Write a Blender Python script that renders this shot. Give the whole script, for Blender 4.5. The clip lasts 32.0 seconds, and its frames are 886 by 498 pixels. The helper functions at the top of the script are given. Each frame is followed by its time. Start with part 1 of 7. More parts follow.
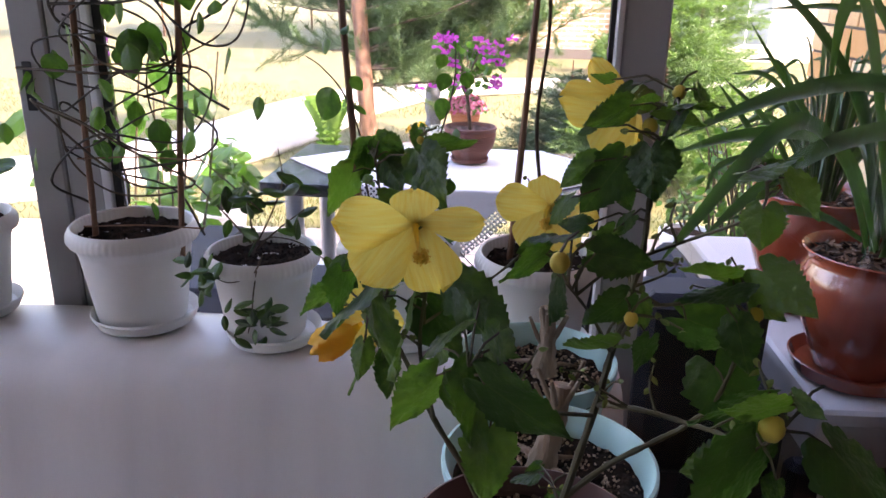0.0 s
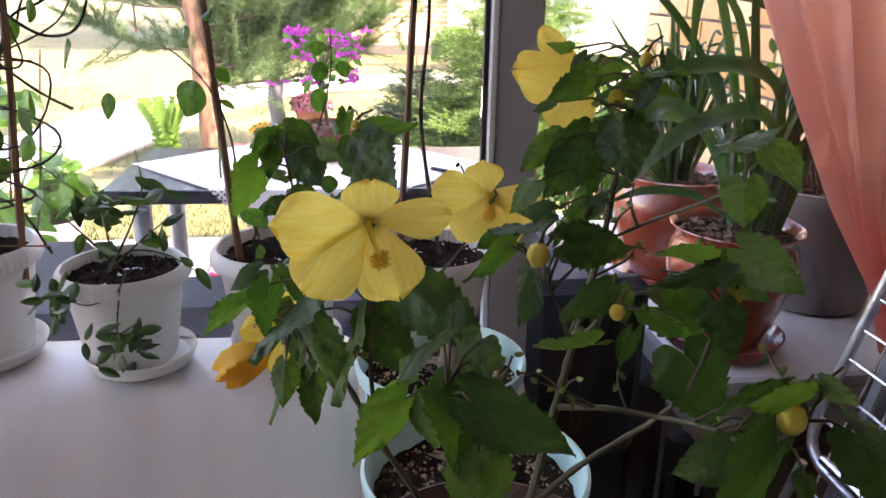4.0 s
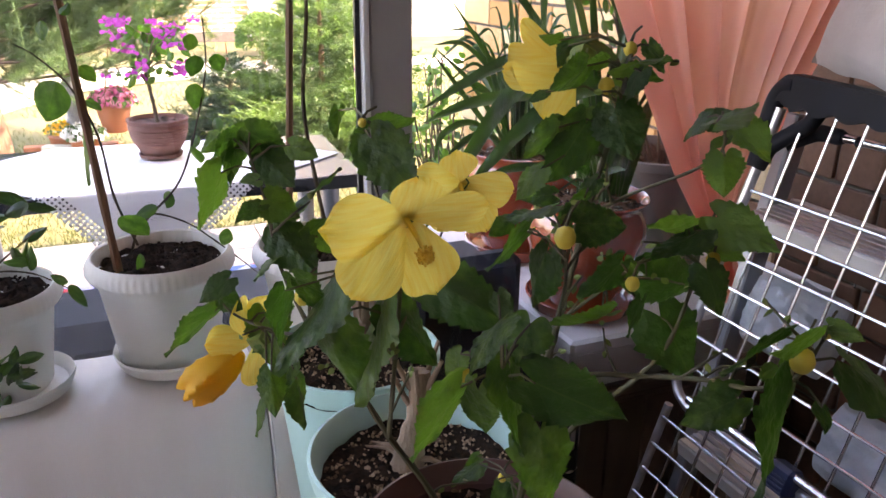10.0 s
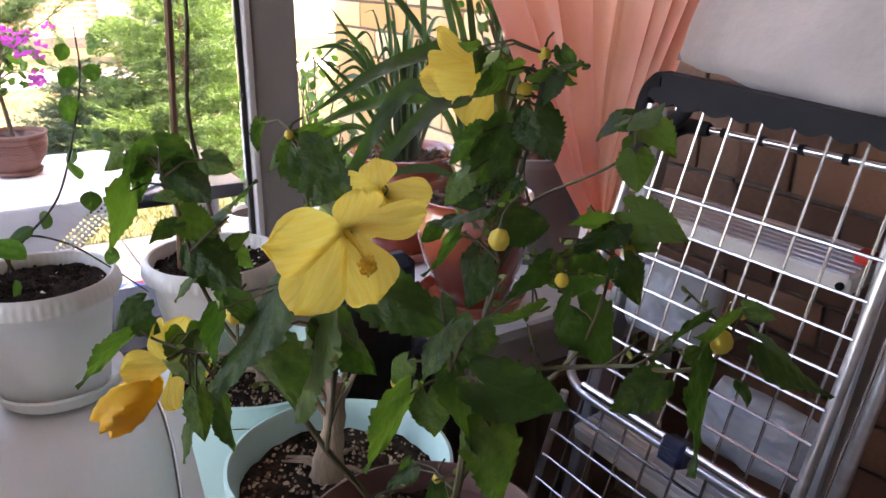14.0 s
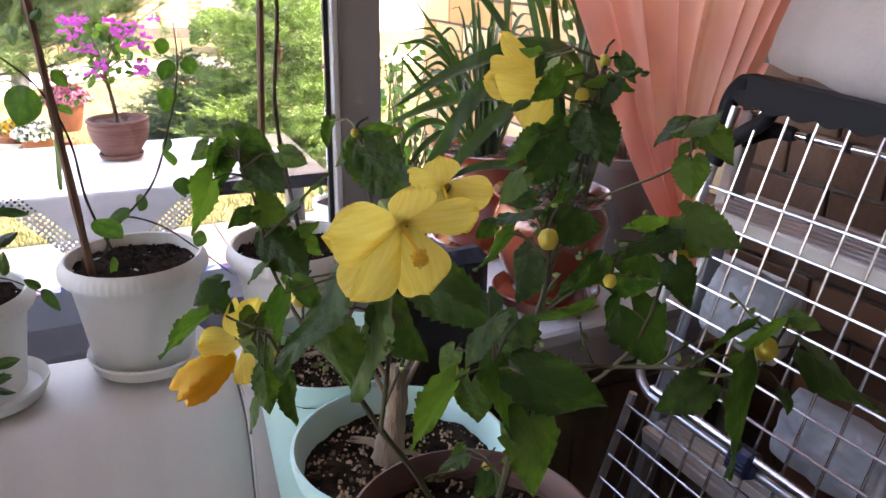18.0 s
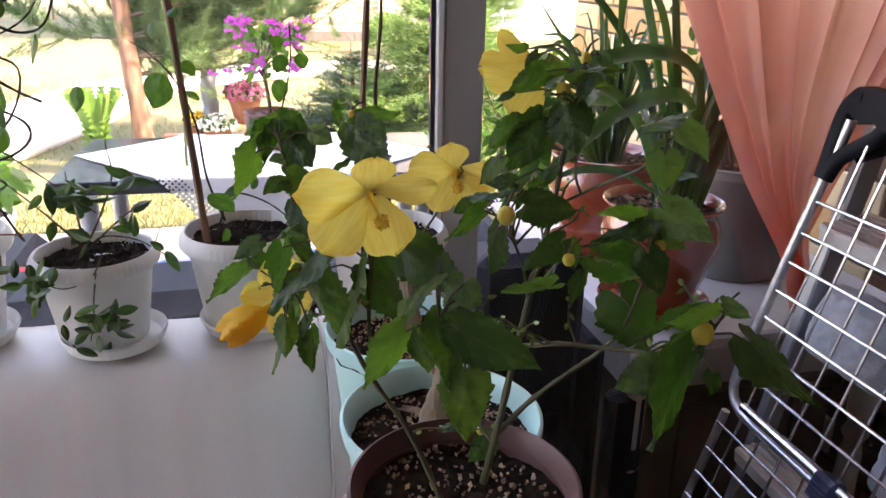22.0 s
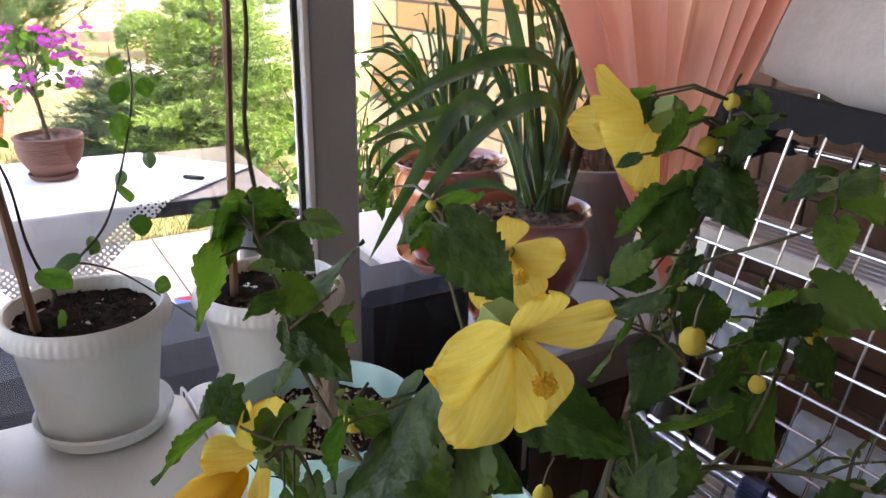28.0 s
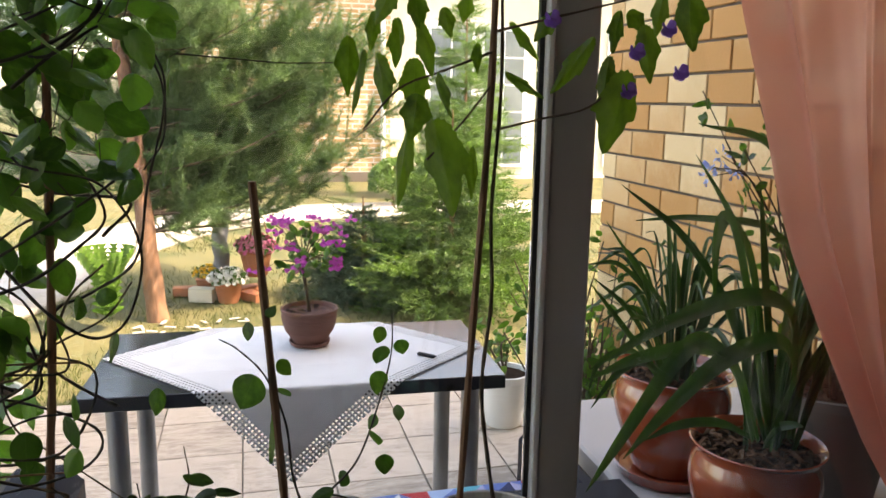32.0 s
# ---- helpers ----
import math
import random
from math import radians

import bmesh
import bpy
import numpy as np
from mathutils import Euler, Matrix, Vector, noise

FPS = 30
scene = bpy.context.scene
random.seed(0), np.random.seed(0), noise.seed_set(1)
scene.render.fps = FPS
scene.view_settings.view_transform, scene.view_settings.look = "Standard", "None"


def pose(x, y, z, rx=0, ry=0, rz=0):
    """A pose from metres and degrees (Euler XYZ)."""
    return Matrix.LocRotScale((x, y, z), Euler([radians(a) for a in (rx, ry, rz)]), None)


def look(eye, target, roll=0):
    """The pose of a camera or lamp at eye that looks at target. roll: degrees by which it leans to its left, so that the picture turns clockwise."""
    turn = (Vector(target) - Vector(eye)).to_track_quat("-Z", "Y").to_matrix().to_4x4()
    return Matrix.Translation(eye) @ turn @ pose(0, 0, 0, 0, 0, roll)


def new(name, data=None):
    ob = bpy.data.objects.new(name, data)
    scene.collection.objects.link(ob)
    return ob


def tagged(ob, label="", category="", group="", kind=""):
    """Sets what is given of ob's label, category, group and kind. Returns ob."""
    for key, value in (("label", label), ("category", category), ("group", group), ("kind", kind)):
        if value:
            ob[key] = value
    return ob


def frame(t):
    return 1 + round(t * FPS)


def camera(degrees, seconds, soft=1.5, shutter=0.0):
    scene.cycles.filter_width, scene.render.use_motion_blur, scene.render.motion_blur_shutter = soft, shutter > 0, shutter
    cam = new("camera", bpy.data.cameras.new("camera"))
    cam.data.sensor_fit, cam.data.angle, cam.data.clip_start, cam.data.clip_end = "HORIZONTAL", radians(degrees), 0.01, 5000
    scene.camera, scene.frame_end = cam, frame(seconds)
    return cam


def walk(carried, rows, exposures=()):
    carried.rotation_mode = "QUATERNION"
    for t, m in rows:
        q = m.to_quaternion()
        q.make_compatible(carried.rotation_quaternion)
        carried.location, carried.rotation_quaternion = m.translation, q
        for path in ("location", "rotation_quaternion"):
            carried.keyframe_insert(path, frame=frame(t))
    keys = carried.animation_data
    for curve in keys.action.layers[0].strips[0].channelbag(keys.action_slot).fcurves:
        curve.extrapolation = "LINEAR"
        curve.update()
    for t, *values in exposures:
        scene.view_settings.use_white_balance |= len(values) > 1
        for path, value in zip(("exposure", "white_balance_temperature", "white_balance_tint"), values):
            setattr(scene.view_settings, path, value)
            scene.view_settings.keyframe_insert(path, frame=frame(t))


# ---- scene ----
cam = camera(59.9, 32.0, 1.5, 0.0)
PATH = [
    (0, (-0.007, 0.047, 1.238), (-0.102, 1.931, 0.574), 1.0),
    (0.5, (-0.016, 0.034, 1.226), (0.004, 1.917, 0.552), 1.1),
    (1, (-0.020, 0.023, 1.234), (0.105, 1.904, 0.566), 1.0),
    (1.5, (-0.026, 0.015, 1.235), (0.125, 1.894, 0.567), 0.8),
    (2, (-0.035, 0.016, 1.235), (0.100, 1.894, 0.561), 1.0),
    (2.5, (-0.050, 0.020, 1.236), (0.065, 1.898, 0.559), 0.9),
    (3, (-0.064, 0.029, 1.225), (0.094, 1.907, 0.554), 1.4),
    (3.5, (-0.052, 0.066, 1.222), (0.194, 1.936, 0.558), 1.3),
    (5.5, (-0.084, 0.120, 1.217), (0.406, 1.934, 0.533), 0.7),
    (6, (-0.112, 0.118, 1.225), (0.580, 1.865, 0.541), 0.7),
    (6.5, (-0.119, 0.112, 1.227), (0.690, 1.807, 0.540), 0.7),
    (7, (-0.128, 0.109, 1.227), (0.663, 1.813, 0.540), 0.6),
    (7.5, (-0.135, 0.109, 1.231), (0.614, 1.831, 0.544), 0.6),
    (8, (-0.142, 0.109, 1.224), (0.579, 1.841, 0.530), 0.8),
    (8.5, (-0.143, 0.111, 1.222), (0.563, 1.849, 0.528), 0.8),
    (9, (-0.137, 0.109, 1.229), (0.581, 1.843, 0.538), 0.8),
    (9.5, (-0.134, 0.112, 1.226), (0.596, 1.840, 0.532), 0.8),
    (10, (-0.137, 0.114, 1.225), (0.602, 1.838, 0.531), 0.8),
    (10.5, (-0.140, 0.115, 1.225), (0.610, 1.833, 0.528), 0.9),
    (11, (-0.143, 0.117, 1.222), (0.626, 1.828, 0.528), 0.9),
    (11.5, (-0.145, 0.118, 1.224), (0.652, 1.819, 0.537), 0.9),
    (12, (-0.142, 0.119, 1.228), (0.702, 1.797, 0.541), 0.7),
    (12.5, (-0.143, 0.119, 1.225), (0.741, 1.775, 0.534), 0.8),
    (13, (-0.150, 0.123, 1.222), (0.783, 1.752, 0.531), 0.7),
    (13.5, (-0.158, 0.128, 1.228), (0.809, 1.737, 0.537), 0.8),
    (14, (-0.160, 0.124, 1.228), (0.860, 1.701, 0.541), 0.8),
    (14.5, (-0.173, 0.125, 1.235), (0.840, 1.702, 0.538), 0.7),
    (15, (-0.178, 0.126, 1.226), (0.801, 1.724, 0.529), 0.7),
    (15.5, (-0.178, 0.128, 1.213), (0.742, 1.761, 0.516), 0.6),
    (17.5, (-0.159, 0.105, 1.233), (0.674, 1.784, 0.536), 1.1),
    (18, (-0.157, 0.103, 1.235), (0.675, 1.780, 0.531), 1.0),
    (18.5, (-0.160, 0.098, 1.239), (0.658, 1.783, 0.539), 0.9),
    (19, (-0.159, 0.091, 1.241), (0.642, 1.786, 0.544), 0.9),
    (19.5, (-0.148, 0.084, 1.243), (0.635, 1.786, 0.543), 0.9),
    (20, (-0.120, 0.064, 1.242), (0.566, 1.806, 0.538), 0.8),
    (20.5, (-0.111, 0.047, 1.239), (0.425, 1.845, 0.545), 0.8),
    (21, (-0.099, 0.039, 1.240), (0.348, 1.861, 0.546), 1.0),
    (21.5, (-0.093, 0.032, 1.236), (0.348, 1.855, 0.542), 1.0),
    (22, (-0.089, 0.027, 1.235), (0.365, 1.847, 0.541), 1.1),
    (22.5, (-0.092, 0.029, 1.238), (0.355, 1.851, 0.544), 1.1),
    (23, (-0.096, 0.032, 1.235), (0.339, 1.857, 0.541), 1.0),
    (23.5, (-0.095, 0.034, 1.234), (0.327, 1.863, 0.543), 1.0),
    (24, (-0.090, 0.037, 1.231), (0.339, 1.864, 0.540), 1.0),
    (24.5, (-0.096, 0.048, 1.232), (0.339, 1.873, 0.538), 1.1),
    (25, (-0.112, 0.073, 1.228), (0.348, 1.891, 0.534), 1.2),
    (25.5, (-0.122, 0.097, 1.224), (0.454, 1.881, 0.527), 1.1),
    (27.5, (-0.169, 0.184, 1.223), (0.739, 1.821, 0.519), 1.1),
    (28, (-0.167, 0.215, 1.239), (0.806, 1.816, 0.539), 1.0),
    (28.5, (-0.191, 0.237, 1.260), (0.771, 1.844, 0.560), 1.1),
    (29, (-0.205, 0.245, 1.275), (0.644, 1.912, 0.568), 1.1),
    (29.5, (-0.221, 0.233, 1.297), (0.482, 1.964, 0.584), 1.0),
    (30, (-0.219, 0.214, 1.312), (0.349, 2.005, 0.628), 0.9),
    (30.5, (-0.208, 0.203, 1.337), (0.312, 2.041, 0.746), 1.0),
    (31, (-0.197, 0.193, 1.352), (0.296, 2.072, 0.878), 0.9),
    (31.5, (-0.190, 0.194, 1.367), (0.298, 2.093, 0.972), 0.9),
    (32, (-0.187, 0.194, 1.389), (0.298, 2.097, 1.011), 0.9),
]
EXPOSURES = [(0.0, 3.54, 7400, 31), (3.0, 3.82, 7700, 30), (6.0, 3.99, 8350, 28), (9.0, 3.93, 8350, 28), (13.0, 4.06, 8350, 28), (19.0, 4.01, 8350, 28), (23.0, 3.96, 8200, 28), (28.0, 3.95, 8500, 24), (30.0, 3.45, 8400, 20), (32.0, 2.8, 9300, 15)]
walk(cam, [(t, look(eye, target, roll)) for t, eye, target, roll in PATH], EXPOSURES)

# ---- daylight ----
SUN_UP, SUN_FROM = 50.0, 112.0   # degrees: height, and bearing clockwise from ahead; the house keeps the terrace in shade
world = bpy.data.worlds.new("sky")
scene.world = world
world.use_nodes = True
wn = world.node_tree.nodes
sky = wn.new("ShaderNodeTexSky")
sky.sky_type, sky.sun_disc = "NISHITA", False
sky.sun_elevation, sky.sun_rotation = radians(SUN_UP), radians(SUN_FROM)
sky.dust_density = 2.0
wn["Background"].inputs["Strength"].default_value = 0.15
world.node_tree.links.new(sky.outputs[0], wn["Background"].inputs["Color"])
sun = new("sun", bpy.data.lights.new("sun", "SUN"))
sun.data.energy, sun.data.angle, sun.data.color = 1.9, radians(0.5), (1.0, 0.94, 0.85)
sun_way = Vector((math.sin(radians(SUN_FROM)), math.cos(radians(SUN_FROM)), 0)) * math.cos(radians(SUN_UP)) + Vector((0, 0, math.sin(radians(SUN_UP))))
sun.matrix_world = look((0, 0, 8), Vector((0, 0, 8)) - sun_way)

# ---- geometry tools ----
class Geo:
    """Vertices and faces in world metres."""
    def __init__(self):
        self.v, self.f = [], []

    def add(self, verts, faces):
        n = len(self.v)
        self.v += [tuple(p) for p in verts]
        self.f += [tuple(i + n for i in face) for face in faces]
        return self

    def box(self, x0, x1, y0, y1, z0, z1, b=0.0, m=None):
        """A box whose twelve edges are chamfered by b."""
        pts, faces = [], []
        lo, hi = (x0, y0, z0), (x1, y1, z1)
        if b <= 0:
            pts = [((x0, x1)[i & 1], (y0, y1)[i >> 1 & 1], (z0, z1)[i >> 2]) for i in range(8)]
            faces = [(0, 2, 3, 1), (4, 5, 7, 6), (0, 1, 5, 4), (2, 6, 7, 3), (0, 4, 6, 2), (1, 3, 7, 5)]
        else:
            idx = {}
            for c in range(8):
                s = [(c >> k) & 1 for k in range(3)]
                for a in range(3):
                    p = [hi[k] if s[k] else lo[k] for k in range(3)]
                    for k in range(3):
                        if k != a:
                            p[k] += -b if s[k] else b
                    idx[c, a] = len(pts)
                    pts.append(p)
            for a in range(3):
                o = [k for k in range(3) if k != a]
                for side in (0, 1):
                    ring = []
                    for u, w in ((0, 0), (1, 0), (1, 1), (0, 1)):
                        ring.append(idx[side << a | u << o[0] | w << o[1], a])
                    faces.append(ring if (side == 1) == (a != 1) else ring[::-1])
            for a in range(3):
                o = [k for k in range(3) if k != a]
                for u in (0, 1):
                    for w in (0, 1):
                        c0 = u << o[0] | w << o[1]
                        c1 = c0 | 1 << a
                        faces.append([idx[c0, o[0]], idx[c1, o[0]], idx[c1, o[1]], idx[c0, o[1]]])
            for c in range(8):
                faces.append([idx[c, 0], idx[c, 1], idx[c, 2]])
        if m is not None:
            pts = [m @ Vector(p) for p in pts]
        return self.add(pts, faces)

    def tube(self, points, radii, seg=8, cap=True):
        """A round rod along points; radii: one value or one a point."""
        P = [Vector(p) for p in points]
        if not hasattr(radii, "__len__"):
            radii = [radii] * len(P)
        verts, faces = [], []
        side = None
        for i, p in enumerate(P):
            d = (P[min(i + 1, len(P) - 1)] - P[max(i - 1, 0)]).normalized()
            if side is None:
                side = d.orthogonal().normalized()
            side = (side - d * side.dot(d)).normalized()
            up = d.cross(side)
            for k in range(seg):
                a = 2 * math.pi * k / seg
                verts.append(p + (side * math.cos(a) + up * math.sin(a)) * radii[i])
        for i in range(len(P) - 1):
            for k in range(seg):
                a, b = i * seg + k, i * seg + (k + 1) % seg
                faces.append((a, b, b + seg, a + seg))
        if cap:
            faces.append(tuple(range(seg))[::-1])
            faces.append(tuple(range(len(verts) - seg, len(verts))))
        return self.add(verts, faces)

    def lathe(self, profile, centre=(0, 0, 0), seg=40, wobble=None):
        """A turned form: profile of (radius, height)."""
        cx, cy, cz = centre
        verts, faces = [], []
        for r, z in profile:
            for k in range(seg):
                a = 2 * math.pi * k / seg
                rr = r * (wobble(a, z) if wobble else 1)
                verts.append((cx + rr * math.cos(a), cy + rr * math.sin(a), cz + z))
        for i in range(len(profile) - 1):
            for k in range(seg):
                a, b = i * seg + k, i * seg + (k + 1) % seg
                faces.append((a, b, b + seg, a + seg))
        if profile[0][0] > 1e-6:
            faces.append(tuple(range(seg))[::-1])
        if profile[-1][0] > 1e-6:
            faces.append(tuple(range(len(verts) - seg, len(verts))))
        return self.add(verts, faces)

    def grid(self, fn, nu, nv):
        """A sheet: fn(u, v) gives a place, u and v from 0 to 1."""
        verts = [fn(i / nu, j / nv) for j in range(nv + 1) for i in range(nu + 1)]
        faces = [(j * (nu + 1) + i, j * (nu + 1) + i + 1, (j + 1) * (nu + 1) + i + 1, (j + 1) * (nu + 1) + i) for j in range(nv) for i in range(nu)]
        return self.add(verts, faces)

    def join(self, other, m=None):
        return self.add([m @ Vector(p) for p in other.v] if m is not None else other.v, other.f)

    def mesh(self, name, material=None, base=(0, 0, 0), smooth=True):
        me = bpy.data.meshes.new(name)
        bx, by, bz = base
        me.from_pydata([(x - bx, y - by, z - bz) for x, y, z in self.v], [], self.f)
        if material:
            me.materials.append(material)
        if smooth:
            me.polygons.foreach_set("use_smooth", [True] * len(me.polygons))
            me.set_sharp_from_angle(angle=radians(40))
        me.update()
        return me


BASE = {}


def thing(name, at, label, category, group="", kind=""):
    """An empty at the base of a thing, to which its parts belong."""
    ob = tagged(new(name), label, category, group, kind)
    ob.empty_display_size = 0.05
    ob.location = at
    BASE[ob] = tuple(at)
    return ob


def part(name, geo, material, parent, label="", smooth=True, kind=""):
    """One mesh under a thing or under a part, from world coordinates."""
    ob = new(name, geo.mesh(name, material, BASE[parent], smooth))
    ob.parent = parent
    BASE[ob] = BASE[parent]
    return tagged(ob, label, kind=kind)


def solo(name, geo, material, label, category="", kind="", group="", smooth=True):
    """A thing or a piece of the setting that is one mesh."""
    ob = new(name, geo.mesh(name, material, (0, 0, 0), smooth))
    BASE[ob] = (0, 0, 0)
    return tagged(ob, label, category, group, kind)


def piece(name, me, parent, m, label=""):
    """One more object on a shared mesh, at the world pose m, under parent."""
    ob = new(name, me)
    ob.parent = parent
    ob.matrix_basis = Matrix.Translation([-c for c in BASE[parent]]) @ m
    BASE[ob] = BASE[parent]
    return tagged(ob, label)


def thick(ob, t, offset=0.0):
    mod = ob.modifiers.new("thickness", "SOLIDIFY")
    mod.thickness, mod.offset = t, offset
    return ob


# ---- materials ----
def ramp(nt, fac, stops):
    node = nt.nodes.new("ShaderNodeValToRGB")
    els = node.color_ramp.elements
    while len(els) < len(stops):
        els.new(0.5)
    for e, (at, col) in zip(els, stops):
        e.position, e.color = at, (*col, 1)
    nt.links.new(fac, node.inputs[0])
    return node.outputs[0]


def mat(name, dark, light, rough=0.5, metal=0.0, scale=8.0, detail=6.0, fine=0.0, bump=0.1, bump_scale=60.0, stretch=(1, 1, 1), spec=0.5,
        translucent=0.0, per_object=0.0, coat=0.0, sheen=0.0, rough_var=0.1, per_island=False, glow=None):
    """A surface whose colour drifts between dark and light at two scales, with fine relief."""
    m = bpy.data.materials.new(name)
    m.use_nodes = True
    nt = m.node_tree
    N, L = nt.nodes, nt.links
    b = N["Principled BSDF"]
    tc = N.new("ShaderNodeTexCoord")
    mp = N.new("ShaderNodeMapping")
    mp.inputs["Scale"].default_value = stretch
    L.new(tc.outputs["Object"], mp.inputs[0])
    n1 = N.new("ShaderNodeTexNoise")
    n1.inputs["Scale"].default_value, n1.inputs["Detail"].default_value = scale, detail
    L.new(mp.outputs[0], n1.inputs["Vector"])
    n2 = N.new("ShaderNodeTexNoise")
    n2.inputs["Scale"].default_value, n2.inputs["Detail"].default_value = bump_scale, 4.0
    L.new(mp.outputs[0], n2.inputs["Vector"])
    mix = N.new("ShaderNodeMath")
    mix.operation = "MULTIPLY_ADD"
    mix.inputs[1].default_value = fine
    L.new(n2.outputs[0], mix.inputs[0])
    L.new(n1.outputs[0], mix.inputs[2])
    fac = mix.outputs[0]
    if per_object or per_island:
        if per_island:
            src = N.new("ShaderNodeNewGeometry").outputs["Random Per Island"]
        else:
            src = N.new("ShaderNodeObjectInfo").outputs["Random"]
        add = N.new("ShaderNodeMath")
        add.operation = "MULTIPLY_ADD"
        add.inputs[1].default_value = per_object
        L.new(src, add.inputs[0])
        L.new(fac, add.inputs[2])
        sub = N.new("ShaderNodeMath")
        sub.operation = "SUBTRACT"
        sub.inputs[1].default_value = per_object / 2
        L.new(add.outputs[0], sub.inputs[0])
        fac = sub.outputs[0]
    col = ramp(nt, fac, [(0.3 + fine / 2, dark), (0.7 + fine / 2, light)])
    L.new(col, b.inputs["Base Color"])
    b.inputs["Metallic"].default_value = metal
    b.inputs["Specular IOR Level"].default_value = spec
    b.inputs["Coat Weight"].default_value = coat
    b.inputs["Coat Roughness"].default_value = 0.15
    b.inputs["Sheen Weight"].default_value = sheen
    r = N.new("ShaderNodeMapRange")
    r.inputs["To Min"].default_value, r.inputs["To Max"].default_value = max(0.02, rough - rough_var), min(1, rough + rough_var)
    L.new(n1.outputs[0], r.inputs["Value"])
    L.new(r.outputs[0], b.inputs["Roughness"])
    if bump:
        bp = N.new("ShaderNodeBump")
        bp.inputs["Strength"].default_value, bp.inputs["Distance"].default_value = bump, 0.004
        L.new(n2.outputs[0], bp.inputs["Height"])
        L.new(bp.outputs[0], b.inputs["Normal"])
    if translucent:
        tr = N.new("ShaderNodeBsdfTranslucent")
        mx = N.new("ShaderNodeMixShader")
        mx.inputs[0].default_value = translucent
        bright = N.new("ShaderNodeMixRGB")
        bright.blend_type, bright.inputs[0].default_value = "MULTIPLY", 1.0
        bright.inputs[2].default_value = glow or (1.3, 1.4, 0.7, 1)
        L.new(col, bright.inputs[1])
        L.new(bright.outputs[0], tr.inputs["Color"])
        L.new(b.outputs[0], mx.inputs[1])
        L.new(tr.outputs[0], mx.inputs[2])
        L.new(mx.outputs[0], N["Material Output"].inputs["Surface"])
    return m


def glass_mat(name, tint=(1, 1, 1), rough=0.0):
    m = bpy.data.materials.new(name)
    m.use_nodes = True
    b = m.node_tree.nodes["Principled BSDF"]
    b.inputs["Base Color"].default_value = (*tint, 1)
    b.inputs["Transmission Weight"].default_value = 1.0
    b.inputs["Roughness"].default_value, b.inputs["IOR"].default_value = rough, 1.45
    return m


LEATHER = mat("white_leather", (0.60, 0.552, 0.528), (0.76, 0.71, 0.685), 0.34, scale=2.2, stretch=(4, 1, 0.5), bump=0.12, bump_scale=350, fine=0.1)
POTW = mat("white_plastic", (0.66, 0.64, 0.60), (0.78, 0.765, 0.73), 0.45, scale=6, bump=0.05, bump_scale=120)
SOIL = mat("potting_soil", (0.008, 0.005, 0.004), (0.045, 0.027, 0.018), 0.98, spec=0.1, scale=90, fine=0.6, bump=1.0, bump_scale=220)
MINT = mat("mint_plastic", (0.36, 0.62, 0.58), (0.47, 0.72, 0.68), 0.4, scale=5, bump=0.03)
BROWN = mat("brown_plastic", (0.10, 0.045, 0.04), (0.17, 0.08, 0.07), 0.5, scale=6, bump=0.05)
FRAME = mat("window_frame", (0.32, 0.315, 0.31), (0.40, 0.395, 0.39), 0.45, scale=4, bump=0.05, bump_scale=250)
FRAMEW = mat("frame_white", (0.72, 0.72, 0.72), (0.8, 0.8, 0.8), 0.4, scale=4, bump=0.02)
GASKET = mat("black_rubber", (0.008, 0.008, 0.009), (0.02, 0.02, 0.022), 0.5)
WALLP = mat("room_paint", (0.76, 0.725, 0.69), (0.83, 0.795, 0.76), 0.9, scale=2, bump=0.1)
FLOORW = mat("floor_laminate", (0.16, 0.105, 0.066), (0.28, 0.19, 0.125), 0.45, scale=6, stretch=(1, 8, 1))
TILE = mat("terrace_tile", (0.24, 0.19, 0.15), (0.46, 0.385, 0.315), 0.55, scale=6, stretch=(1, 5, 1), per_object=0.3, bump=0.3, bump_scale=28, fine=0.8)
GROUT = mat("grout", (0.20, 0.17, 0.14), (0.28, 0.24, 0.2), 0.9, scale=20)
GRASS = mat("lawn_soil", (0.040, 0.056, 0.016), (0.128, 0.116, 0.046), 0.95, scale=2.2, fine=1.0, bump=1.0, bump_scale=45)
PAVE = mat("garden_path", (0.42, 0.38, 0.33), (0.60, 0.56, 0.50), 0.9, scale=4, bump=0.3)
BRICK = mat("yellow_brick", (0.52, 0.27, 0.10), (0.74, 0.55, 0.32), 0.85, scale=3, fine=0.3, per_object=0.8, bump=0.35, bump_scale=90)
MORTAR = mat("mortar", (0.10, 0.08, 0.065), (0.17, 0.14, 0.115), 0.95, scale=30, bump=0.4)
BLACKL = mat("black_leather", (0.011, 0.012, 0.017), (0.026, 0.028, 0.038), 0.58, spec=0.14, scale=5, bump=0.1, bump_scale=300)
TABLE = mat("black_tabletop", (0.018, 0.02, 0.025), (0.035, 0.038, 0.045), 0.2, scale=4, bump=0.02, coat=0.6)
STEEL = mat("grey_metal", (0.30, 0.31, 0.33), (0.42, 0.43, 0.45), 0.4, metal=0.7, scale=4, bump=0.02)
CHROME = mat("chrome", (0.50, 0.50, 0.52), (0.66, 0.66, 0.68), 0.24, metal=1.0, scale=6, bump=0.0)
ALU = mat("brushed_aluminium", (0.45, 0.45, 0.47), (0.60, 0.60, 0.62), 0.32, metal=0.9, scale=6, stretch=(1, 1, 12), bump=0.05)
PLASTICK = mat("black_plastic", (0.006, 0.007, 0.010), (0.014, 0.015, 0.020), 0.55, spec=0.15, scale=8, bump=0.08, bump_scale=200)
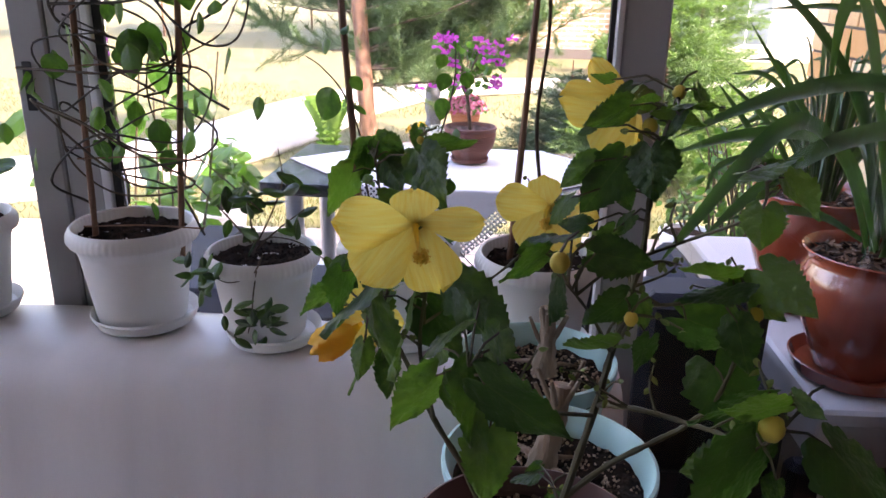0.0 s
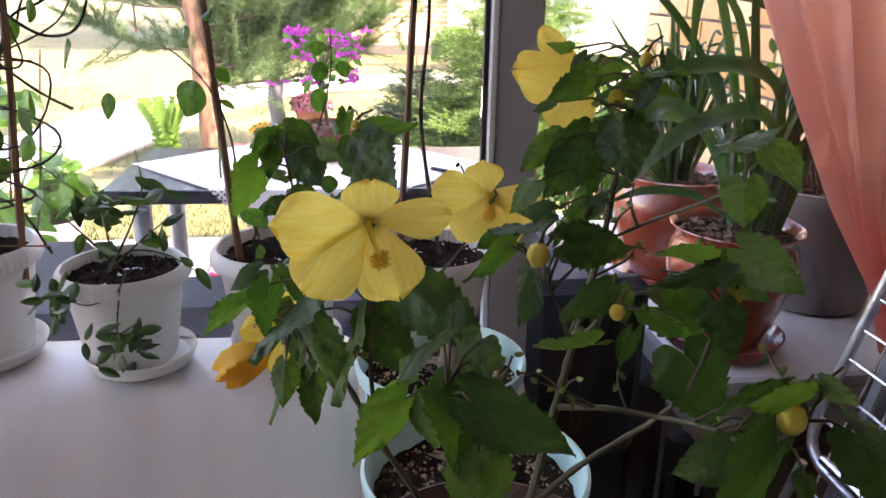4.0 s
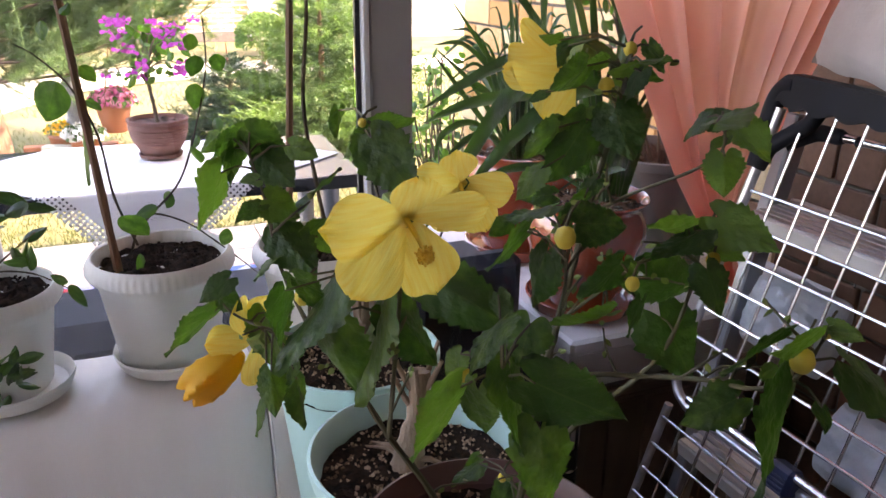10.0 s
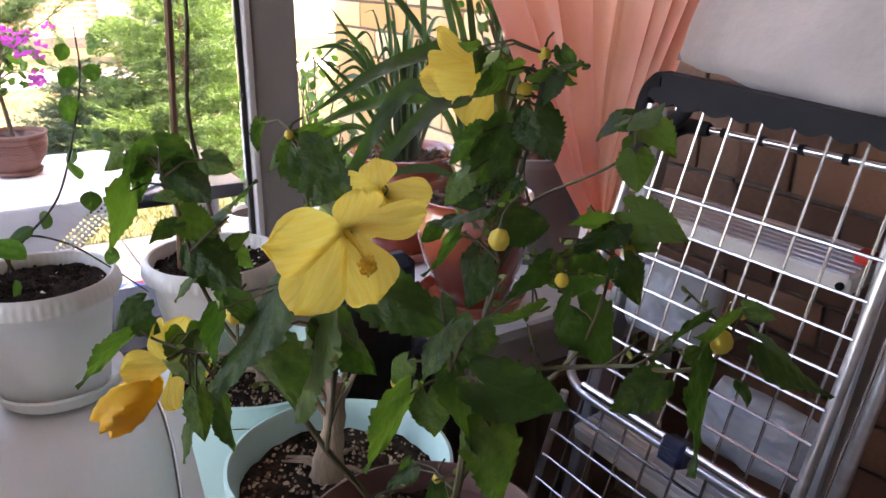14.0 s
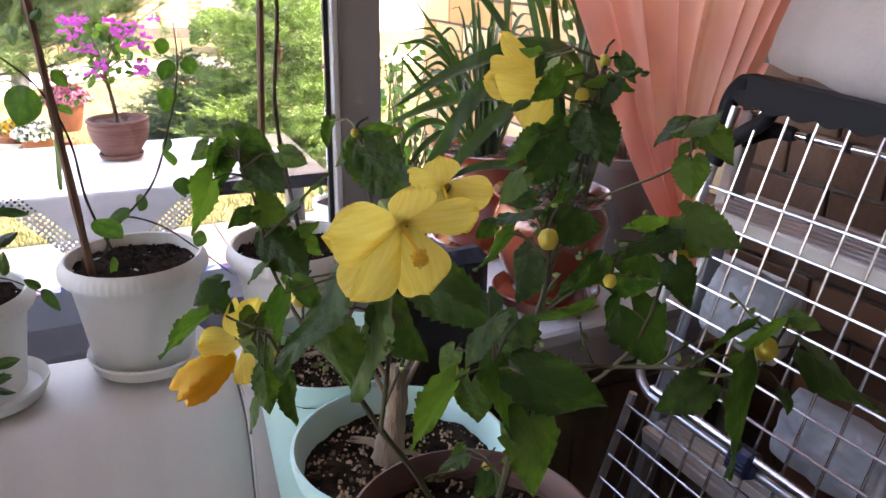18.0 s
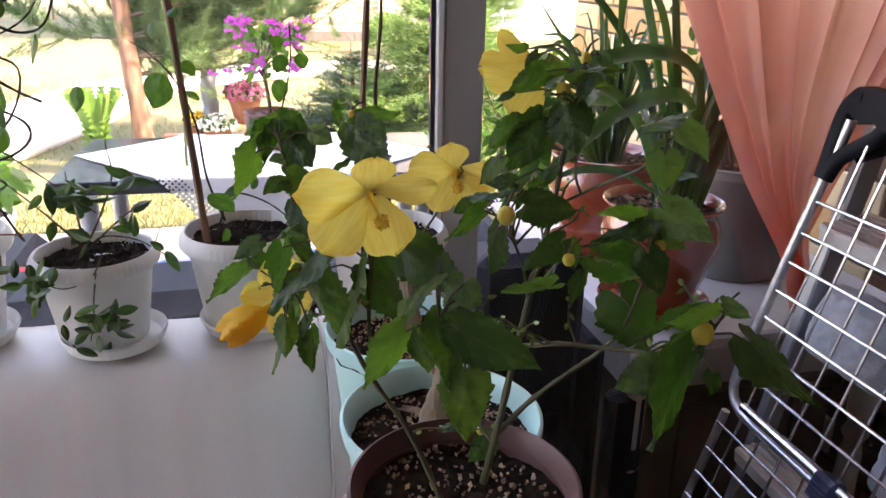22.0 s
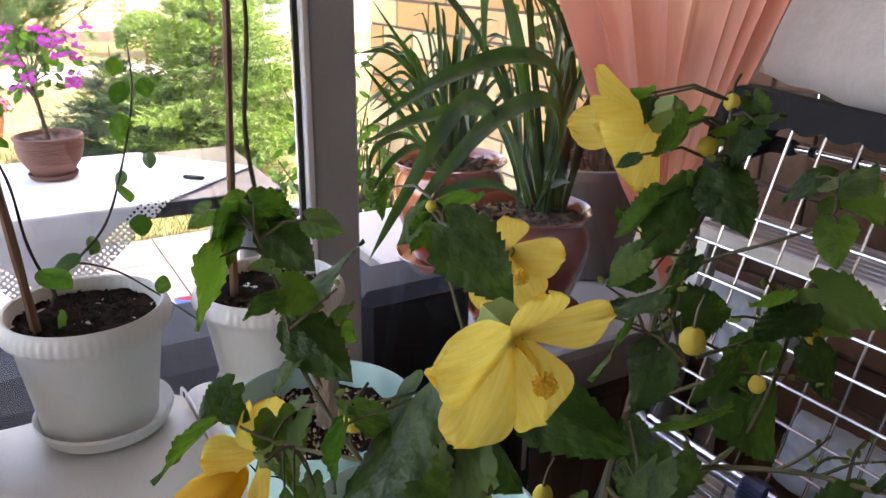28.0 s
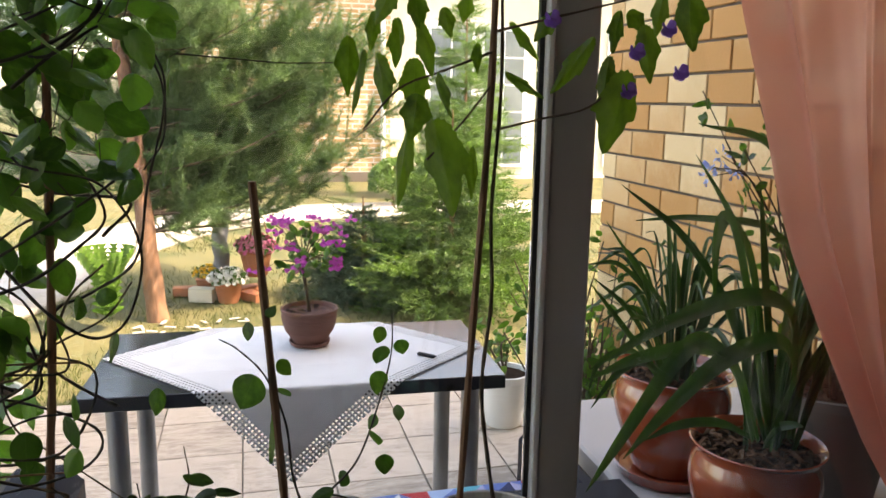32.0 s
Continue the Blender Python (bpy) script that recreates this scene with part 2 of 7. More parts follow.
LACE = mat("white_linen", (0.66, 0.66, 0.665), (0.75, 0.75, 0.755), 0.9, scale=12, bump=0.3, bump_scale=400)
GLAZE = mat("red_brown_glaze", (0.20, 0.034, 0.016), (0.42, 0.088, 0.036), 0.14, scale=7, bump=0.03, bump_scale=25, coat=0.8)
GREYPOT = mat("grey_pot", (0.13, 0.115, 0.105), (0.2, 0.18, 0.165), 0.6, scale=6, bump=0.1)
STOOLW = mat("white_paint", (0.50, 0.465, 0.44), (0.64, 0.60, 0.57), 0.5, scale=4, bump=0.05)
CURTAIN = mat("coral_sheer", (0.94, 0.40, 0.29), (0.97, 0.54, 0.43), 0.75, scale=5, bump=0.2, bump_scale=500, translucent=0.84, glow=(1.06, 1.02, 1.0, 1), sheen=0.3)
def see_through(m, share):
    """Lets part of the light straight through the weave."""
    nt = m.node_tree
    out = nt.nodes["Material Output"]
    was = out.inputs["Surface"].links[0].from_socket
    clear, mx = nt.nodes.new("ShaderNodeBsdfTransparent"), nt.nodes.new("ShaderNodeMixShader")
    clear.inputs["Color"].default_value = (1.0, 0.86, 0.8, 1)
    mx.inputs[0].default_value = share
    nt.links.new(was, mx.inputs[1])
    nt.links.new(clear.outputs[0], mx.inputs[2])
    nt.links.new(mx.outputs[0], out.inputs["Surface"])
see_through(CURTAIN, 0.12)
CLOTHW = mat("grey_white_cotton", (0.36, 0.335, 0.325), (0.47, 0.44, 0.43), 0.95, scale=6, bump=0.4, bump_scale=90)
GLASS = glass_mat("window_glass")

# ---- structure ----
WIN_Y = 1.073           # plane of the glazing
WALL_X = 1.15           # face of the brick wall

ground = Geo()
def ground_at(u, v):
    x, y = -60 + 120 * u, 3.6 + 90 * v * v
    return (x, y, -0.05 + 0.03 * noise.noise((x * 0.5, y * 0.5, 0)))
ground.grid(ground_at, 120, 60)
solo("ground", ground, GRASS, "dry summer lawn with bare sandy patches", kind="structure")
g = Geo().box(-60, 60, -6, 3.6, -0.3, -0.012)
solo("pavement_bed", g, GROUT, "grey mortar bed below the terrace tiles", kind="structure")

# room shell: floor, ceiling, back and side walls
solo("floor", Geo().box(-2.1, WALL_X, -2.1, 1.02, -0.01, 0.0), FLOORW, "brown laminate floor of the veranda", kind="structure")
solo("ceiling", Geo().box(-2.2, WALL_X + 0.2, -2.2, 1.32, 2.55, 2.65), WALLP, "plain light ceiling of the veranda", kind="structure")
solo("wall_back", Geo().box(-2.0, WALL_X, -2.1, -2.0, 0, 2.55), WALLP, "plain light wall behind the room", kind="structure")
solo("wall_west", Geo().box(-2.1, -2.0, -2.1, 0.18, 0, 2.55), WALLP, "plain side wall of the veranda", kind="structure")
for n, (x0, x1, y0, y1) in enumerate(((-2.09, -2.01, 0.182, 0.26), (-2.09, -2.01, 1.06, 1.14))):
    solo("trim", Geo().box(x0, x1, y0, y1, 0.45 if x0 < -2 else 0.75, 2.55, 0.004), FRAME, "grey post of the veranda glazing", kind="structure")

# window wall: posts, head and sill with rubber seals and panes
def post(name, x0, x1, label):
    ob = thing(name, (x0, WIN_Y, 0), label, "window", kind="structure")
    part("profile", Geo().box(x0, x1, WIN_Y - 0.014, WIN_Y + 0.010, 0.0, 2.5, 0.003), FRAME, ob)
    return ob


def bead(ob, x):
    """A white glazing bead and a black seal whose outer edge stands at x."""
    part("glazing_bead", Geo().box(x + 0.0065, x + 0.0155, WIN_Y - 0.017, WIN_Y + 0.006, 0.05, 2.45, 0.002), FRAMEW, ob, "white glazing bead")
    part("rubber_seal", Geo().box(x, x + 0.006, WIN_Y - 0.007, WIN_Y + 0.004, 0.05, 2.45), GASKET, ob, "black rubber seal")

window_1 = post("window_1", 0.1645, 0.2225, "grey window post with a white bead and black seal")
bead(window_1, 0.1485)
window_2 = post("window_2", -0.634, -0.586, "grey double window post with a dark latch slot")
part("second_profile", Geo().box(-0.584, -0.534, WIN_Y - 0.012, WIN_Y + 0.012, 0.0, 2.5, 0.003), FRAME, window_2)
part("latch_slot", Geo().box(-0.622, -0.609, WIN_Y - 0.017, WIN_Y - 0.0145, 1.06, 1.125, 0.001), GASKET, window_2, "dark latch slot")
part("glazing_bead", Geo().box(-0.5335, -0.5215, WIN_Y - 0.018, WIN_Y + 0.008, 0.05, 2.45, 0.002), FRAMEW, window_2, "white glazing bead")
part("rubber_seal", Geo().box(-0.521, -0.509, WIN_Y - 0.009, WIN_Y + 0.005, 0.05, 2.45), GASKET, window_2, "black rubber seal")
solo("window_head", Geo().box(-2.0, WALL_X, WIN_Y - 0.035, WIN_Y + 0.035, 2.5, 2.55, 0.003), FRAME, "grey head rail of the glazing", kind="structure")
solo("window_sill", Geo().box(-2.0, WALL_X, WIN_Y - 0.045, WIN_Y + 0.045, 0.0, 0.06, 0.003), FRAME, "grey bottom rail of the glazing", kind="structure")
for n, (a, b) in enumerate(((-1.99, -0.6345), (-0.5085, 0.148), (0.223, WALL_X))):
    pane = solo("window_pane", Geo().box(a, b, WIN_Y - 0.003, WIN_Y + 0.003, 0.06, 2.5), GLASS, "clear window pane", kind="structure")
    pane.visible_shadow = False

# ---- sofa with the pots on its back ----
def sofa():
    ob = thing("sofa", (-0.9, 0.6, 0), "white leather sofa with smooth worn back and seams", "sofa")
    prof = [(1.030, 0.05), (1.032, 0.70), (1.031, 0.766), (1.024, 0.777), (1.01, 0.782), (0.97, 0.784), (0.91, 0.782), (0.878, 0.774), (0.856, 0.754), (0.846, 0.72), (0.838, 0.60), (0.83, 0.42), (0.83, 0.05)]
    def sheet(x0, x1, nx, soft):
        g = Geo()
        pts, n = [], len(prof)
        for i in range(nx + 1):
            u = i / nx
            x = x0 + (x1 - x0) * u
            edge = min(u, 1 - u) * abs(x1 - x0)
            s = soft * max(0, 1 - edge / 0.025) ** 2
            for y, z in prof:
                w = 0.003 * noise.noise((x * 5, y * 9, z * 6)) + 0.0022 * noise.noise((x * 16, 3, z * 2.5))
                yy = y + (0.93 - y) * s * 0.12 + w
                pts.append((x, yy - 0.045 * max(-0.6, min(0, x)) * max(0, min(1, (y - 0.83) / 0.2)), z - 0.012 * s + w if z > 0.1 else z))
        faces = [(i * n + k, i * n + k + 1, (i + 1) * n + k + 1, (i + 1) * n + k) for i in range(nx) for k in range(n - 1)]
        faces += [tuple(range(n))[::-1], tuple(nx * n + k for k in range(n))]
        return g.add(pts, faces)
    part("backrest", sheet(-1.95, -0.024, 110, 0.6), LEATHER, ob)
    part("corner_panel", sheet(-0.020, 0.172, 24, 0.6), LEATHER, ob)
    part("seam", Geo().tube([(-0.022, y, z + 0.0005) for y, z in prof[1:-1]], 0.0016, 6), LEATHER, ob, "raised piped seam")
    part("arm", Geo().box(-0.018, 0.20, 0.10, 0.825, 0.05, 0.66, 0.03), LEATHER, ob)
    part("seat_cushion", Geo().box(-1.9, -0.03, 0.15, 0.83, 0.22, 0.45, 0.04), LEATHER, ob)
    part("base", Geo().box(-1.9, 0.15, 0.2, 0.98, 0.0, 0.05, 0.01), GASKET, ob)
sofa()


# ---- white pots ----
def pot_geo(c, r, h, z0, ribs=True):
    """A tapered pot with a rolled, notched rim."""
    prof = [(r * 0.66, 0), (r * 0.70, 0.004), (r * 0.86, h * 0.72), (r * 0.90, h * 0.80), (r * 0.985, h * 0.835), (r * 1.0, h * 0.87), (r * 0.99, h * 0.93), (r * 0.955, h * 0.985),
            (r * 0.93, h), (r * 0.90, h * 0.99), (r * 0.875, h * 0.95), (r * 0.86, h * 0.86)]
    n = 240
    def wob(a, z):
        return 1 + (0.019 * (0.5 + 0.5 * math.cos(a * 60)) if ribs and h * 0.84 < z < h * 0.97 else 0)
    return Geo().lathe(prof, (c[0], c[1], z0), n if ribs else 48, wob)


def soil_geo(c, r, z):
    def f(u, v):
        a, q = 2 * math.pi * u, v
        x, y = c[0] + r * q * math.cos(a), c[1] + r * q * math.sin(a)
        return (x, y, z + 0.006 * noise.noise((x * 60, y * 60, 3)) + 0.004 * noise.noise((x * 160, y * 160, 8)))
    return Geo().grid(f, 48, 14)


def saucer_geo(c, r, z0):
    return Geo().lathe([(r * 0.7, 0), (r * 0.9, 0.004), (r, 0.018), (r * 0.985, 0.021), (r * 0.955, 0.019), (r * 0.86, 0.008), (0, 0.007)], (c[0], c[1], z0), 64)


TOP = 0.784
POTS = {"e": ((-0.725, 1.000), 0.083, 0.136), "a": ((-0.468, 0.998), 0.083, 0.136), "b": ((-0.287, 0.968), 0.073, 0.116), "c": ((-0.111, 0.980), 0.079, 0.130), "d": ((0.067, 0.956), 0.079, 0.128)}
pot_obs = {}
for key, (c, r, h) in POTS.items():
    ob = thing("flower_pot", (*c, TOP), "white plastic flower pot with notched rim on the sofa back", "flower pot", "white pots on the sofa back")
    body = part("pot", pot_geo(c, r, h, TOP + 0.007), POTW, ob)
    sx, sy = (0.012, -0.008) if key == "b" else (0.004, 0.0)
    part("saucer", saucer_geo((c[0] + sx, c[1] + sy), r * 0.86, TOP), POTW, ob)
    part("soil", soil_geo(c, r * 0.868, TOP + 0.007 + h * 0.88), SOIL, ob, "dark potting soil")
    pot_obs[key] = ob

# ---- mint pots and the brown pot on the sofa arm ----
def plain_pot(name, c, r, zr, mat_, label, lip):
    ob = thing(name, (*c, 0.662), label, "flower pot", "pots on the sofa arm")
    z0 = 0.662
    H = zr - z0
    prof = [(r * 0.66, 0), (r * 0.69, 0.004), (r * 0.90, H - lip), (r * 0.97, H - lip + 0.004), (r * 1.0, H - 0.006), (r * 0.995, H - 0.001), (r * 0.965, H), (r * 0.935, H - 0.004), (r * 0.88, H - lip - 0.01)]
    part("pot", Geo().lathe(prof, (*c, z0), 64), mat_, ob)
    part("soil", soil_geo(c, r * 0.915, zr - lip - 0.004), SOIL, ob, "dark soil with pale grit")
    return ob
mint_a = plain_pot("flower_pot", (0.058, 0.610), 0.092, 0.855, MINT, "mint green plastic pot with gritty soil", 0.022)
mint_b = plain_pot("flower_pot", (0.056, 0.788), 0.087, 0.860, MINT, "pale mint plastic pot behind the brown one", 0.022)
brown = plain_pot("flower_pot", (0.029, 0.430), 0.077, 0.918, BROWN, "brown plastic pot with gritty soil", 0.016)

# ---- garden table ----
def garden_table():
    ob = thing("garden_table", (-0.07, 2.09, 0), "black rectangular table with grey tubular legs", "table")
    m = Matrix.Translation((-0.076, 2.085, 0)) @ Matrix.Rotation(radians(-2.5), 4, "Z")
    part("tabletop", Geo().box(-0.48, 0.48, -0.215, 0.26, 0.716, 0.75, 0.002, m), TABLE, ob)
    for x in (-0.41, 0.41):
        for y in (-0.15, 0.19):
            p = m @ Vector((x, y, 0))
            leg = part("leg", Geo().lathe([(0.02, 0), (0.022, 0.004), (0.0235, 0.714), (0.02, 0.716)], (p.x, p.y, 0), 20), STEEL, ob)
    return m
TABLE_M = garden_table()

# ---- outdoor sofa ----
def bench():
    ob = thing("outdoor_sofa", (-0.1, 1.5, 0), "black leather outdoor sofa standing against the window", "sofa")
    part("backrest", Geo().box(-0.62, 0.442, 1.145, 1.33, 0.02, 0.76, 0.03), BLACKL, ob)
    part("headrest", Geo().box(0.235, 0.422, 1.090, 1.140, 0.50, 0.808, 0.018), BLACKL, ob)
    part("seat", Geo().box(-0.50, 0.36, 1.335, 1.72, 0.15, 0.43, 0.03), BLACKL, ob)
    part("arm", Geo().box(-0.66, -0.51, 1.335, 1.72, 0.10, 0.70, 0.035), BLACKL, ob)
    part("arm", Geo().box(0.445, 0.497, 1.140, 1.70, 0.02, 0.615, 0.02), BLACKL, ob)
    part("arm_front", Geo().box(0.4985, 0.575, 1.115, 1.1585, 0.02, 0.515, 0.012), BLACKL, ob)
    part("arm", Geo().box(0.365, 0.444, 1.335, 1.70, 0.10, 0.70, 0.03), BLACKL, ob)
bench()

# ---- white stool with the big pots ----
def stool():
    ob = thing("side_table", (0.85, 1.5, 0), "white painted wooden table with turned legs", "table")
    part("tabletop", Geo().box(0.515, 1.12, 1.085, 1.93, 0.606, 0.636, 0.006), STOOLW, ob)
    part("apron", Geo().box(0.525, 1.095, 1.112, 1.90, 0.522, 0.605, 0.004), STOOLW, ob)
    for x in (0.552, 1.068):
        for y in (1.14, 1.872):
            part("leg", Geo().lathe([(0.014, 0), (0.02, 0.05), (0.016, 0.09), (0.025, 0.16), (0.022, 0.30), (0.017, 0.33), (0.027, 0.35), (0.017, 0.37), (0.026, 0.40), (0.026, 0.521)], (x, y, 0), 16), STOOLW, ob)
stool()

def chest():
    ob = thing("wooden_chest", (0.86, 1.56, 0.0), "brown wooden chest under the white table", "chest")
    part("body", Geo().box(0.62, 1.09, 1.24, 1.88, 0.0, 0.40, 0.006), CHESTM, ob)
    part("lid", Geo().box(0.61, 1.10, 1.23, 1.89, 0.402, 0.43, 0.006), CHESTM, ob)
    for k in range(5):
        part("board", Geo().box(0.63 + 0.09 * k, 0.715 + 0.09 * k, 1.232, 1.2395, 0.02, 0.39, 0.002), CHESTM, ob)
CHESTM = mat("dark_brown_wood", (0.13, 0.088, 0.068), (0.23, 0.158, 0.122), 0.6, scale=6, stretch=(1, 1, 0.1), bump=0.2)
chest()


def belly_pot(c, r, h, z0, label):
    ob = thing("flower_pot", (*c, z0), label, "flower pot", "glazed pots")
    prof = [(r * 0.56, 0.0), (r * 0.60, 0.006), (r * 0.70, h * 0.16), (r * 0.82, h * 0.32), (r * 0.92, h * 0.48), (r * 0.98, h * 0.62), (r * 0.99, h * 0.72), (r * 0.955, h * 0.82), (r * 0.90, h * 0.885), (r * 0.885, h * 0.92),
            (r * 0.92, h * 0.96), (r * 0.985, h * 0.985), (r * 1.0, h), (r * 0.98, h * 1.008), (r * 0.92, h * 0.985), (r * 0.87, h * 0.94), (r * 0.84, h * 0.88)]
    part("pot", Geo().lathe(prof, (*c, z0 + 0.012), 64), GLAZE, ob)
    part("saucer", Geo().lathe([(r * 0.66, 0), (r * 0.86, 0.003), (r * 0.95, 0.026), (r * 0.92, 0.027), (r * 0.82, 0.009), (0, 0.008)], (*c, z0), 56), GLAZE, ob)
    part("soil", soil_geo(c, r * 0.86, z0 + 0.012 + h * 0.90), SOIL, ob, "dry brown soil with bark")
    return ob
red_a = belly_pot((0.611, 1.215), 0.107, 0.198, 0.638, "glossy red-brown glazed ceramic pot on the white table")
red_b = belly_pot((0.640, 1.525), 0.118, 0.212, 0.638, "glossy red-brown glazed pot behind the first")
gp = thing("flower_pot", (0.880, 1.385, 0.638), "grey plastic pot with dry stems", "flower pot")
part("pot", Geo().lathe([(0.10, 0), (0.105, 0.004), (0.135, 0.215), (0.142, 0.217), (0.142, 0.235), (0.134, 0.236), (0.128, 0.2)], (0.880, 1.385, 0.638), 56), GREYPOT, gp)
part("soil", soil_geo((0.880, 1.385), 0.129, 0.851), SOIL, gp)

# ---- plant tools ----
def veins(m, pale, side):
    """A pale midrib and, if wanted, side veins on a unit leaf."""
    nt = m.node_tree
    N, L = nt.nodes, nt.links
    b = N["Principled BSDF"]
    sep = N.new("ShaderNodeSeparateXYZ")
    L.new(N.new("ShaderNodeTexCoord").outputs["Object"], sep.inputs[0])
    def op(kind, a, c):
        n = N.new("ShaderNodeMath")
        n.operation = kind
        for k, v in enumerate((a, c)):
            if isinstance(v, (int, float)):
                n.inputs[k].default_value = v
            else:
                L.new(v, n.inputs[k])
        return n.outputs[0]
    ax = op("ABSOLUTE", sep.outputs["X"], 0)
    rib = op("LESS_THAN", ax, 0.014)
    if side:
        wave = op("FRACT", op("MULTIPLY", op("SUBTRACT", sep.outputs["Y"], op("MULTIPLY", ax, 0.8)), side), 0)
        rib = op("MAXIMUM", rib, op("MULTIPLY", op("LESS_THAN", wave, 0.06), 0.5))
    was = b.inputs["Base Color"].links[0].from_socket
    mx = N.new("ShaderNodeMixRGB")
    L.new(op("MULTIPLY", rib, 0.4), mx.inputs[0])
    L.new(was, mx.inputs[1])
    mx.inputs[2].default_value = (*pale, 1)
    L.new(mx.outputs[0], b.inputs["Base Color"])


LEAF = mat("shrub_leaf", (0.024, 0.060, 0.020), (0.074, 0.138, 0.042), 0.45, scale=2.5, bump=0.6, bump_scale=7, translucent=0.38, per_object=0.7, glow=(2.4, 2.9, 0.75, 1), spec=0.45)
OVAL = mat("vine_leaf", (0.030, 0.080, 0.018), (0.080, 0.180, 0.042), 0.42, scale=3, bump=0.15, bump_scale=10, translucent=0.42, per_object=0.75, glow=(1.9, 2.2, 0.7, 1))
DARKOVAL = mat("glossy_dark_leaf", (0.014, 0.04, 0.010), (0.05, 0.11, 0.025), 0.35, scale=3, bump=0.12, bump_scale=10, translucent=0.25, per_object=0.5, glow=(1.9, 2.2, 0.7, 1))
LOBED = mat("climber_leaf", (0.05, 0.11, 0.012), (0.12, 0.21, 0.035), 0.5, scale=3, bump=0.25, bump_scale=10, translucent=0.42, per_object=0.4, glow=(1.9, 2.1, 0.7, 1))
STRAP = mat("strap_leaf", (0.014, 0.040, 0.014), (0.048, 0.098, 0.034), 0.36, spec=0.45, scale=14, bump=0.08, bump_scale=160, translucent=0.2, per_object=0.35, glow=(1.8, 2.4, 0.7, 1))
PETAL = mat("yellow_petal", (0.93, 0.71, 0.13), (0.96, 0.85, 0.29), 0.65, scale=3, bump=0.35, bump_scale=8, stretch=(6, 0.5, 1), fine=0.25, translucent=0.55, glow=(1.05, 1.0, 0.75, 1), spec=0.25)
PETALD = mat("deep_yellow_petal", (0.80, 0.44, 0.02), (0.90, 0.58, 0.05), 0.6, scale=30, bump=0.3, bump_scale=120, translucent=0.35, glow=(1.05, 1.0, 0.6, 1))
veins(LEAF, (0.10, 0.15, 0.05), 5.5)
veins(OVAL, (0.10, 0.18, 0.06), 0)
veins(LOBED, (0.14, 0.22, 0.07), 4.5)
STAMEN = mat("orange_stamen", (0.88, 0.50, 0.03), (0.92, 0.62, 0.08), 0.7, scale=60)
BUDM = mat("yellow_bud", (0.46, 0.36, 0.04), (0.68, 0.52, 0.08), 0.6, scale=30, bump=0.2)
CALYX = mat("green_calyx", (0.10, 0.16, 0.03), (0.2, 0.26, 0.06), 0.6, scale=30)
WOODY = mat("brown_stem", (0.045, 0.032, 0.02), (0.12, 0.085, 0.05), 0.75, scale=40, bump=0.4, bump_scale=200)
VINE = mat("dark_vine", (0.02, 0.016, 0.012), (0.05, 0.04, 0.026), 0.6, scale=40, bump=0.2)
GSTEM = mat("green_stem", (0.034, 0.034, 0.015), (0.105, 0.095, 0.042), 0.65, scale=30, bump=0.2)
CANE = mat("bamboo_cane", (0.13, 0.06, 0.03), (0.24, 0.12, 0.06), 0.55, scale=12, stretch=(1, 1, 0.1), bump=0.1)
PURPLE = mat("purple_petal", (0.22, 0.10, 0.5), (0.38, 0.2, 0.7), 0.6, scale=30, translucent=0.35, glow=(1.1, 1, 1.2, 1))
TRUNKM = mat("pale_trunk", (0.15, 0.095, 0.06), (0.34, 0.25, 0.175), 0.8, scale=16, stretch=(3, 3, 0.6), bump=0.6, bump_scale=90)
GRIT = mat("pale_grit", (0.20, 0.13, 0.08), (0.55, 0.42, 0.30), 0.9, scale=50, per_object=0.7, per_island=True)


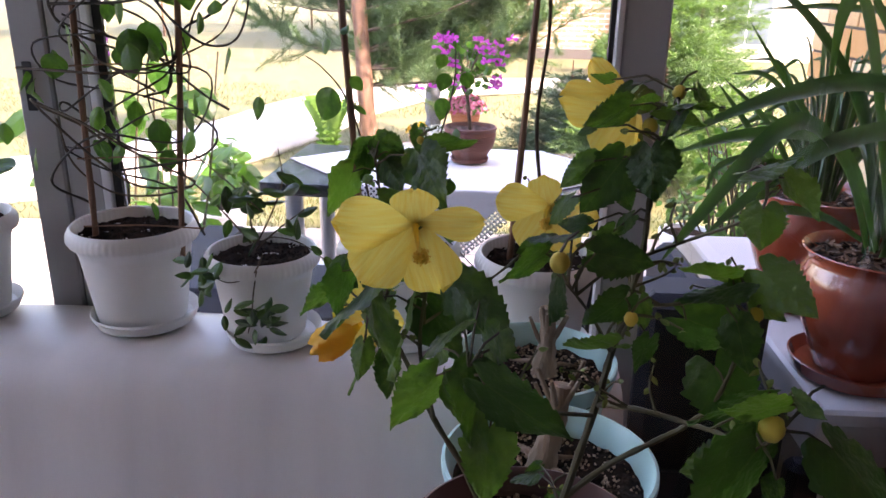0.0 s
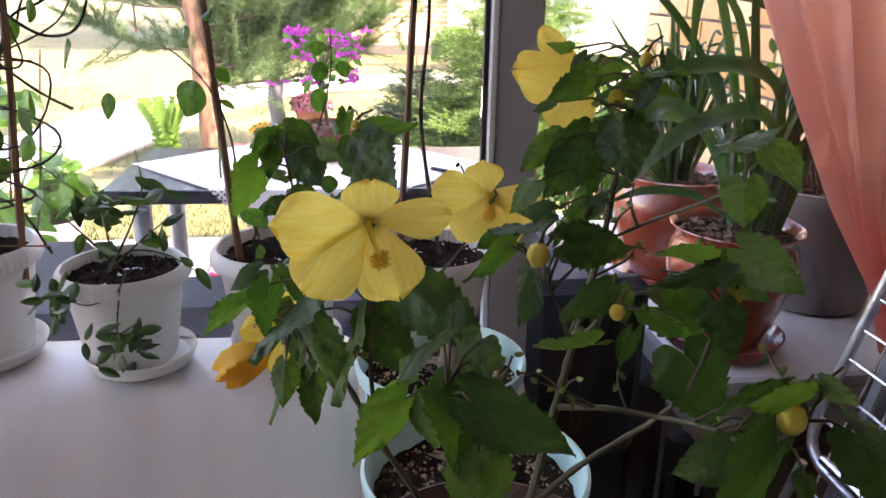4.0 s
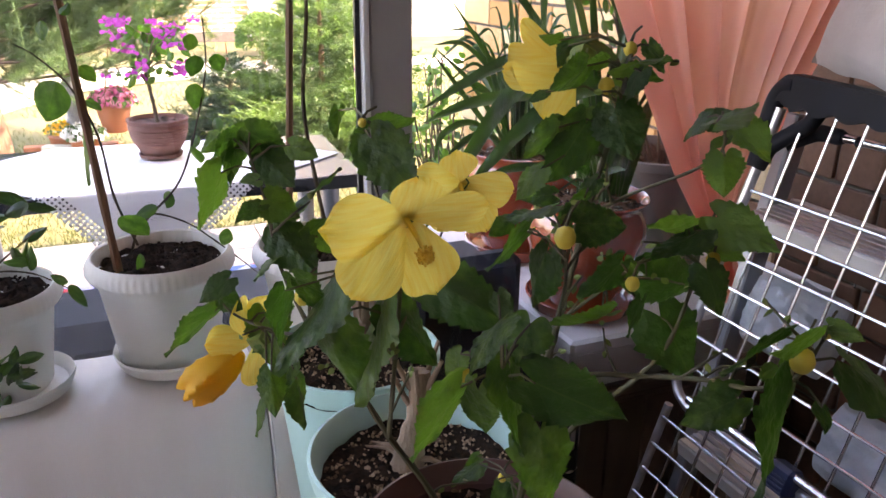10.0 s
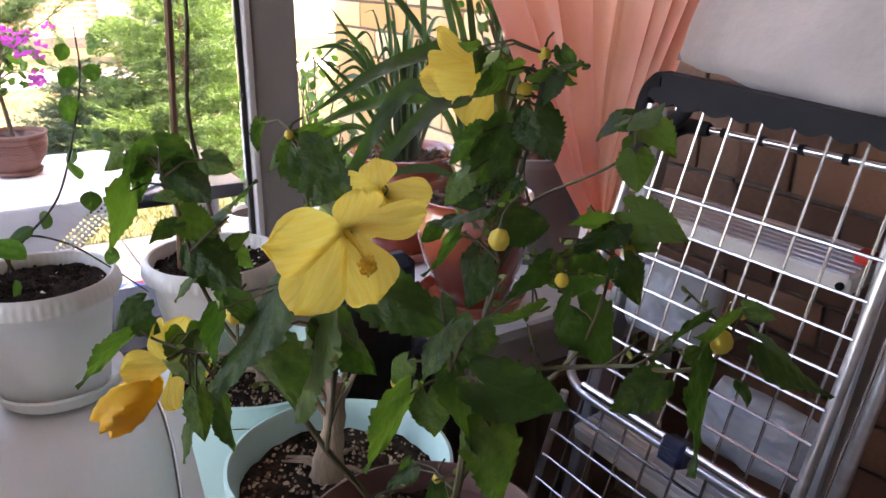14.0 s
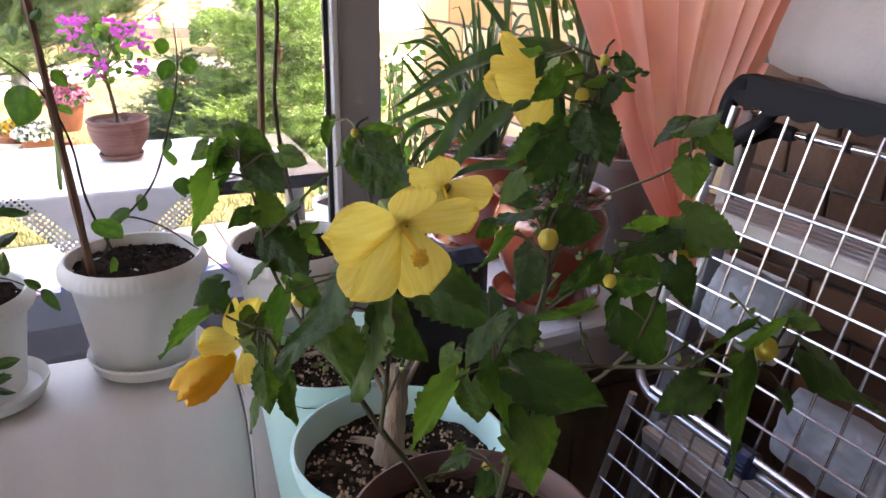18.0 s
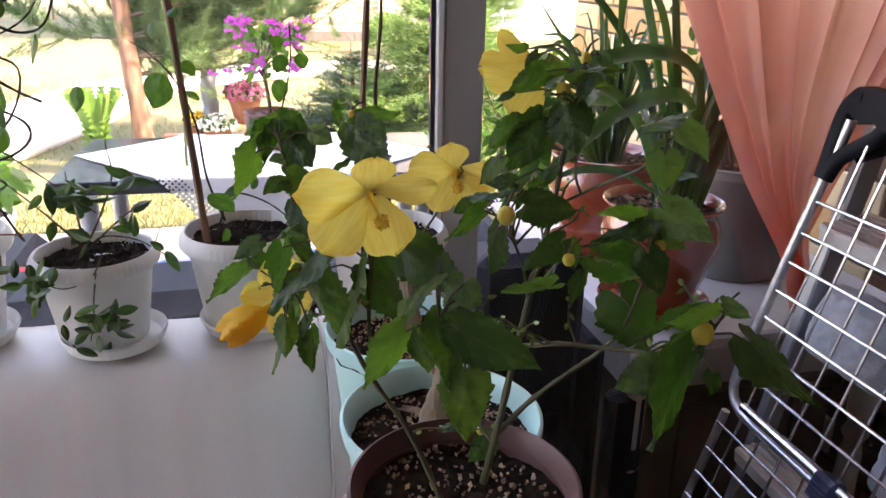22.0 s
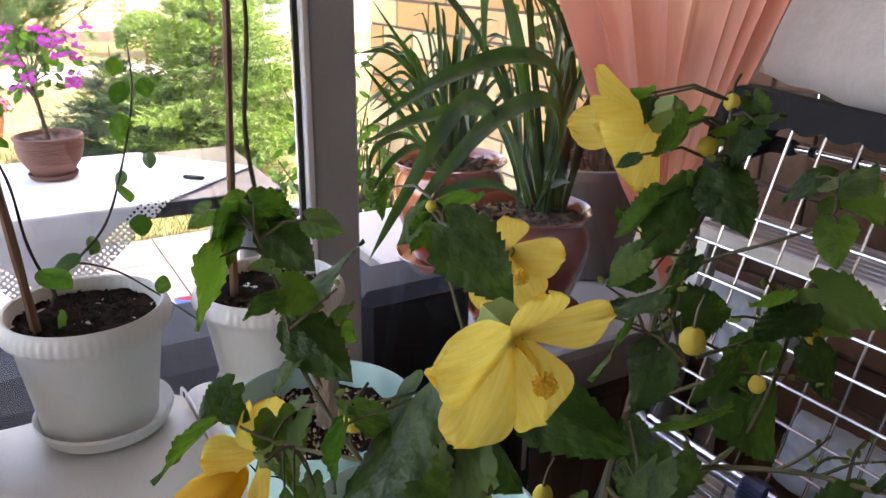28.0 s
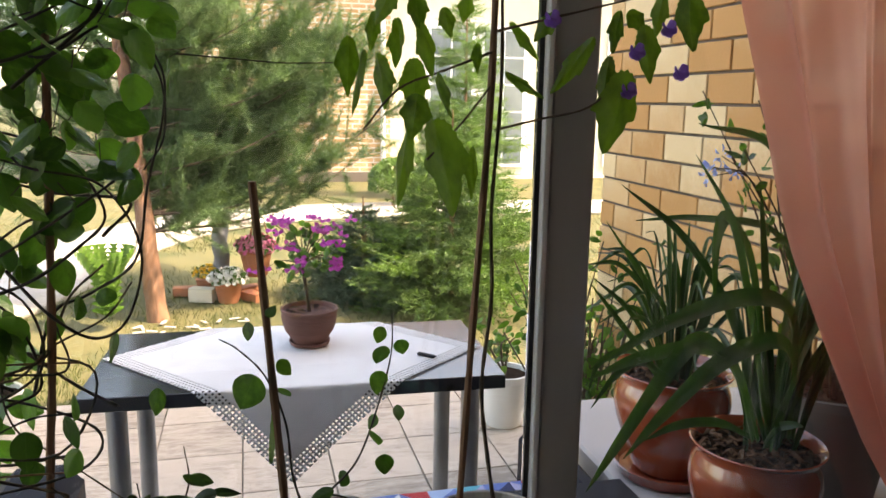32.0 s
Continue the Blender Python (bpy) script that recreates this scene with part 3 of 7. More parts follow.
def leaf_sheet(kind, seed=0, ns=60, nv=12):
    """A unit leaf: base at the origin, tip at y = 1, half a unit wide each way."""
    rnd = random.Random(seed)
    bend, twist, ph, teeth, slip, fold = rnd.uniform(-0.35, 0.10), rnd.uniform(-0.35, 0.35), rnd.uniform(0, 6), rnd.choice((9, 10, 11, 12)), rnd.uniform(-0.05, 0.05), rnd.uniform(0.05, 0.42)
    g = Geo()
    if kind == "lobed":
        rings, seg = 5, 72
        verts, faces = [(0, 0.12, 0)], []
        for q in range(1, rings + 1):
            for k in range(seg):
                a = 2 * math.pi * k / seg
                lob = lambda c, w: math.exp(-((math.atan2(math.sin(a - c), math.cos(a - c))) / w) ** 2)
                r = 0.29 + 0.42 * lob(math.pi / 2, 0.62) + 0.14 * lob(math.pi / 2, 0.16) + 0.15 * lob(0.55, 0.40) + 0.06 * lob(0.6, 0.12) + 0.15 * lob(math.pi - 0.55, 0.40) + 0.06 * lob(math.pi - 0.6, 0.12) + 0.016 * math.sin(a * 17 + ph)
                rr = r * q / rings
                x, y = rr * math.cos(a), 0.12 + rr * math.sin(a)
                z = -0.30 * abs(x) + bend * y * y + 0.03 * math.sin(9 * x + 7 * y + ph)
                verts.append((x, y, z))
        for k in range(seg):
            faces.append((0, 1 + k, 1 + (k + 1) % seg))
        for q in range(rings - 1):
            for k in range(seg):
                a, b = 1 + q * seg + k, 1 + q * seg + (k + 1) % seg
                faces.append((a, a + seg, b + seg, b))
        return g.add(verts, faces)
    def f(u, v):
        s, c = v, 2 * u - 1
        if kind == "heart":
            # broad heart with two weak shoulders, a drawn-out tip and a toothed margin
            q = max(0.0, (s - 0.22) / 0.78)
            w = 0.5 * (0.50 + 0.50 * min(1, s / 0.22) ** 0.6) * (1 - q ** 1.9) * (1 - 0.10 * q) + 0.03 * math.exp(-((s - 0.34 - slip) / 0.07) ** 2)
            tooth = (s * teeth + ph + 0.13 * math.sin(9 * s + ph)) % 1
            if abs(c) > 0.9:
                w *= 1 + (0.17 * (1 - tooth) - 0.075) * min(1, 4 * (1 - s))
            y = s - 0.22 * math.sin(min(1, abs(c) * 1.12) * math.pi * 0.62) * (1 - s) ** 4
        else:
            w = 0.5 * max(0, math.sin(math.pi * min(1, s ** 0.8))) ** 0.75
            y = s
        w = max(w, 0.004)
        x = c * w
        z = bend * y * y + twist * x * y + 0.02 * math.sin(5 * s + 3 * c + ph)
        if kind == "heart":
            z += -fold * abs(x) + 0.013 * math.cos(2 * math.pi * (s * 5.0 - abs(c) * 1.4)) * min(1, 3 * abs(c)) + 0.05 * abs(c) ** 3 * math.sin(8 * s + 2.5 * c + 2 * ph)
        else:
            z += -0.22 * abs(x) + 0.006 * math.cos(2 * math.pi * (s * 4.5 - abs(c) * 1.6))
        return (x, y, z)
    return g.grid(f, nv, ns)


LEAVES = {(k, s): leaf_sheet(k, s).mesh(k + "_leaf", m) for k, m in (("heart", LEAF), ("oval", OVAL), ("lobed", LOBED), ("slim", DARKOVAL), ("young", CALYX)) for s in range(9 if k == "heart" else 5)}
leaf_rnd = random.Random(11)


def put_leaf(owner, kind, base, tip, width, face=(-0.35, -0.85, 0.45), spread=0.5):
    """One leaf from base to tip, its upper side turned more or less towards face."""
    b, t = Vector(base), Vector(tip)
    y = (t - b)
    length = max(y.length, 0.004)
    y.normalize()
    n = Vector(face) + Vector([leaf_rnd.uniform(-spread, spread) for _ in range(3)])
    x = y.cross(n).normalized()
    z = x.cross(y)
    m = Matrix.Translation(b) @ Matrix((x, y, z)).transposed().to_4x4() @ Matrix.Diagonal((width, length, (width + length) / 2, 1))
    piece("leaf", LEAVES[kind, leaf_rnd.randrange(9 if kind == "heart" else 5)], owner, m)


def curve_points(points, n=6):
    """A smooth line through points."""
    P = [Vector(p) for p in points]
    P = [2 * P[0] - P[1]] + P + [2 * P[-1] - P[-2]]
    out = []
    for i in range(1, len(P) - 2):
        for k in range(n):
            t = k / n
            a, b, c, d = P[i - 1:i + 3]
            out.append(0.5 * (2 * b + (c - a) * t + (2 * a - 5 * b + 4 * c - d) * t * t + (3 * b - a - 3 * c + d) * t ** 3))
    return out + [P[-2]]


def twig(owner, points, ra, rb, material, seg=7, name="stem"):
    pts = curve_points(points)
    n = len(pts) - 1
    radii = [ra + (rb - ra) * i / n + 0.12 * ra * math.sin(i * 2.3) for i in range(n + 1)]
    return part(name, Geo().tube(pts, radii, seg), material, owner)


def vine_leaves(owner, kind, rows):
    slim = owner == plant_b
    for base, tip, width in rows:
        b, t = Vector(base), Vector(tip)
        put_leaf(owner, "slim" if slim else kind, b, b.lerp(t, 1.4) if slim else t if kind == "oval" else b.lerp(t, 1.15), width * (0.95 if slim else 1.1), spread=0.7)


# ---- the flowering shrub ----
SHRUB_BASES, SHRUB_STEMS = [], []
AHEAD, RIGHT, UP = Vector((0.401, 0.847, -0.349)), Vector((0.906, -0.422, 0.015)), Vector((0.135, 0.322, 0.937))
shrub = thing("flowering_shrub", (0.035, 0.428, 0.89), "green shrub with large yellow flowers in the brown pot", "plant")


def shrub_leaves(where, rows):
    """Leaves from base to tip; a narrow one is a broad leaf that is turned on edge."""
    rnd = random.Random(where)
    for base, tip, width in rows:
        b, t = Vector(base), Vector(tip)
        y = (t - b).normalized()
        n = (t - b).length
        true = max(width * 1.05, n * rnd.uniform(0.62, 0.82))
        turn = math.acos(min(1.0, width * 1.05 / true)) * rnd.choice((-1, 1))
        face = Matrix.Rotation(turn, 3, y) @ Vector((-0.35, -0.85, 0.45))
        put_leaf(shrub, "heart", b, t, true, face, spread=0.22)
        SHRUB_BASES.append(b)
        if rnd.random() < 0.35:
            # a young leaf on the same shoot
            s = b + Vector((rnd.uniform(-0.010, 0.010), rnd.uniform(0.002, 0.020), rnd.uniform(-0.006, 0.014)))
            d = (Matrix.Rotation(rnd.uniform(-1.3, 1.3), 3, AHEAD) @ y) * rnd.uniform(0.009, 0.016)
            put_leaf(shrub, "heart", s, s + d, d.length * rnd.uniform(0.6, 0.85), spread=0.9)
            SHRUB_BASES.append(s)


def shrub_stem(points, ra, rb):
    twig(shrub, points, ra * 0.5, rb * 0.55, GSTEM)
    SHRUB_STEMS.extend(curve_points(points))


def shrub_petioles():
    """A thin stalk from every leaf to the nearest stem."""
    for b in SHRUB_BASES:
        s = min(SHRUB_STEMS, key=lambda q: (q - b).length + 0.5 * max(0, q.z - b.z))
        if (s - b).length < 0.09:
            part("leaf_stalk", Geo().tube([s, s.lerp(b, 0.5) + Vector((0, 0, 0.15 * (s - b).length)), b], [0.0008, 0.0006, 0.0005], 5), GSTEM, shrub)


def petal_mesh(seed, curl, material):
    """A petal: base at the origin, tip at y = 1, with a narrow claw, a broad round end and fine pleats along its veins."""
    rnd = random.Random(seed)
    ph, dent, skew = rnd.uniform(0, 6), rnd.uniform(0.0, 0.05), rnd.uniform(-0.05, 0.05)
    def f(u, v):
        s, c = v, 2 * u - 1
        w = (0.045 + 0.50 * s ** 0.9) * (1 if s < 0.5 else math.sqrt(max(0.0, 1 - ((s - 0.5) / 0.502) ** 2.1)))
        x = c * w + skew * s * s
        y = s * (1 - 0.06 * c * c) - dent * math.exp(-(c / 0.25) ** 2) * s ** 6 + 0.016 * s * math.sin(8 * c + ph)
        z = curl * s * s * 0.5 + 0.30 * x * x - 0.35 * s * s * s * max(0, s - 0.5) + 0.004 * s * math.cos(19 * c + ph) + 0.030 * s * s * math.sin(4 * c + ph) + 0.02 * s * math.sin(7 * s + 4 * c + ph)
        return (x, y, z)
    return Geo().grid(f, 26, 18).mesh("petal", material)


PETALS = [petal_mesh(k, 0.10 + 0.05 * k, PETAL) for k in range(5)]


LAYER = (3, 1, 0, 2, 4)     # how the five petals overlap


def flower(at, axis, tips, tuft_at=None, petals=PETALS, wide=(1.0,) * 5):
    """A five-petalled flower: its throat, the way that it faces, and the petals' tips."""
    c, a = Vector(at), Vector(axis).normalized()
    u = (UP - a * UP.dot(a)).normalized()
    r = u.cross(a)
    m = Matrix.Translation(c) @ Matrix((r, u, a)).transposed().to_4x4()
    throat = Geo().join(Geo().lathe([(0.0012, -0.011), (0.0040, -0.010), (0.0058, -0.005), (0.0050, 0.0005), (0.0042, 0.0005), (0.0046, -0.005), (0.0010, -0.008)], (0, 0, 0), 16, lambda t, h: 1 + 0.1 * math.cos(5 * t)), m)
    part("calyx", throat, CALYX, shrub, "pale green calyx")
    cup = Geo().lathe([(0.0058, -0.012), (0.0066, -0.006), (0.0058, -0.001), (0.0034, -0.0135), (0.0008, -0.015)], (0, 0, 0), 20, lambda t, h: 1 + 0.14 * math.cos(5 * t))
    part("sepal_cup", Geo().join(cup, m), CALYX, shrub, "green sepals behind the petals")
    for k, tip in enumerate(tips):
        y = Vector(tip) - c
        n = y.length
        y.normalize()
        x = y.cross(a).normalized()
        w = n * wide[k]
        piece("petal", petals[k % len(petals)], shrub, Matrix.Translation(c + a * 0.0009 * LAYER[k] - a * 0.002) @ Matrix((x, y, x.cross(y))).transposed().to_4x4() @ Matrix.Rotation(radians((4, 14, -10, -6, 0)[k]), 4, "Y") @ Matrix.Diagonal((w, n, n * 0.8, 1)))
    if tuft_at is None:
        return
    q = Vector(tuft_at)
    mid = c.lerp(q, 0.5) + a * 0.004
    part("stamen_column", Geo().tube(curve_points([c - a * 0.003, mid, q], 5), [0.0014 - 0.0007 * i / 10 for i in range(11)], 8), PETAL, shrub)
    tuft = Geo()
    rnd = random.Random(3)
    for _ in range(110):
        d = Vector([rnd.gauss(0, 1) for _ in range(3)]).normalized() * rnd.uniform(0.4, 1) * 0.0046
        e = q + d + (q - c).normalized() * 0.002
        tuft.tube([q, q.lerp(e, 0.8), e], [0.00015, 0.0002, 0.0006], 5)
    part("stamen_tuft", tuft, STAMEN, shrub, "orange stamens")


def bud(at, r, down=True):
    x, y, z = at
    g = Geo().lathe([(0.0004, -1.15 * r), (0.6 * r, -0.95 * r), (0.97 * r, -0.35 * r), (r, 0.1 * r), (0.75 * r, 0.75 * r), (0.25 * r, 1.05 * r), (0.0004, 1.1 * r)], (x, y, z), 20, lambda a, h: 1 + 0.035 * math.cos(5 * a))
    part("bud", g, BUDM, shrub, "round yellow-green bud")
    part("bud_stalk", Geo().tube([(x, y, z + r), (x + 0.003, y + 0.002, z + r * 2.2), (x + 0.008, y + 0.004, z + r * 3)], [0.0008, 0.0006, 0.0006], 6), GSTEM, shrub)


flower((-0.0375, 0.385, 1.132), (0.05, -1.0, -0.18), ((-0.073, 0.372, 1.134), (-0.0620, 0.374, 1.103), (-0.0255, 0.378, 1.0970), (-0.005, 0.374, 1.1350), (-0.036, 0.373, 1.151)), (-0.0335, 0.375, 1.120), wide=(1.0, 0.93, 0.98, 0.68, 1.30))
flower((0.033, 0.489, 1.112), -AHEAD - UP * 0.2, ((0.029, 0.482, 1.131), (0.060, 0.474, 1.108), (0.045, 0.478, 1.084), (0.016, 0.482, 1.088), (0.002, 0.482, 1.117)), (0.031, 0.474, 1.106), wide=(1.35, 0.95, 0.9, 0.9, 0.95))
flower((0.067, 0.437, 1.180), AHEAD * 0.75 - RIGHT * 0.62 - UP * 0.2, ((0.029, 0.433, 1.182), (0.050, 0.431, 1.153), (0.072, 0.450, 1.158), (0.046, 0.453, 1.200), (0.044, 0.462, 1.176)), None, wide=(0.90, 1.0, 0.9, 0.62, 0.9))
flower((-0.080, 0.519, 1.022), Vector((-0.5, 0.75, -0.35)), ((-0.106, 0.530, 1.020), (-0.090, 0.516, 1.050), (-0.084, 0.520, 0.992), (-0.058, 0.53, 1.010), (-0.068, 0.525, 1.046)), None, petals=[petal_mesh(k, 0.25, PETAL) for k in (11, 12)])
for a, b, c in (((0.080, 0.412, 1.178), (0.075, 0.425, 1.184), (0.070, 0.435, 1.182)), ((-0.02, 0.40, 1.10), (-0.03, 0.402, 1.12), (-0.036, 0.394, 1.131)), ((0.036, 0.500, 1.098), (0.035, 0.499, 1.107), (0.032, 0.495, 1.113)), ((-0.066, 0.51, 1.044), (-0.068, 0.511, 1.034), (-0.076, 0.512, 1.026))):
    twig(shrub, [a, b, c], 0.0011, 0.0009, GSTEM, 6, "flower_stalk")


def closed_flower(a, b, r):
    """A furled flower hanging from a to b."""
    A, B = Vector(a), Vector(b)
    d = (B - A).normalized()
    s = d.orthogonal().normalized()
    t = d.cross(s)
    g = Geo()
    prof = [(0.30, 0), (0.62, 0.10), (0.86, 0.30), (1.0, 0.55), (0.98, 0.75), (0.80, 0.90), (0.62, 1.0), (0.40, 0.97), (0.15, 0.80)]
    n, verts = 60, []
    for q, h in prof:
        for k in range(n):
            ang = 2 * math.pi * k / n + h * 1.1
            rr = r * q * (1 + (0.05 + 0.10 * h) * math.cos(5 * ang) + 0.03 * h * math.cos(17 * ang))
            hh = h + 0.05 * h * math.cos(5 * ang + 0.8)
            verts.append(A + d * (B - A).length * hh + (s * math.cos(ang) + t * math.sin(ang)) * rr)
    faces = [(i * n + k, i * n + (k + 1) % n, (i + 1) * n + (k + 1) % n, (i + 1) * n + k) for i in range(len(prof) - 1) for k in range(n)]
    part("furled_flower", g.add(verts, faces), PETALD, shrub, "furled deep yellow flower")
closed_flower((-0.087, 0.526, 1.012), (-0.119, 0.528, 0.990), 0.0118)

for at, r in (((0.029, 0.372, 1.119), 0.0052), ((0.109, 0.313, 1.075), 0.0058), ((0.119, 0.312, 1.086), 0.0026), ((0.002, 0.412, 1.038), 0.0047), ((-0.068, 0.439, 1.080), 0.0045), ((-0.038, 0.429, 1.146), 0.0046),
              ((-0.039, 0.434, 1.160), 0.0022), ((0.083, 0.413, 1.190), 0.0036), ((0.071, 0.412, 1.174), 0.0042), ((0.062, 0.367, 1.095), 0.0036), ((0.124, 0.386, 1.091), 0.0040), ((0.041, 0.438, 0.950), 0.003)):
    bud(at, r * 0.88)

# ---- plants of the white pots ----
plant_a = thing("climbing_plant", (-0.475, 0.998, 0.91), "twining green climber on two bamboo canes", "plant")
plant_b = thing("trailing_plant", (-0.288, 0.968, 0.89), "small trailing plant with glossy dark leaves", "plant")
plant_c = thing("young_climber", (-0.112, 0.978, 0.91), "young climber on a single thin cane", "plant")
plant_d = thing("tall_climber", (0.05, 0.968, 0.90), "tall climber with lobed leaves and purple flowers", "plant")
twig(plant_a, [(-0.512, 0.980, 0.885), (-0.509, 0.983, 1.03), (-0.505, 0.985, 1.17), (-0.490, 0.988, 1.60)], 0.0042, 0.004, CANE, name="cane")
twig(plant_a, [(-0.398, 0.980, 0.885), (-0.388, 0.983, 1.03), (-0.377, 0.985, 1.17), (-0.355, 0.988, 1.60)], 0.0042, 0.004, CANE, name="cane")
for z in (0.925, 1.015, 1.13):
    twig(plant_a, [(-0.525 + 0.05 * (z - 0.9), 0.976, z), (-0.44, 0.977, z + 0.004), (-0.365 + 0.05 * (z - 0.9), 0.977, z + 0.002)], 0.0011, 0.0011, CANE, name="cross_cane")
twig(plant_c, [(-0.155, 0.970, 0.89), (-0.168, 0.973, 1.08), (-0.184, 0.975, 1.308)], 0.0046, 0.004, CANE, name="cane")
twig(plant_d, [(0.030, 0.965, 0.88), (0.045, 0.968, 1.15), (0.060, 0.970, 1.42), (0.064, 0.972, 1.75)], 0.0042, 0.0038, CANE, name="cane")
twig(plant_d, [(0.085, 0.968, 0.88), (0.066, 0.966, 0.99), (0.056, 0.965, 1.08), (0.064, 0.963, 1.18), (0.062, 0.966, 1.275), (0.070, 0.968, 1.42), (0.064, 0.970, 1.6)], 0.0026, 0.0018, WOODY)
twig(plant_d, [(0.064, 0.968, 1.36), (0.112, 0.962, 1.372), (0.165, 0.96, 1.385), (0.205, 0.96, 1.42)], 0.0014, 0.001, WOODY)
twig(plant_d, [(0.064, 0.968, 1.46), (0.135, 0.965, 1.478), (0.22, 0.96, 1.50)], 0.0016, 0.001, WOODY)
twig(plant_d, [(0.062, 0.968, 1.44), (0.01, 0.965, 1.42), (-0.04, 0.96, 1.40), (-0.075, 0.96, 1.36)], 0.0014, 0.001, WOODY)
twig(plant_d, [(0.062, 0.968, 1.41), (0.03, 0.965, 1.37), (-0.01, 0.96, 1.33)], 0.0012, 0.001, WOODY)
VPETAL = petal_mesh(21, 0.3, PURPLE)
for c in ((0.118, 0.96, 1.475), (0.205, 0.955, 1.405), (0.265, 0.955, 1.425), (0.212, 0.955, 1.445), (0.25, 0.96, 1.47)):
    for k in range(5):
        a = radians(72 * k)
        y = Vector((math.cos(a) * 0.6, -0.5, math.sin(a) * 0.6 - 0.4)).normalized()
        x = y.cross(Vector((0, -1, 0.2))).normalized()
        piece("petal", VPETAL, plant_d, Matrix.Translation(c) @ Matrix((x, y, x.cross(y))).transposed().to_4x4() @ Matrix.Scale(0.013, 4))

plant_e = thing("leafy_climber", (-0.725, 1.0, 0.91), "dark-leaved climber at the window post", "plant")
twig(plant_e, [(-0.725, 1.0, 0.89), (-0.735, 0.99, 1.1), (-0.72, 0.99, 1.5)], 0.0042, 0.004, CANE, name="cane")
e_rnd = random.Random(17)
for k in range(34):
    z = e_rnd.uniform(0.95, 1.6)
    b = Vector((-0.73 + e_rnd.uniform(-0.10, 0.10), 0.99 + e_rnd.uniform(-0.05, 0.05), z))
    put_leaf(plant_e, "oval", b, b + Vector((e_rnd.uniform(-0.04, 0.04), e_rnd.uniform(-0.02, 0.02), e_rnd.uniform(-0.055, 0.01))), 0.034, spread=0.7)
for k in range(5):
    a = k * 1.3
    twig(plant_e, [(-0.725, 1.0, 0.9 + 0.12 * k), (-0.725 + 0.09 * math.cos(a), 0.99 + 0.04 * math.sin(a), 1.0 + 0.12 * k), (-0.725 + 0.09 * math.cos(a + 2), 0.99 + 0.04 * math.sin(a + 2), 1.1 + 0.12 * k), (-0.72, 0.98, 1.2 + 0.12 * k)], 0.0016, 0.001, VINE)

# ---- thick-stemmed plants in the mint pots ----
def caudex(base, lean, h, label):
    ob = thing("succulent", base, label, "plant")
    b, l = Vector(base), Vector(lean)
    pts = [b - Vector((0, 0, 0.012)), b + l * 0.25 + Vector((0, 0, 0.012)), b + l * 0.6 + Vector((0.002, 0, h * 0.5)), b + l + Vector((0, 0, h))]
    P = curve_points(pts, 5)
    n = len(P) - 1
    part("trunk", Geo().tube(P, [0.0155 - 0.0065 * min(1, i / n * 1.6) + 0.0008 * math.sin(i * 1.9) for i in range(n + 1)], 14), TRUNKM, ob)
    top = P[-1]
    rnd = random.Random(int(h * 1000))
    for k in range(5):
        a = rnd.uniform(0, 6.28)
        d = Vector((math.cos(a) * 0.02, math.sin(a) * 0.02, 0.03))
        s = P[int(n * rnd.uniform(0.45, 1))]
        part("branch", Geo().tube([s, s + d * 0.5, s + d + Vector((0, 0, 0.008))], [0.0034, 0.0026, 0.0018], 8), TRUNKM, ob)
    for k in range(4):
        a = rnd.uniform(0, 6.28)
        d = Vector((math.cos(a), math.sin(a), 0))
        part("root", Geo().tube([b, b + d * 0.02 + Vector((0, 0, 0.004)), b + d * 0.045 - Vector((0, 0, 0.004))], [0.004, 0.0025, 0.001], 7), TRUNKM, ob)
caudex((0.052, 0.625, 0.835), (0.016, 0.012, 0), 0.075, "pale thick-stemmed plant in gritty soil")
caudex((0.068, 0.798, 0.838), (0.0, 0.01, 0), 0.07, "pale knobbly thick-stemmed plant")


def grit(c, r, z, n, seed):
    """Small stones on the soil of a pot."""
    rnd = random.Random(seed)
    g = Geo()
    for _ in range(n):
        q, a = r * math.sqrt(rnd.random()), rnd.uniform(0, 6.28)
        s = rnd.uniform(0.0012, 0.0030)
        x, y = c[0] + q * math.cos(a), c[1] + q * math.sin(a)
        m = Matrix.Translation((x, y, z + s * 0.5)) @ Euler((rnd.random() * 3, rnd.random() * 3, rnd.random() * 3)).to_matrix().to_4x4()
        k = [m @ Vector(p) * 1 for p in ((s, 0, 0), (-s, 0, 0.1 * s), (0, s * 0.8, 0), (0, -s * 0.8, 0), (0, 0, s * 0.7), (0.1 * s, 0, -s * 0.7))]
        g.add(k, [(0, 2, 4), (2, 1, 4), (1, 3, 4), (3, 0, 4), (2, 0, 5), (1, 2, 5), (3, 1, 5), (0, 3, 5)])
    return g
for ob, c, r, z in ((mint_a, (0.058, 0.610), 0.080, 0.828), (mint_b, (0.056, 0.788), 0.076, 0.833), (brown, (0.029, 0.430), 0.066, 0.900)):
    part("grit", grit(c, r, z, 300 if ob == brown else 650, int(c[1] * 100)), GRIT, ob, "pale gravel on the soil", kind="stuff", smooth=False)
for key, n in (("e", 160), ("a", 160), ("b", 120), ("c", 160), ("d", 160)):
    c, r, h = POTS[key]
    part("crumbled_soil", grit(c, r * 0.85, TOP + 0.007 + h * 0.88, n * 3, n), SOIL, pot_obs[key], kind="stuff", smooth=False)

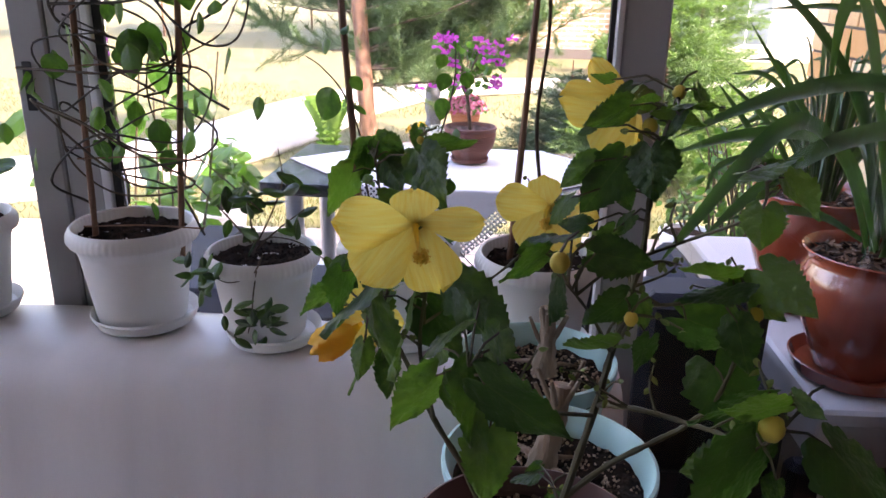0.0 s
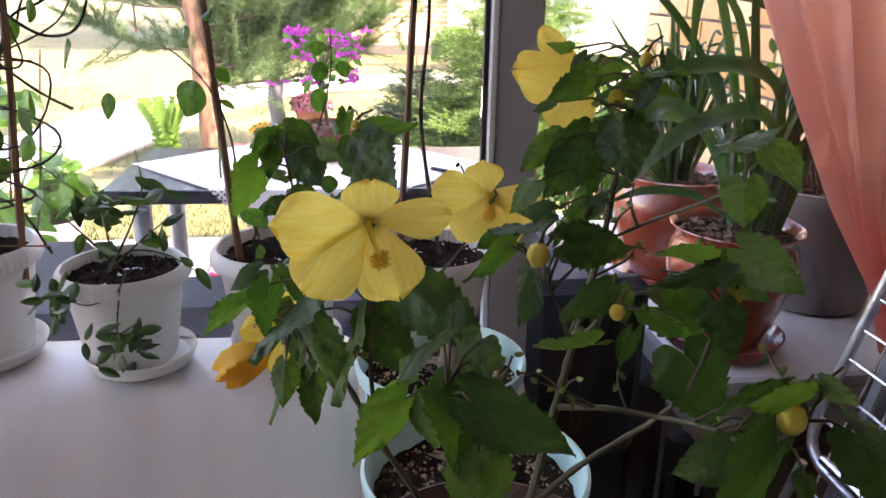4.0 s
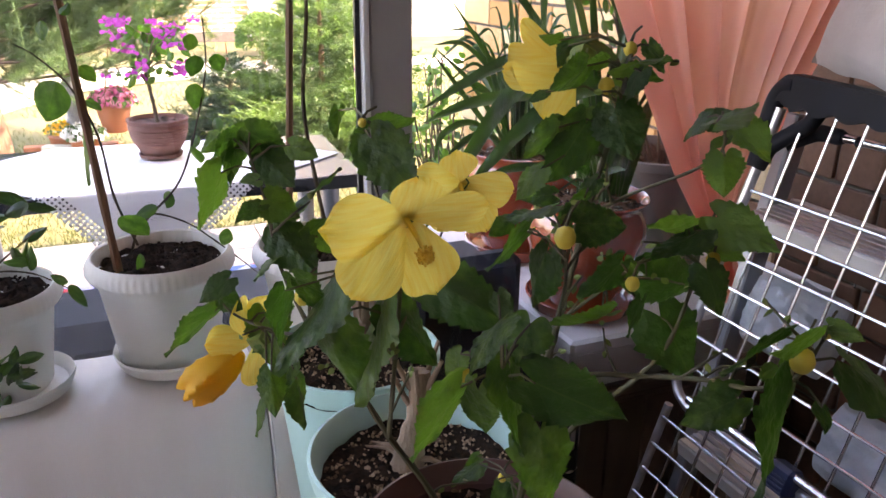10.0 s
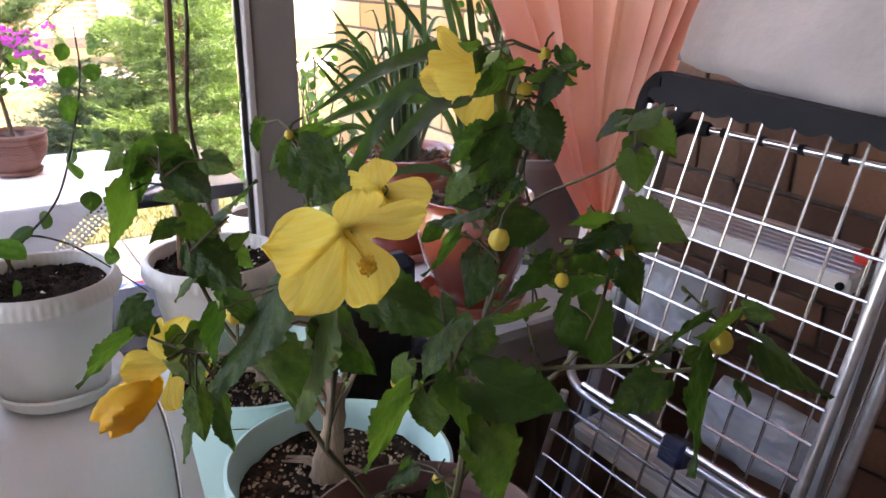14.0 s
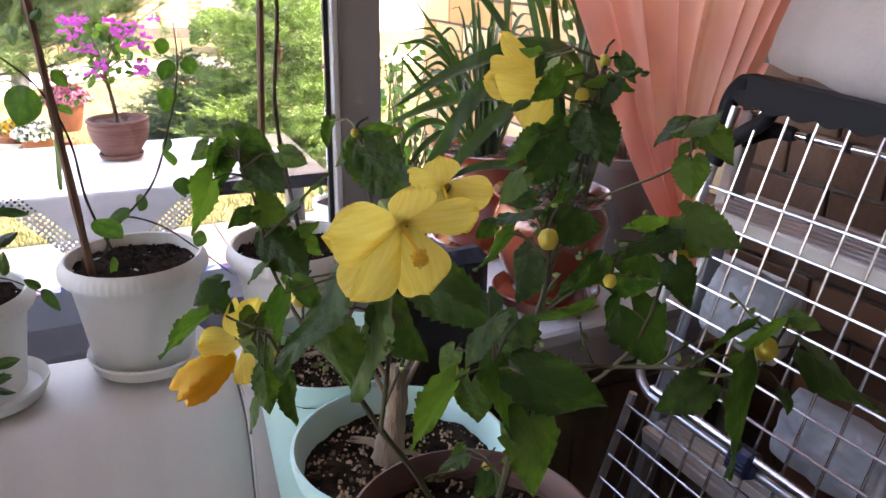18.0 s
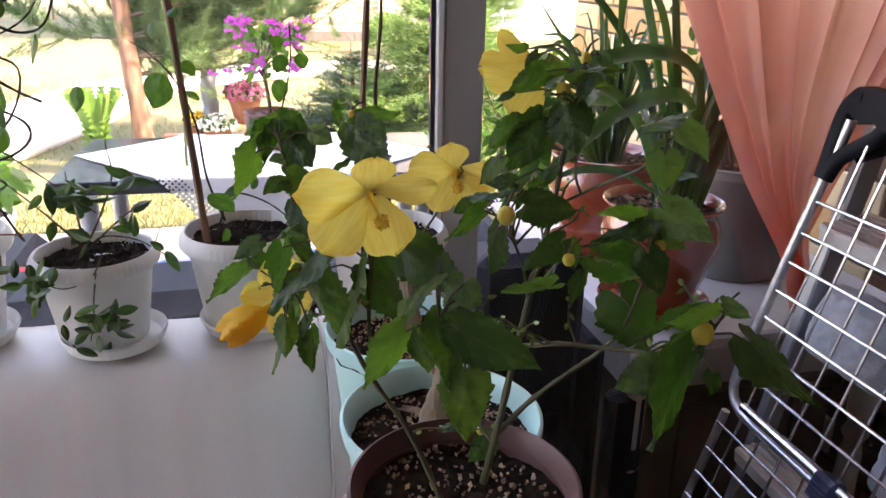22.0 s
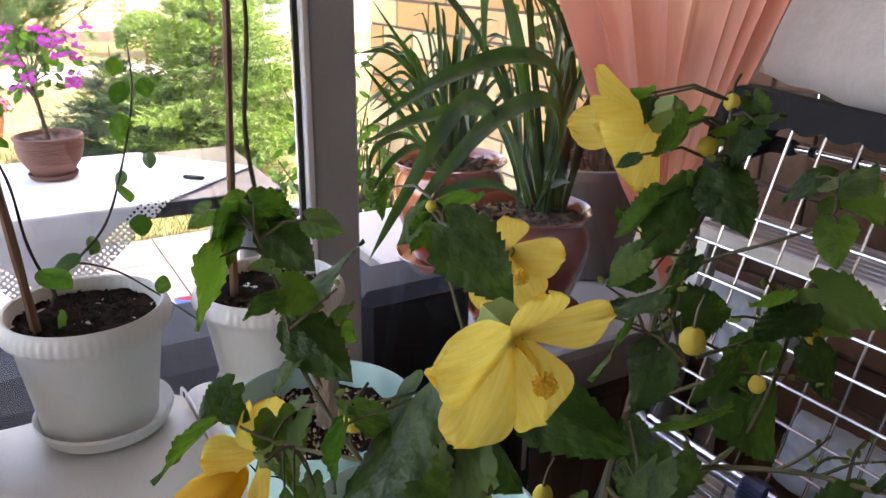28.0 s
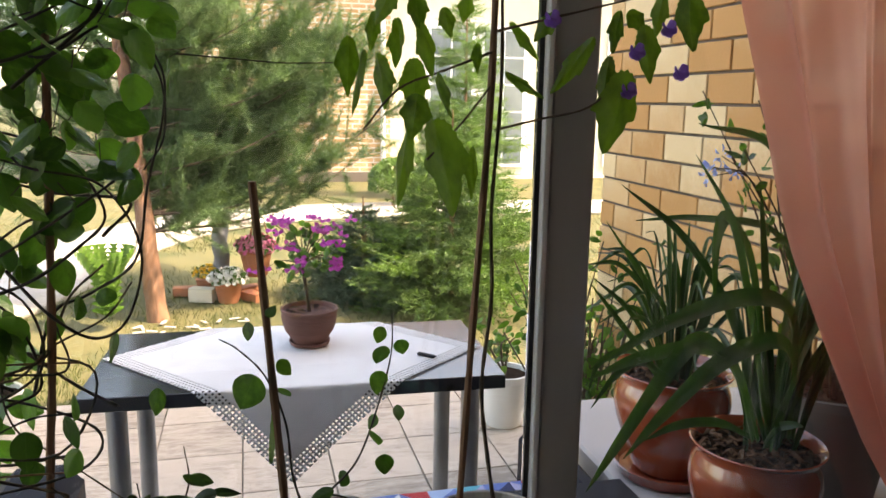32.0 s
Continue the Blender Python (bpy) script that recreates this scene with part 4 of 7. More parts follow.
CHIP = mat("bark_chips", (0.035, 0.018, 0.011), (0.16, 0.085, 0.05), 0.95, scale=30, per_object=0.8, per_island=True, spec=0.15)
for ob, c, r, z in ((red_a, (0.611, 1.215), 0.088, 0.831), (red_b, (0.640, 1.525), 0.095, 0.843), (gp, (0.880, 1.385), 0.12, 0.853)):
    chips = Geo()
    chip_rnd = random.Random(int(1000 * c[0]))
    for _ in range(260):
        q, a = r * math.sqrt(chip_rnd.random()), chip_rnd.uniform(0, 6.28)
        m = Matrix.Translation((c[0] + q * math.cos(a), c[1] + q * math.sin(a), z + chip_rnd.uniform(0, 0.006))) @ Euler((chip_rnd.uniform(-0.6, 0.6), chip_rnd.uniform(-0.6, 0.6), chip_rnd.uniform(0, 6.28))).to_matrix().to_4x4()
        n = chip_rnd.uniform(0.003, 0.011)
        chips.box(-n, n, -n * 0.4, n * 0.4, -0.001, 0.001, 0, m)
    part("bark_chips", chips, CHIP, ob, "loose bark chips", kind="stuff", smooth=False)

# ---- yellow-flowered shrub in the brown pot: leaves as base, tip and width ----
shrub_leaves("upper_left", [
    ((-0.073, 0.527, 1.140), (-0.054, 0.521, 1.125), 0.020),
    ((-0.079, 0.532, 1.136), (-0.095, 0.524, 1.125), 0.010),
    ((-0.081, 0.531, 1.131), (-0.085, 0.532, 1.111), 0.008),
    ((-0.090, 0.524, 1.120), (-0.106, 0.515, 1.093), 0.012),
    ((-0.068, 0.523, 1.129), (-0.056, 0.502, 1.115), 0.021),
    ((-0.055, 0.511, 1.135), (-0.045, 0.498, 1.132), 0.013),
    ((-0.062, 0.515, 1.096), (-0.025, 0.516, 1.117), 0.012),
    ((-0.070, 0.503, 1.109), (-0.054, 0.500, 1.098), 0.019),
    ((-0.075, 0.500, 1.107), (-0.087, 0.508, 1.096), 0.009),
    ((-0.066, 0.499, 1.093), (-0.053, 0.473, 1.075), 0.024),
    ((-0.068, 0.495, 1.081), (-0.084, 0.488, 1.074), 0.008),
    ((-0.052, 0.500, 1.089), (-0.034, 0.505, 1.092), 0.007),
])
shrub_leaves("middle_left", [
    ((-0.035, 0.438, 1.157), (-0.010, 0.440, 1.155), 0.005),
    ((-0.036, 0.445, 1.154), (-0.045, 0.453, 1.141), 0.010),
    ((-0.038, 0.423, 1.155), (-0.027, 0.399, 1.135), 0.024),
    ((-0.033, 0.443, 1.155), (-0.036, 0.449, 1.134), 0.009),
    ((-0.057, 0.415, 1.098), (-0.088, 0.408, 1.059), 0.011),
    ((-0.079, 0.423, 1.091), (-0.083, 0.427, 1.062), 0.011),
    ((-0.074, 0.424, 1.096), (-0.061, 0.423, 1.078), 0.011),
])
shrub_leaves("left_flower_branch", [
    ((-0.092, 0.515, 1.063), (-0.109, 0.509, 1.055), 0.014),
    ((-0.096, 0.515, 1.052), (-0.086, 0.512, 1.045), 0.013),
    ((-0.100, 0.522, 1.042), (-0.129, 0.525, 1.018), 0.007),
    ((-0.073, 0.514, 1.040), (-0.075, 0.496, 1.015), 0.024),
    ((-0.065, 0.510, 1.044), (-0.090, 0.518, 1.019), 0.011),
    ((-0.078, 0.482, 1.020), (-0.080, 0.467, 1.001), 0.014),
    ((-0.079, 0.493, 1.002), (-0.092, 0.481, 0.985), 0.009),
    ((-0.062, 0.495, 1.005), (-0.062, 0.476, 0.984), 0.011),
    ((-0.064, 0.498, 1.015), (-0.071, 0.490, 1.001), 0.011),
])
shrub_leaves("centre", [
    ((-0.063, 0.415, 1.080), (-0.060, 0.406, 1.042), 0.024),
    ((-0.040, 0.407, 1.084), (-0.053, 0.407, 1.036), 0.015),
    ((-0.033, 0.412, 1.079), (-0.014, 0.403, 1.051), 0.024),
    ((-0.021, 0.397, 1.098), (0.005, 0.366, 1.084), 0.026),
])
shrub_leaves("lower", [
    ((0.003, 0.352, 1.093), (-0.004, 0.350, 1.075), 0.020),
    ((-0.025, 0.356, 1.068), (-0.046, 0.356, 1.039), 0.017),
    ((-0.019, 0.352, 1.068), (-0.017, 0.352, 1.044), 0.014),
    ((-0.006, 0.351, 1.075), (-0.009, 0.335, 1.045), 0.017),
    ((-0.003, 0.336, 1.076), (0.032, 0.320, 1.057), 0.025),
    ((0.000, 0.335, 1.055), (-0.003, 0.320, 1.025), 0.024),
    ((-0.013, 0.345, 1.100), (-0.033, 0.338, 1.089), 0.005),
])
shrub_leaves("upper_right", [
    ((0.059, 0.409, 1.158), (0.041, 0.406, 1.131), 0.021),
    ((0.071, 0.404, 1.165), (0.071, 0.387, 1.144), 0.024),
    ((0.061, 0.414, 1.183), (0.042, 0.405, 1.174), 0.009),
    ((0.074, 0.419, 1.184), (0.062, 0.418, 1.184), 0.006),
    ((0.080, 0.400, 1.186), (0.100, 0.404, 1.189), 0.006),
    ((0.082, 0.402, 1.181), (0.071, 0.407, 1.164), 0.008),
    ((0.075, 0.411, 1.177), (0.094, 0.401, 1.176), 0.003),
    ((0.046, 0.410, 1.157), (0.031, 0.411, 1.142), 0.012),
    ((0.036, 0.407, 1.139), (0.024, 0.411, 1.126), 0.009),
    ((0.060, 0.415, 1.147), (0.066, 0.411, 1.132), 0.013),
])
shrub_leaves("mid_right", [
    ((0.037, 0.398, 1.124), (0.016, 0.404, 1.117), 0.006),
    ((0.048, 0.394, 1.116), (0.076, 0.389, 1.115), 0.020),
    ((0.025, 0.397, 1.114), (0.003, 0.392, 1.100), 0.006),
    ((0.030, 0.388, 1.107), (0.022, 0.393, 1.079), 0.015),
    ((0.057, 0.402, 1.125), (0.046, 0.406, 1.109), 0.004),
    ((0.060, 0.374, 1.102), (0.043, 0.375, 1.085), 0.013),
    ((0.058, 0.377, 1.076), (0.036, 0.390, 1.062), 0.011),
])
shrub_leaves("right_dark", [
    ((0.096, 0.400, 1.081), (0.136, 0.394, 1.068), 0.024),
    ((0.117, 0.411, 1.050), (0.130, 0.390, 1.020), 0.036),
    ((0.117, 0.390, 1.105), (0.089, 0.390, 1.095), 0.009),
    ((0.114, 0.395, 1.105), (0.088, 0.393, 1.109), 0.005),
    ((0.125, 0.388, 1.112), (0.141, 0.362, 1.101), 0.023),
    ((0.124, 0.389, 1.097), (0.133, 0.374, 1.093), 0.009),
    ((0.113, 0.378, 1.090), (0.117, 0.366, 1.070), 0.018),
    ((0.073, 0.374, 1.082), (0.068, 0.374, 1.064), 0.010),
])
shrub_leaves("far_twig", [
    ((0.116, 0.394, 1.160), (0.110, 0.405, 1.148), 0.007),
    ((0.107, 0.378, 1.161), (0.130, 0.378, 1.168), 0.007),
    ((0.127, 0.388, 1.157), (0.140, 0.376, 1.140), 0.010),
    ((0.118, 0.382, 1.144), (0.116, 0.375, 1.127), 0.019),
])
shrub_leaves("right_low", [
    ((0.109, 0.323, 1.081), (0.081, 0.328, 1.066), 0.008),
    ((0.112, 0.309, 1.088), (0.088, 0.306, 1.081), 0.011),
    ((0.112, 0.306, 1.093), (0.118, 0.295, 1.089), 0.006),
    ((0.104, 0.320, 1.070), (0.107, 0.317, 1.059), 0.016),
    ((0.103, 0.311, 1.065), (0.078, 0.296, 1.026), 0.028),
    ((0.130, 0.306, 1.071), (0.156, 0.286, 1.044), 0.025),
    ((0.108, 0.299, 1.061), (0.101, 0.290, 1.056), 0.009),
    ((0.112, 0.346, 1.038), (0.087, 0.351, 1.025), 0.022),
])
shrub_leaves("in_pot", [
    ((0.049, 0.441, 0.940), (0.033, 0.435, 0.929), 0.017),
    ((0.034, 0.454, 0.950), (0.017, 0.455, 0.941), 0.008),
])
shrub_stem([(0.042, 0.430, 0.915), (0.047, 0.424, 0.955), (0.062, 0.436, 1.008), (0.067, 0.434, 1.040), (0.073, 0.432, 1.075), (0.078, 0.431, 1.102), (0.076, 0.418, 1.135), (0.076, 0.408, 1.162), (0.083, 0.412, 1.190)], 0.0052, 0.0022)
shrub_stem([(0.047, 0.424, 0.955), (0.070, 0.424, 0.978), (0.097, 0.420, 1.000), (0.107, 0.414, 1.012), (0.118, 0.405, 1.034), (0.124, 0.399, 1.068), (0.127, 0.399, 1.101)], 0.0040, 0.0016)
shrub_stem([(0.063, 0.436, 1.010), (0.079, 0.411, 1.023), (0.098, 0.400, 1.024), (0.112, 0.370, 1.035), (0.108, 0.335, 1.050), (0.107, 0.314, 1.066), (0.118, 0.312, 1.084)], 0.0034, 0.0014)
shrub_stem([(0.067, 0.434, 1.045), (0.067, 0.402, 1.074), (0.062, 0.372, 1.099)], 0.0022, 0.0012)
shrub_stem([(0.074, 0.405, 1.085), (0.100, 0.394, 1.094), (0.127, 0.396, 1.106), (0.130, 0.394, 1.118)], 0.0020, 0.0010)
shrub_stem([(0.079, 0.435, 1.101), (0.104, 0.432, 1.113), (0.117, 0.402, 1.132), (0.120, 0.386, 1.146), (0.117, 0.386, 1.164)], 0.0020, 0.0012)
shrub_stem([(0.067, 0.434, 1.045), (0.050, 0.402, 1.080), (0.034, 0.378, 1.106)], 0.0022, 0.0011)
shrub_stem([(0.061, 0.434, 1.004), (0.032, 0.392, 1.030), (0.006, 0.354, 1.054), (-0.010, 0.350, 1.076)], 0.0026, 0.0012)
shrub_stem([(0.012, 0.412, 0.912), (-0.008, 0.425, 0.962), (-0.030, 0.430, 1.000), (-0.045, 0.435, 1.030), (-0.060, 0.452, 1.052), (-0.068, 0.490, 1.076), (-0.070, 0.509, 1.106), (-0.075, 0.521, 1.130)], 0.0040, 0.0013)
shrub_stem([(-0.060, 0.452, 1.052), (-0.074, 0.490, 1.040), (-0.093, 0.512, 1.045), (-0.098, 0.520, 1.057)], 0.0020, 0.0010)
shrub_stem([(-0.030, 0.430, 1.000), (-0.036, 0.402, 1.060), (-0.031, 0.406, 1.108), (-0.035, 0.399, 1.127)], 0.0026, 0.0012)
shrub_stem([(-0.034, 0.403, 1.072), (-0.035, 0.413, 1.110), (-0.037, 0.426, 1.140), (-0.035, 0.433, 1.159)], 0.0020, 0.0010)
shrub_stem([(-0.034, 0.403, 1.072), (0.010, 0.470, 1.080), (0.034, 0.498, 1.100), (0.033, 0.496, 1.111)], 0.0018, 0.0010)
shrub_petioles()

# ---- plants in the white pots: leaves as base, tip and width ----
vine_leaves(plant_d, "lobed", [
    ((-0.003, 0.950, 1.357), (0.017, 0.955, 1.283), 0.055),
    ((-0.087, 0.978, 1.442), (-0.087, 0.988, 1.398), 0.028),
    ((-0.077, 0.959, 1.428), (-0.093, 0.953, 1.379), 0.019),
    ((-0.056, 0.982, 1.427), (-0.049, 0.986, 1.383), 0.034),
    ((-0.040, 0.960, 1.461), (-0.035, 0.965, 1.424), 0.026),
    ((-0.023, 0.965, 1.422), (-0.021, 0.971, 1.377), 0.034),
    ((-0.002, 0.951, 1.410), (0.003, 0.944, 1.375), 0.020),
    ((-0.025, 0.990, 1.353), (-0.040, 0.987, 1.285), 0.024),
    ((-0.022, 0.958, 1.389), (-0.025, 0.965, 1.354), 0.037),
    ((0.043, 0.977, 1.334), (0.040, 0.968, 1.292), 0.017),
    ((0.034, 0.973, 1.490), (0.030, 0.977, 1.470), 0.020),
    ((0.039, 0.953, 1.442), (0.040, 0.957, 1.419), 0.014),
    ((-0.018, 0.951, 1.456), (-0.008, 0.947, 1.417), 0.022),
    ((0.003, 0.949, 1.475), (0.007, 0.942, 1.454), 0.019),
])
vine_leaves(plant_d, "lobed", [
    ((-0.026, 0.950, 1.489), (-0.020, 0.955, 1.456), 0.024),
    ((-0.061, 0.978, 1.470), (-0.063, 0.988, 1.440), 0.017),
    ((0.077, 0.959, 1.415), (0.108, 0.953, 1.395), 0.014),
    ((0.088, 0.982, 1.465), (0.118, 0.986, 1.435), 0.014),
    ((0.120, 0.960, 1.475), (0.104, 0.965, 1.454), 0.022),
    ((0.163, 0.965, 1.448), (0.129, 0.971, 1.402), 0.024),
    ((0.200, 0.951, 1.411), (0.185, 0.944, 1.345), 0.052),
    ((0.199, 0.990, 1.431), (0.192, 0.987, 1.379), 0.026),
    ((0.225, 0.958, 1.462), (0.237, 0.965, 1.417), 0.031),
    ((0.285, 0.977, 1.504), (0.284, 0.968, 1.454), 0.041),
    ((0.215, 0.973, 1.483), (0.233, 0.977, 1.467), 0.022),
    ((0.239, 0.953, 1.497), (0.236, 0.957, 1.462), 0.021),
    ((0.190, 0.951, 1.477), (0.183, 0.947, 1.443), 0.020),
    ((-0.051, 0.949, 1.493), (-0.064, 0.942, 1.461), 0.027),
])
vine_leaves(plant_a, "oval", [
    ((-0.366, 0.965, 1.431), (-0.335, 0.970, 1.400), 0.026),
    ((-0.288, 0.993, 1.410), (-0.294, 1.003, 1.375), 0.031),
    ((-0.289, 0.974, 1.347), (-0.311, 0.968, 1.318), 0.022),
    ((-0.316, 0.997, 1.317), (-0.342, 1.001, 1.313), 0.018),
    ((-0.291, 0.975, 1.322), (-0.306, 0.980, 1.285), 0.025),
    ((-0.385, 0.980, 1.286), (-0.387, 0.986, 1.247), 0.035),
    ((-0.365, 0.966, 1.267), (-0.335, 0.959, 1.265), 0.022),
    ((-0.416, 1.005, 1.316), (-0.407, 1.002, 1.277), 0.025),
    ((-0.270, 0.973, 1.461), (-0.252, 0.980, 1.439), 0.027),
    ((-0.269, 0.992, 1.475), (-0.246, 0.983, 1.459), 0.020),
    ((-0.318, 0.988, 1.433), (-0.315, 0.992, 1.403), 0.029),
    ((-0.293, 0.968, 1.447), (-0.274, 0.972, 1.423), 0.029),
])
vine_leaves(plant_a, "oval", [
    ((-0.336, 0.965, 1.383), (-0.320, 0.970, 1.355), 0.031),
    ((-0.329, 0.993, 1.470), (-0.317, 1.003, 1.452), 0.031),
    ((-0.382, 0.974, 1.471), (-0.362, 0.968, 1.450), 0.028),
    ((-0.388, 0.997, 1.427), (-0.381, 1.001, 1.405), 0.026),
    ((-0.401, 0.975, 1.393), (-0.383, 0.980, 1.378), 0.023),
    ((-0.277, 0.980, 1.476), (-0.276, 0.986, 1.460), 0.026),
    ((-0.336, 0.966, 1.486), (-0.363, 0.959, 1.470), 0.030),
    ((-0.408, 1.005, 1.225), (-0.379, 1.002, 1.208), 0.028),
    ((-0.404, 0.973, 1.183), (-0.418, 0.980, 1.148), 0.027),
    ((-0.436, 0.992, 1.256), (-0.423, 0.983, 1.214), 0.032),
    ((-0.302, 0.988, 1.496), (-0.284, 0.992, 1.477), 0.029),
    ((-0.383, 0.968, 1.368), (-0.367, 0.972, 1.342), 0.025),
])
vine_leaves(plant_a, "oval", [
    ((-0.521, 0.960, 1.146), (-0.529, 0.965, 1.115), 0.028),
    ((-0.496, 0.988, 1.157), (-0.506, 0.998, 1.126), 0.033),
    ((-0.432, 0.969, 1.176), (-0.424, 0.963, 1.135), 0.035),
    ((-0.434, 0.992, 0.955), (-0.440, 0.996, 0.928), 0.018),
    ((-0.358, 0.970, 1.102), (-0.369, 0.975, 1.073), 0.018),
    ((-0.559, 0.975, 1.113), (-0.573, 0.981, 1.095), 0.021),
    ((-0.321, 0.961, 1.210), (-0.324, 0.954, 1.193), 0.020),
    ((-0.464, 1.000, 1.150), (-0.458, 0.997, 1.127), 0.021),
])
twig(plant_a, [(-0.457, 0.972, 0.959), (-0.466, 0.992, 0.984), (-0.482, 1.002, 1.018), (-0.518, 1.002, 1.050), (-0.553, 0.972, 1.080), (-0.553, 0.952, 1.091), (-0.515, 0.942, 1.058), (-0.476, 0.952, 1.015), (-0.439, 0.972, 0.982), (-0.381, 0.992, 0.979)], 0.0018, 0.0014, WOODY)
twig(plant_a, [(-0.562, 0.972, 1.086), (-0.492, 0.942, 1.069), (-0.434, 0.942, 1.036), (-0.400, 0.972, 1.006), (-0.377, 0.992, 0.983), (-0.432, 1.002, 0.963), (-0.492, 1.002, 0.965), (-0.523, 0.972, 1.009), (-0.525, 0.952, 1.070)], 0.0018, 0.0012, WOODY)
twig(plant_a, [(-0.582, 0.980, 1.126), (-0.508, 0.950, 1.127), (-0.447, 0.950, 1.126), (-0.386, 0.970, 1.138), (-0.378, 1.010, 1.161), (-0.360, 1.000, 1.196), (-0.326, 0.980, 1.228)], 0.0018, 0.0012, WOODY)
twig(plant_a, [(-0.504, 0.980, 1.168), (-0.459, 0.950, 1.138), (-0.406, 0.950, 1.127), (-0.383, 1.000, 1.142), (-0.331, 1.000, 1.170), (-0.301, 0.980, 1.210)], 0.0014, 0.001, WOODY)
twig(plant_a, [(-0.408, 0.985, 1.176), (-0.432, 1.005, 1.106), (-0.423, 1.005, 1.056), (-0.381, 0.985, 1.032), (-0.326, 0.965, 0.995), (-0.276, 0.955, 0.955)], 0.0012, 0.0008, WOODY)
twig(plant_a, [(-0.398, 0.985, 1.098), (-0.384, 1.015, 1.170), (-0.346, 1.015, 1.192), (-0.297, 0.985, 1.231), (-0.280, 0.965, 1.305), (-0.264, 0.985, 1.374), (-0.266, 1.005, 1.417), (-0.292, 1.005, 1.453), (-0.341, 0.985, 1.474)], 0.0018, 0.001, VINE)
twig(plant_a, [(-0.413, 0.985, 1.224), (-0.370, 0.955, 1.186), (-0.334, 0.965, 1.159), (-0.309, 1.005, 1.169), (-0.294, 1.005, 1.238), (-0.323, 0.985, 1.304), (-0.374, 0.955, 1.323), (-0.427, 0.985, 1.336)], 0.0018, 0.001, VINE)
twig(plant_a, [(-0.402, 0.990, 1.433), (-0.358, 0.960, 1.422), (-0.302, 0.970, 1.454), (-0.269, 1.010, 1.411), (-0.267, 1.010, 1.351), (-0.285, 0.990, 1.319)], 0.0016, 0.001, VINE)
twig(plant_a, [(-0.250, 0.980, 1.429), (-0.194, 0.990, 1.426), (-0.150, 1.000, 1.424), (-0.101, 0.990, 1.425)], 0.0008, 0.0006, VINE)
vine_leaves(plant_c, "oval", [
    ((-0.187, 0.955, 1.114), (-0.205, 0.960, 1.073), 0.032),
    ((-0.170, 0.983, 1.060), (-0.185, 0.993, 1.000), 0.031),
    ((-0.055, 0.964, 1.155), (-0.062, 0.958, 1.139), 0.014),
    ((-0.032, 0.987, 1.132), (-0.027, 0.991, 1.111), 0.016),
    ((-0.052, 0.965, 1.133), (-0.059, 0.970, 1.109), 0.018),
    ((-0.057, 0.970, 1.104), (-0.059, 0.976, 1.076), 0.018),
    ((-0.040, 0.956, 1.070), (-0.044, 0.949, 1.056), 0.015),
    ((-0.057, 0.995, 1.044), (-0.068, 0.992, 1.030), 0.014),
    ((-0.066, 0.963, 1.039), (-0.063, 0.970, 1.016), 0.016),
    ((-0.049, 0.982, 1.002), (-0.051, 0.973, 0.982), 0.020),
    ((-0.093, 0.978, 0.987), (-0.102, 0.982, 0.968), 0.016),
    ((-0.109, 0.958, 0.978), (-0.135, 0.962, 0.967), 0.013),
    ((-0.164, 0.956, 1.128), (-0.150, 0.952, 1.114), 0.015),
    ((-0.192, 0.954, 1.171), (-0.196, 0.947, 1.154), 0.015),
])
vine_leaves(plant_c, "oval", [
    ((-0.147, 0.940, 0.976), (-0.123, 0.945, 0.945), 0.024),
    ((-0.134, 0.968, 0.921), (-0.121, 0.978, 0.889), 0.024),
    ((-0.049, 0.949, 0.941), (-0.035, 0.943, 0.936), 0.017),
    ((-0.164, 0.972, 1.092), (-0.153, 0.976, 1.077), 0.014),
    ((-0.174, 0.950, 1.176), (-0.165, 0.955, 1.186), 0.012),
    ((-0.158, 0.955, 1.231), (-0.161, 0.961, 1.221), 0.012),
])
twig(plant_c, [(-0.133, 0.975, 0.948), (-0.114, 0.975, 0.966), (-0.082, 0.975, 1.000), (-0.060, 0.975, 1.057), (-0.044, 0.975, 1.120), (-0.043, 0.975, 1.170)], 0.0016, 0.0007, VINE)
twig(plant_c, [(-0.133, 0.972, 0.932), (-0.150, 0.972, 0.988), (-0.157, 0.972, 1.053), (-0.176, 0.972, 1.105), (-0.202, 0.972, 1.136), (-0.221, 0.972, 1.149)], 0.0016, 0.0007, VINE)
twig(plant_c, [(-0.140, 0.972, 0.926), (-0.123, 0.972, 0.965), (-0.083, 0.972, 0.954), (-0.045, 0.972, 0.921), (-0.005, 0.972, 0.880)], 0.0014, 0.0007, VINE)
twig(plant_b, [(-0.294, 0.972, 0.912), (-0.274, 0.972, 0.950), (-0.257, 0.972, 0.995), (-0.260, 0.972, 1.037)], 0.0014, 0.0006, WOODY)
twig(plant_b, [(-0.298, 0.972, 0.911), (-0.302, 0.972, 0.957), (-0.307, 0.972, 1.001)], 0.0014, 0.0006, WOODY)
twig(plant_b, [(-0.291, 0.972, 0.908), (-0.260, 0.972, 0.936), (-0.230, 0.972, 0.959)], 0.0014, 0.0006, WOODY)
twig(plant_b, [(-0.302, 0.972, 0.911), (-0.332, 0.972, 0.948), (-0.366, 0.972, 0.985), (-0.387, 0.972, 1.006)], 0.0014, 0.0006, WOODY)
twig(plant_b, [(-0.295, 0.972, 0.904), (-0.276, 0.972, 0.920), (-0.239, 0.972, 0.914), (-0.207, 0.972, 0.892)], 0.0014, 0.0006, WOODY)
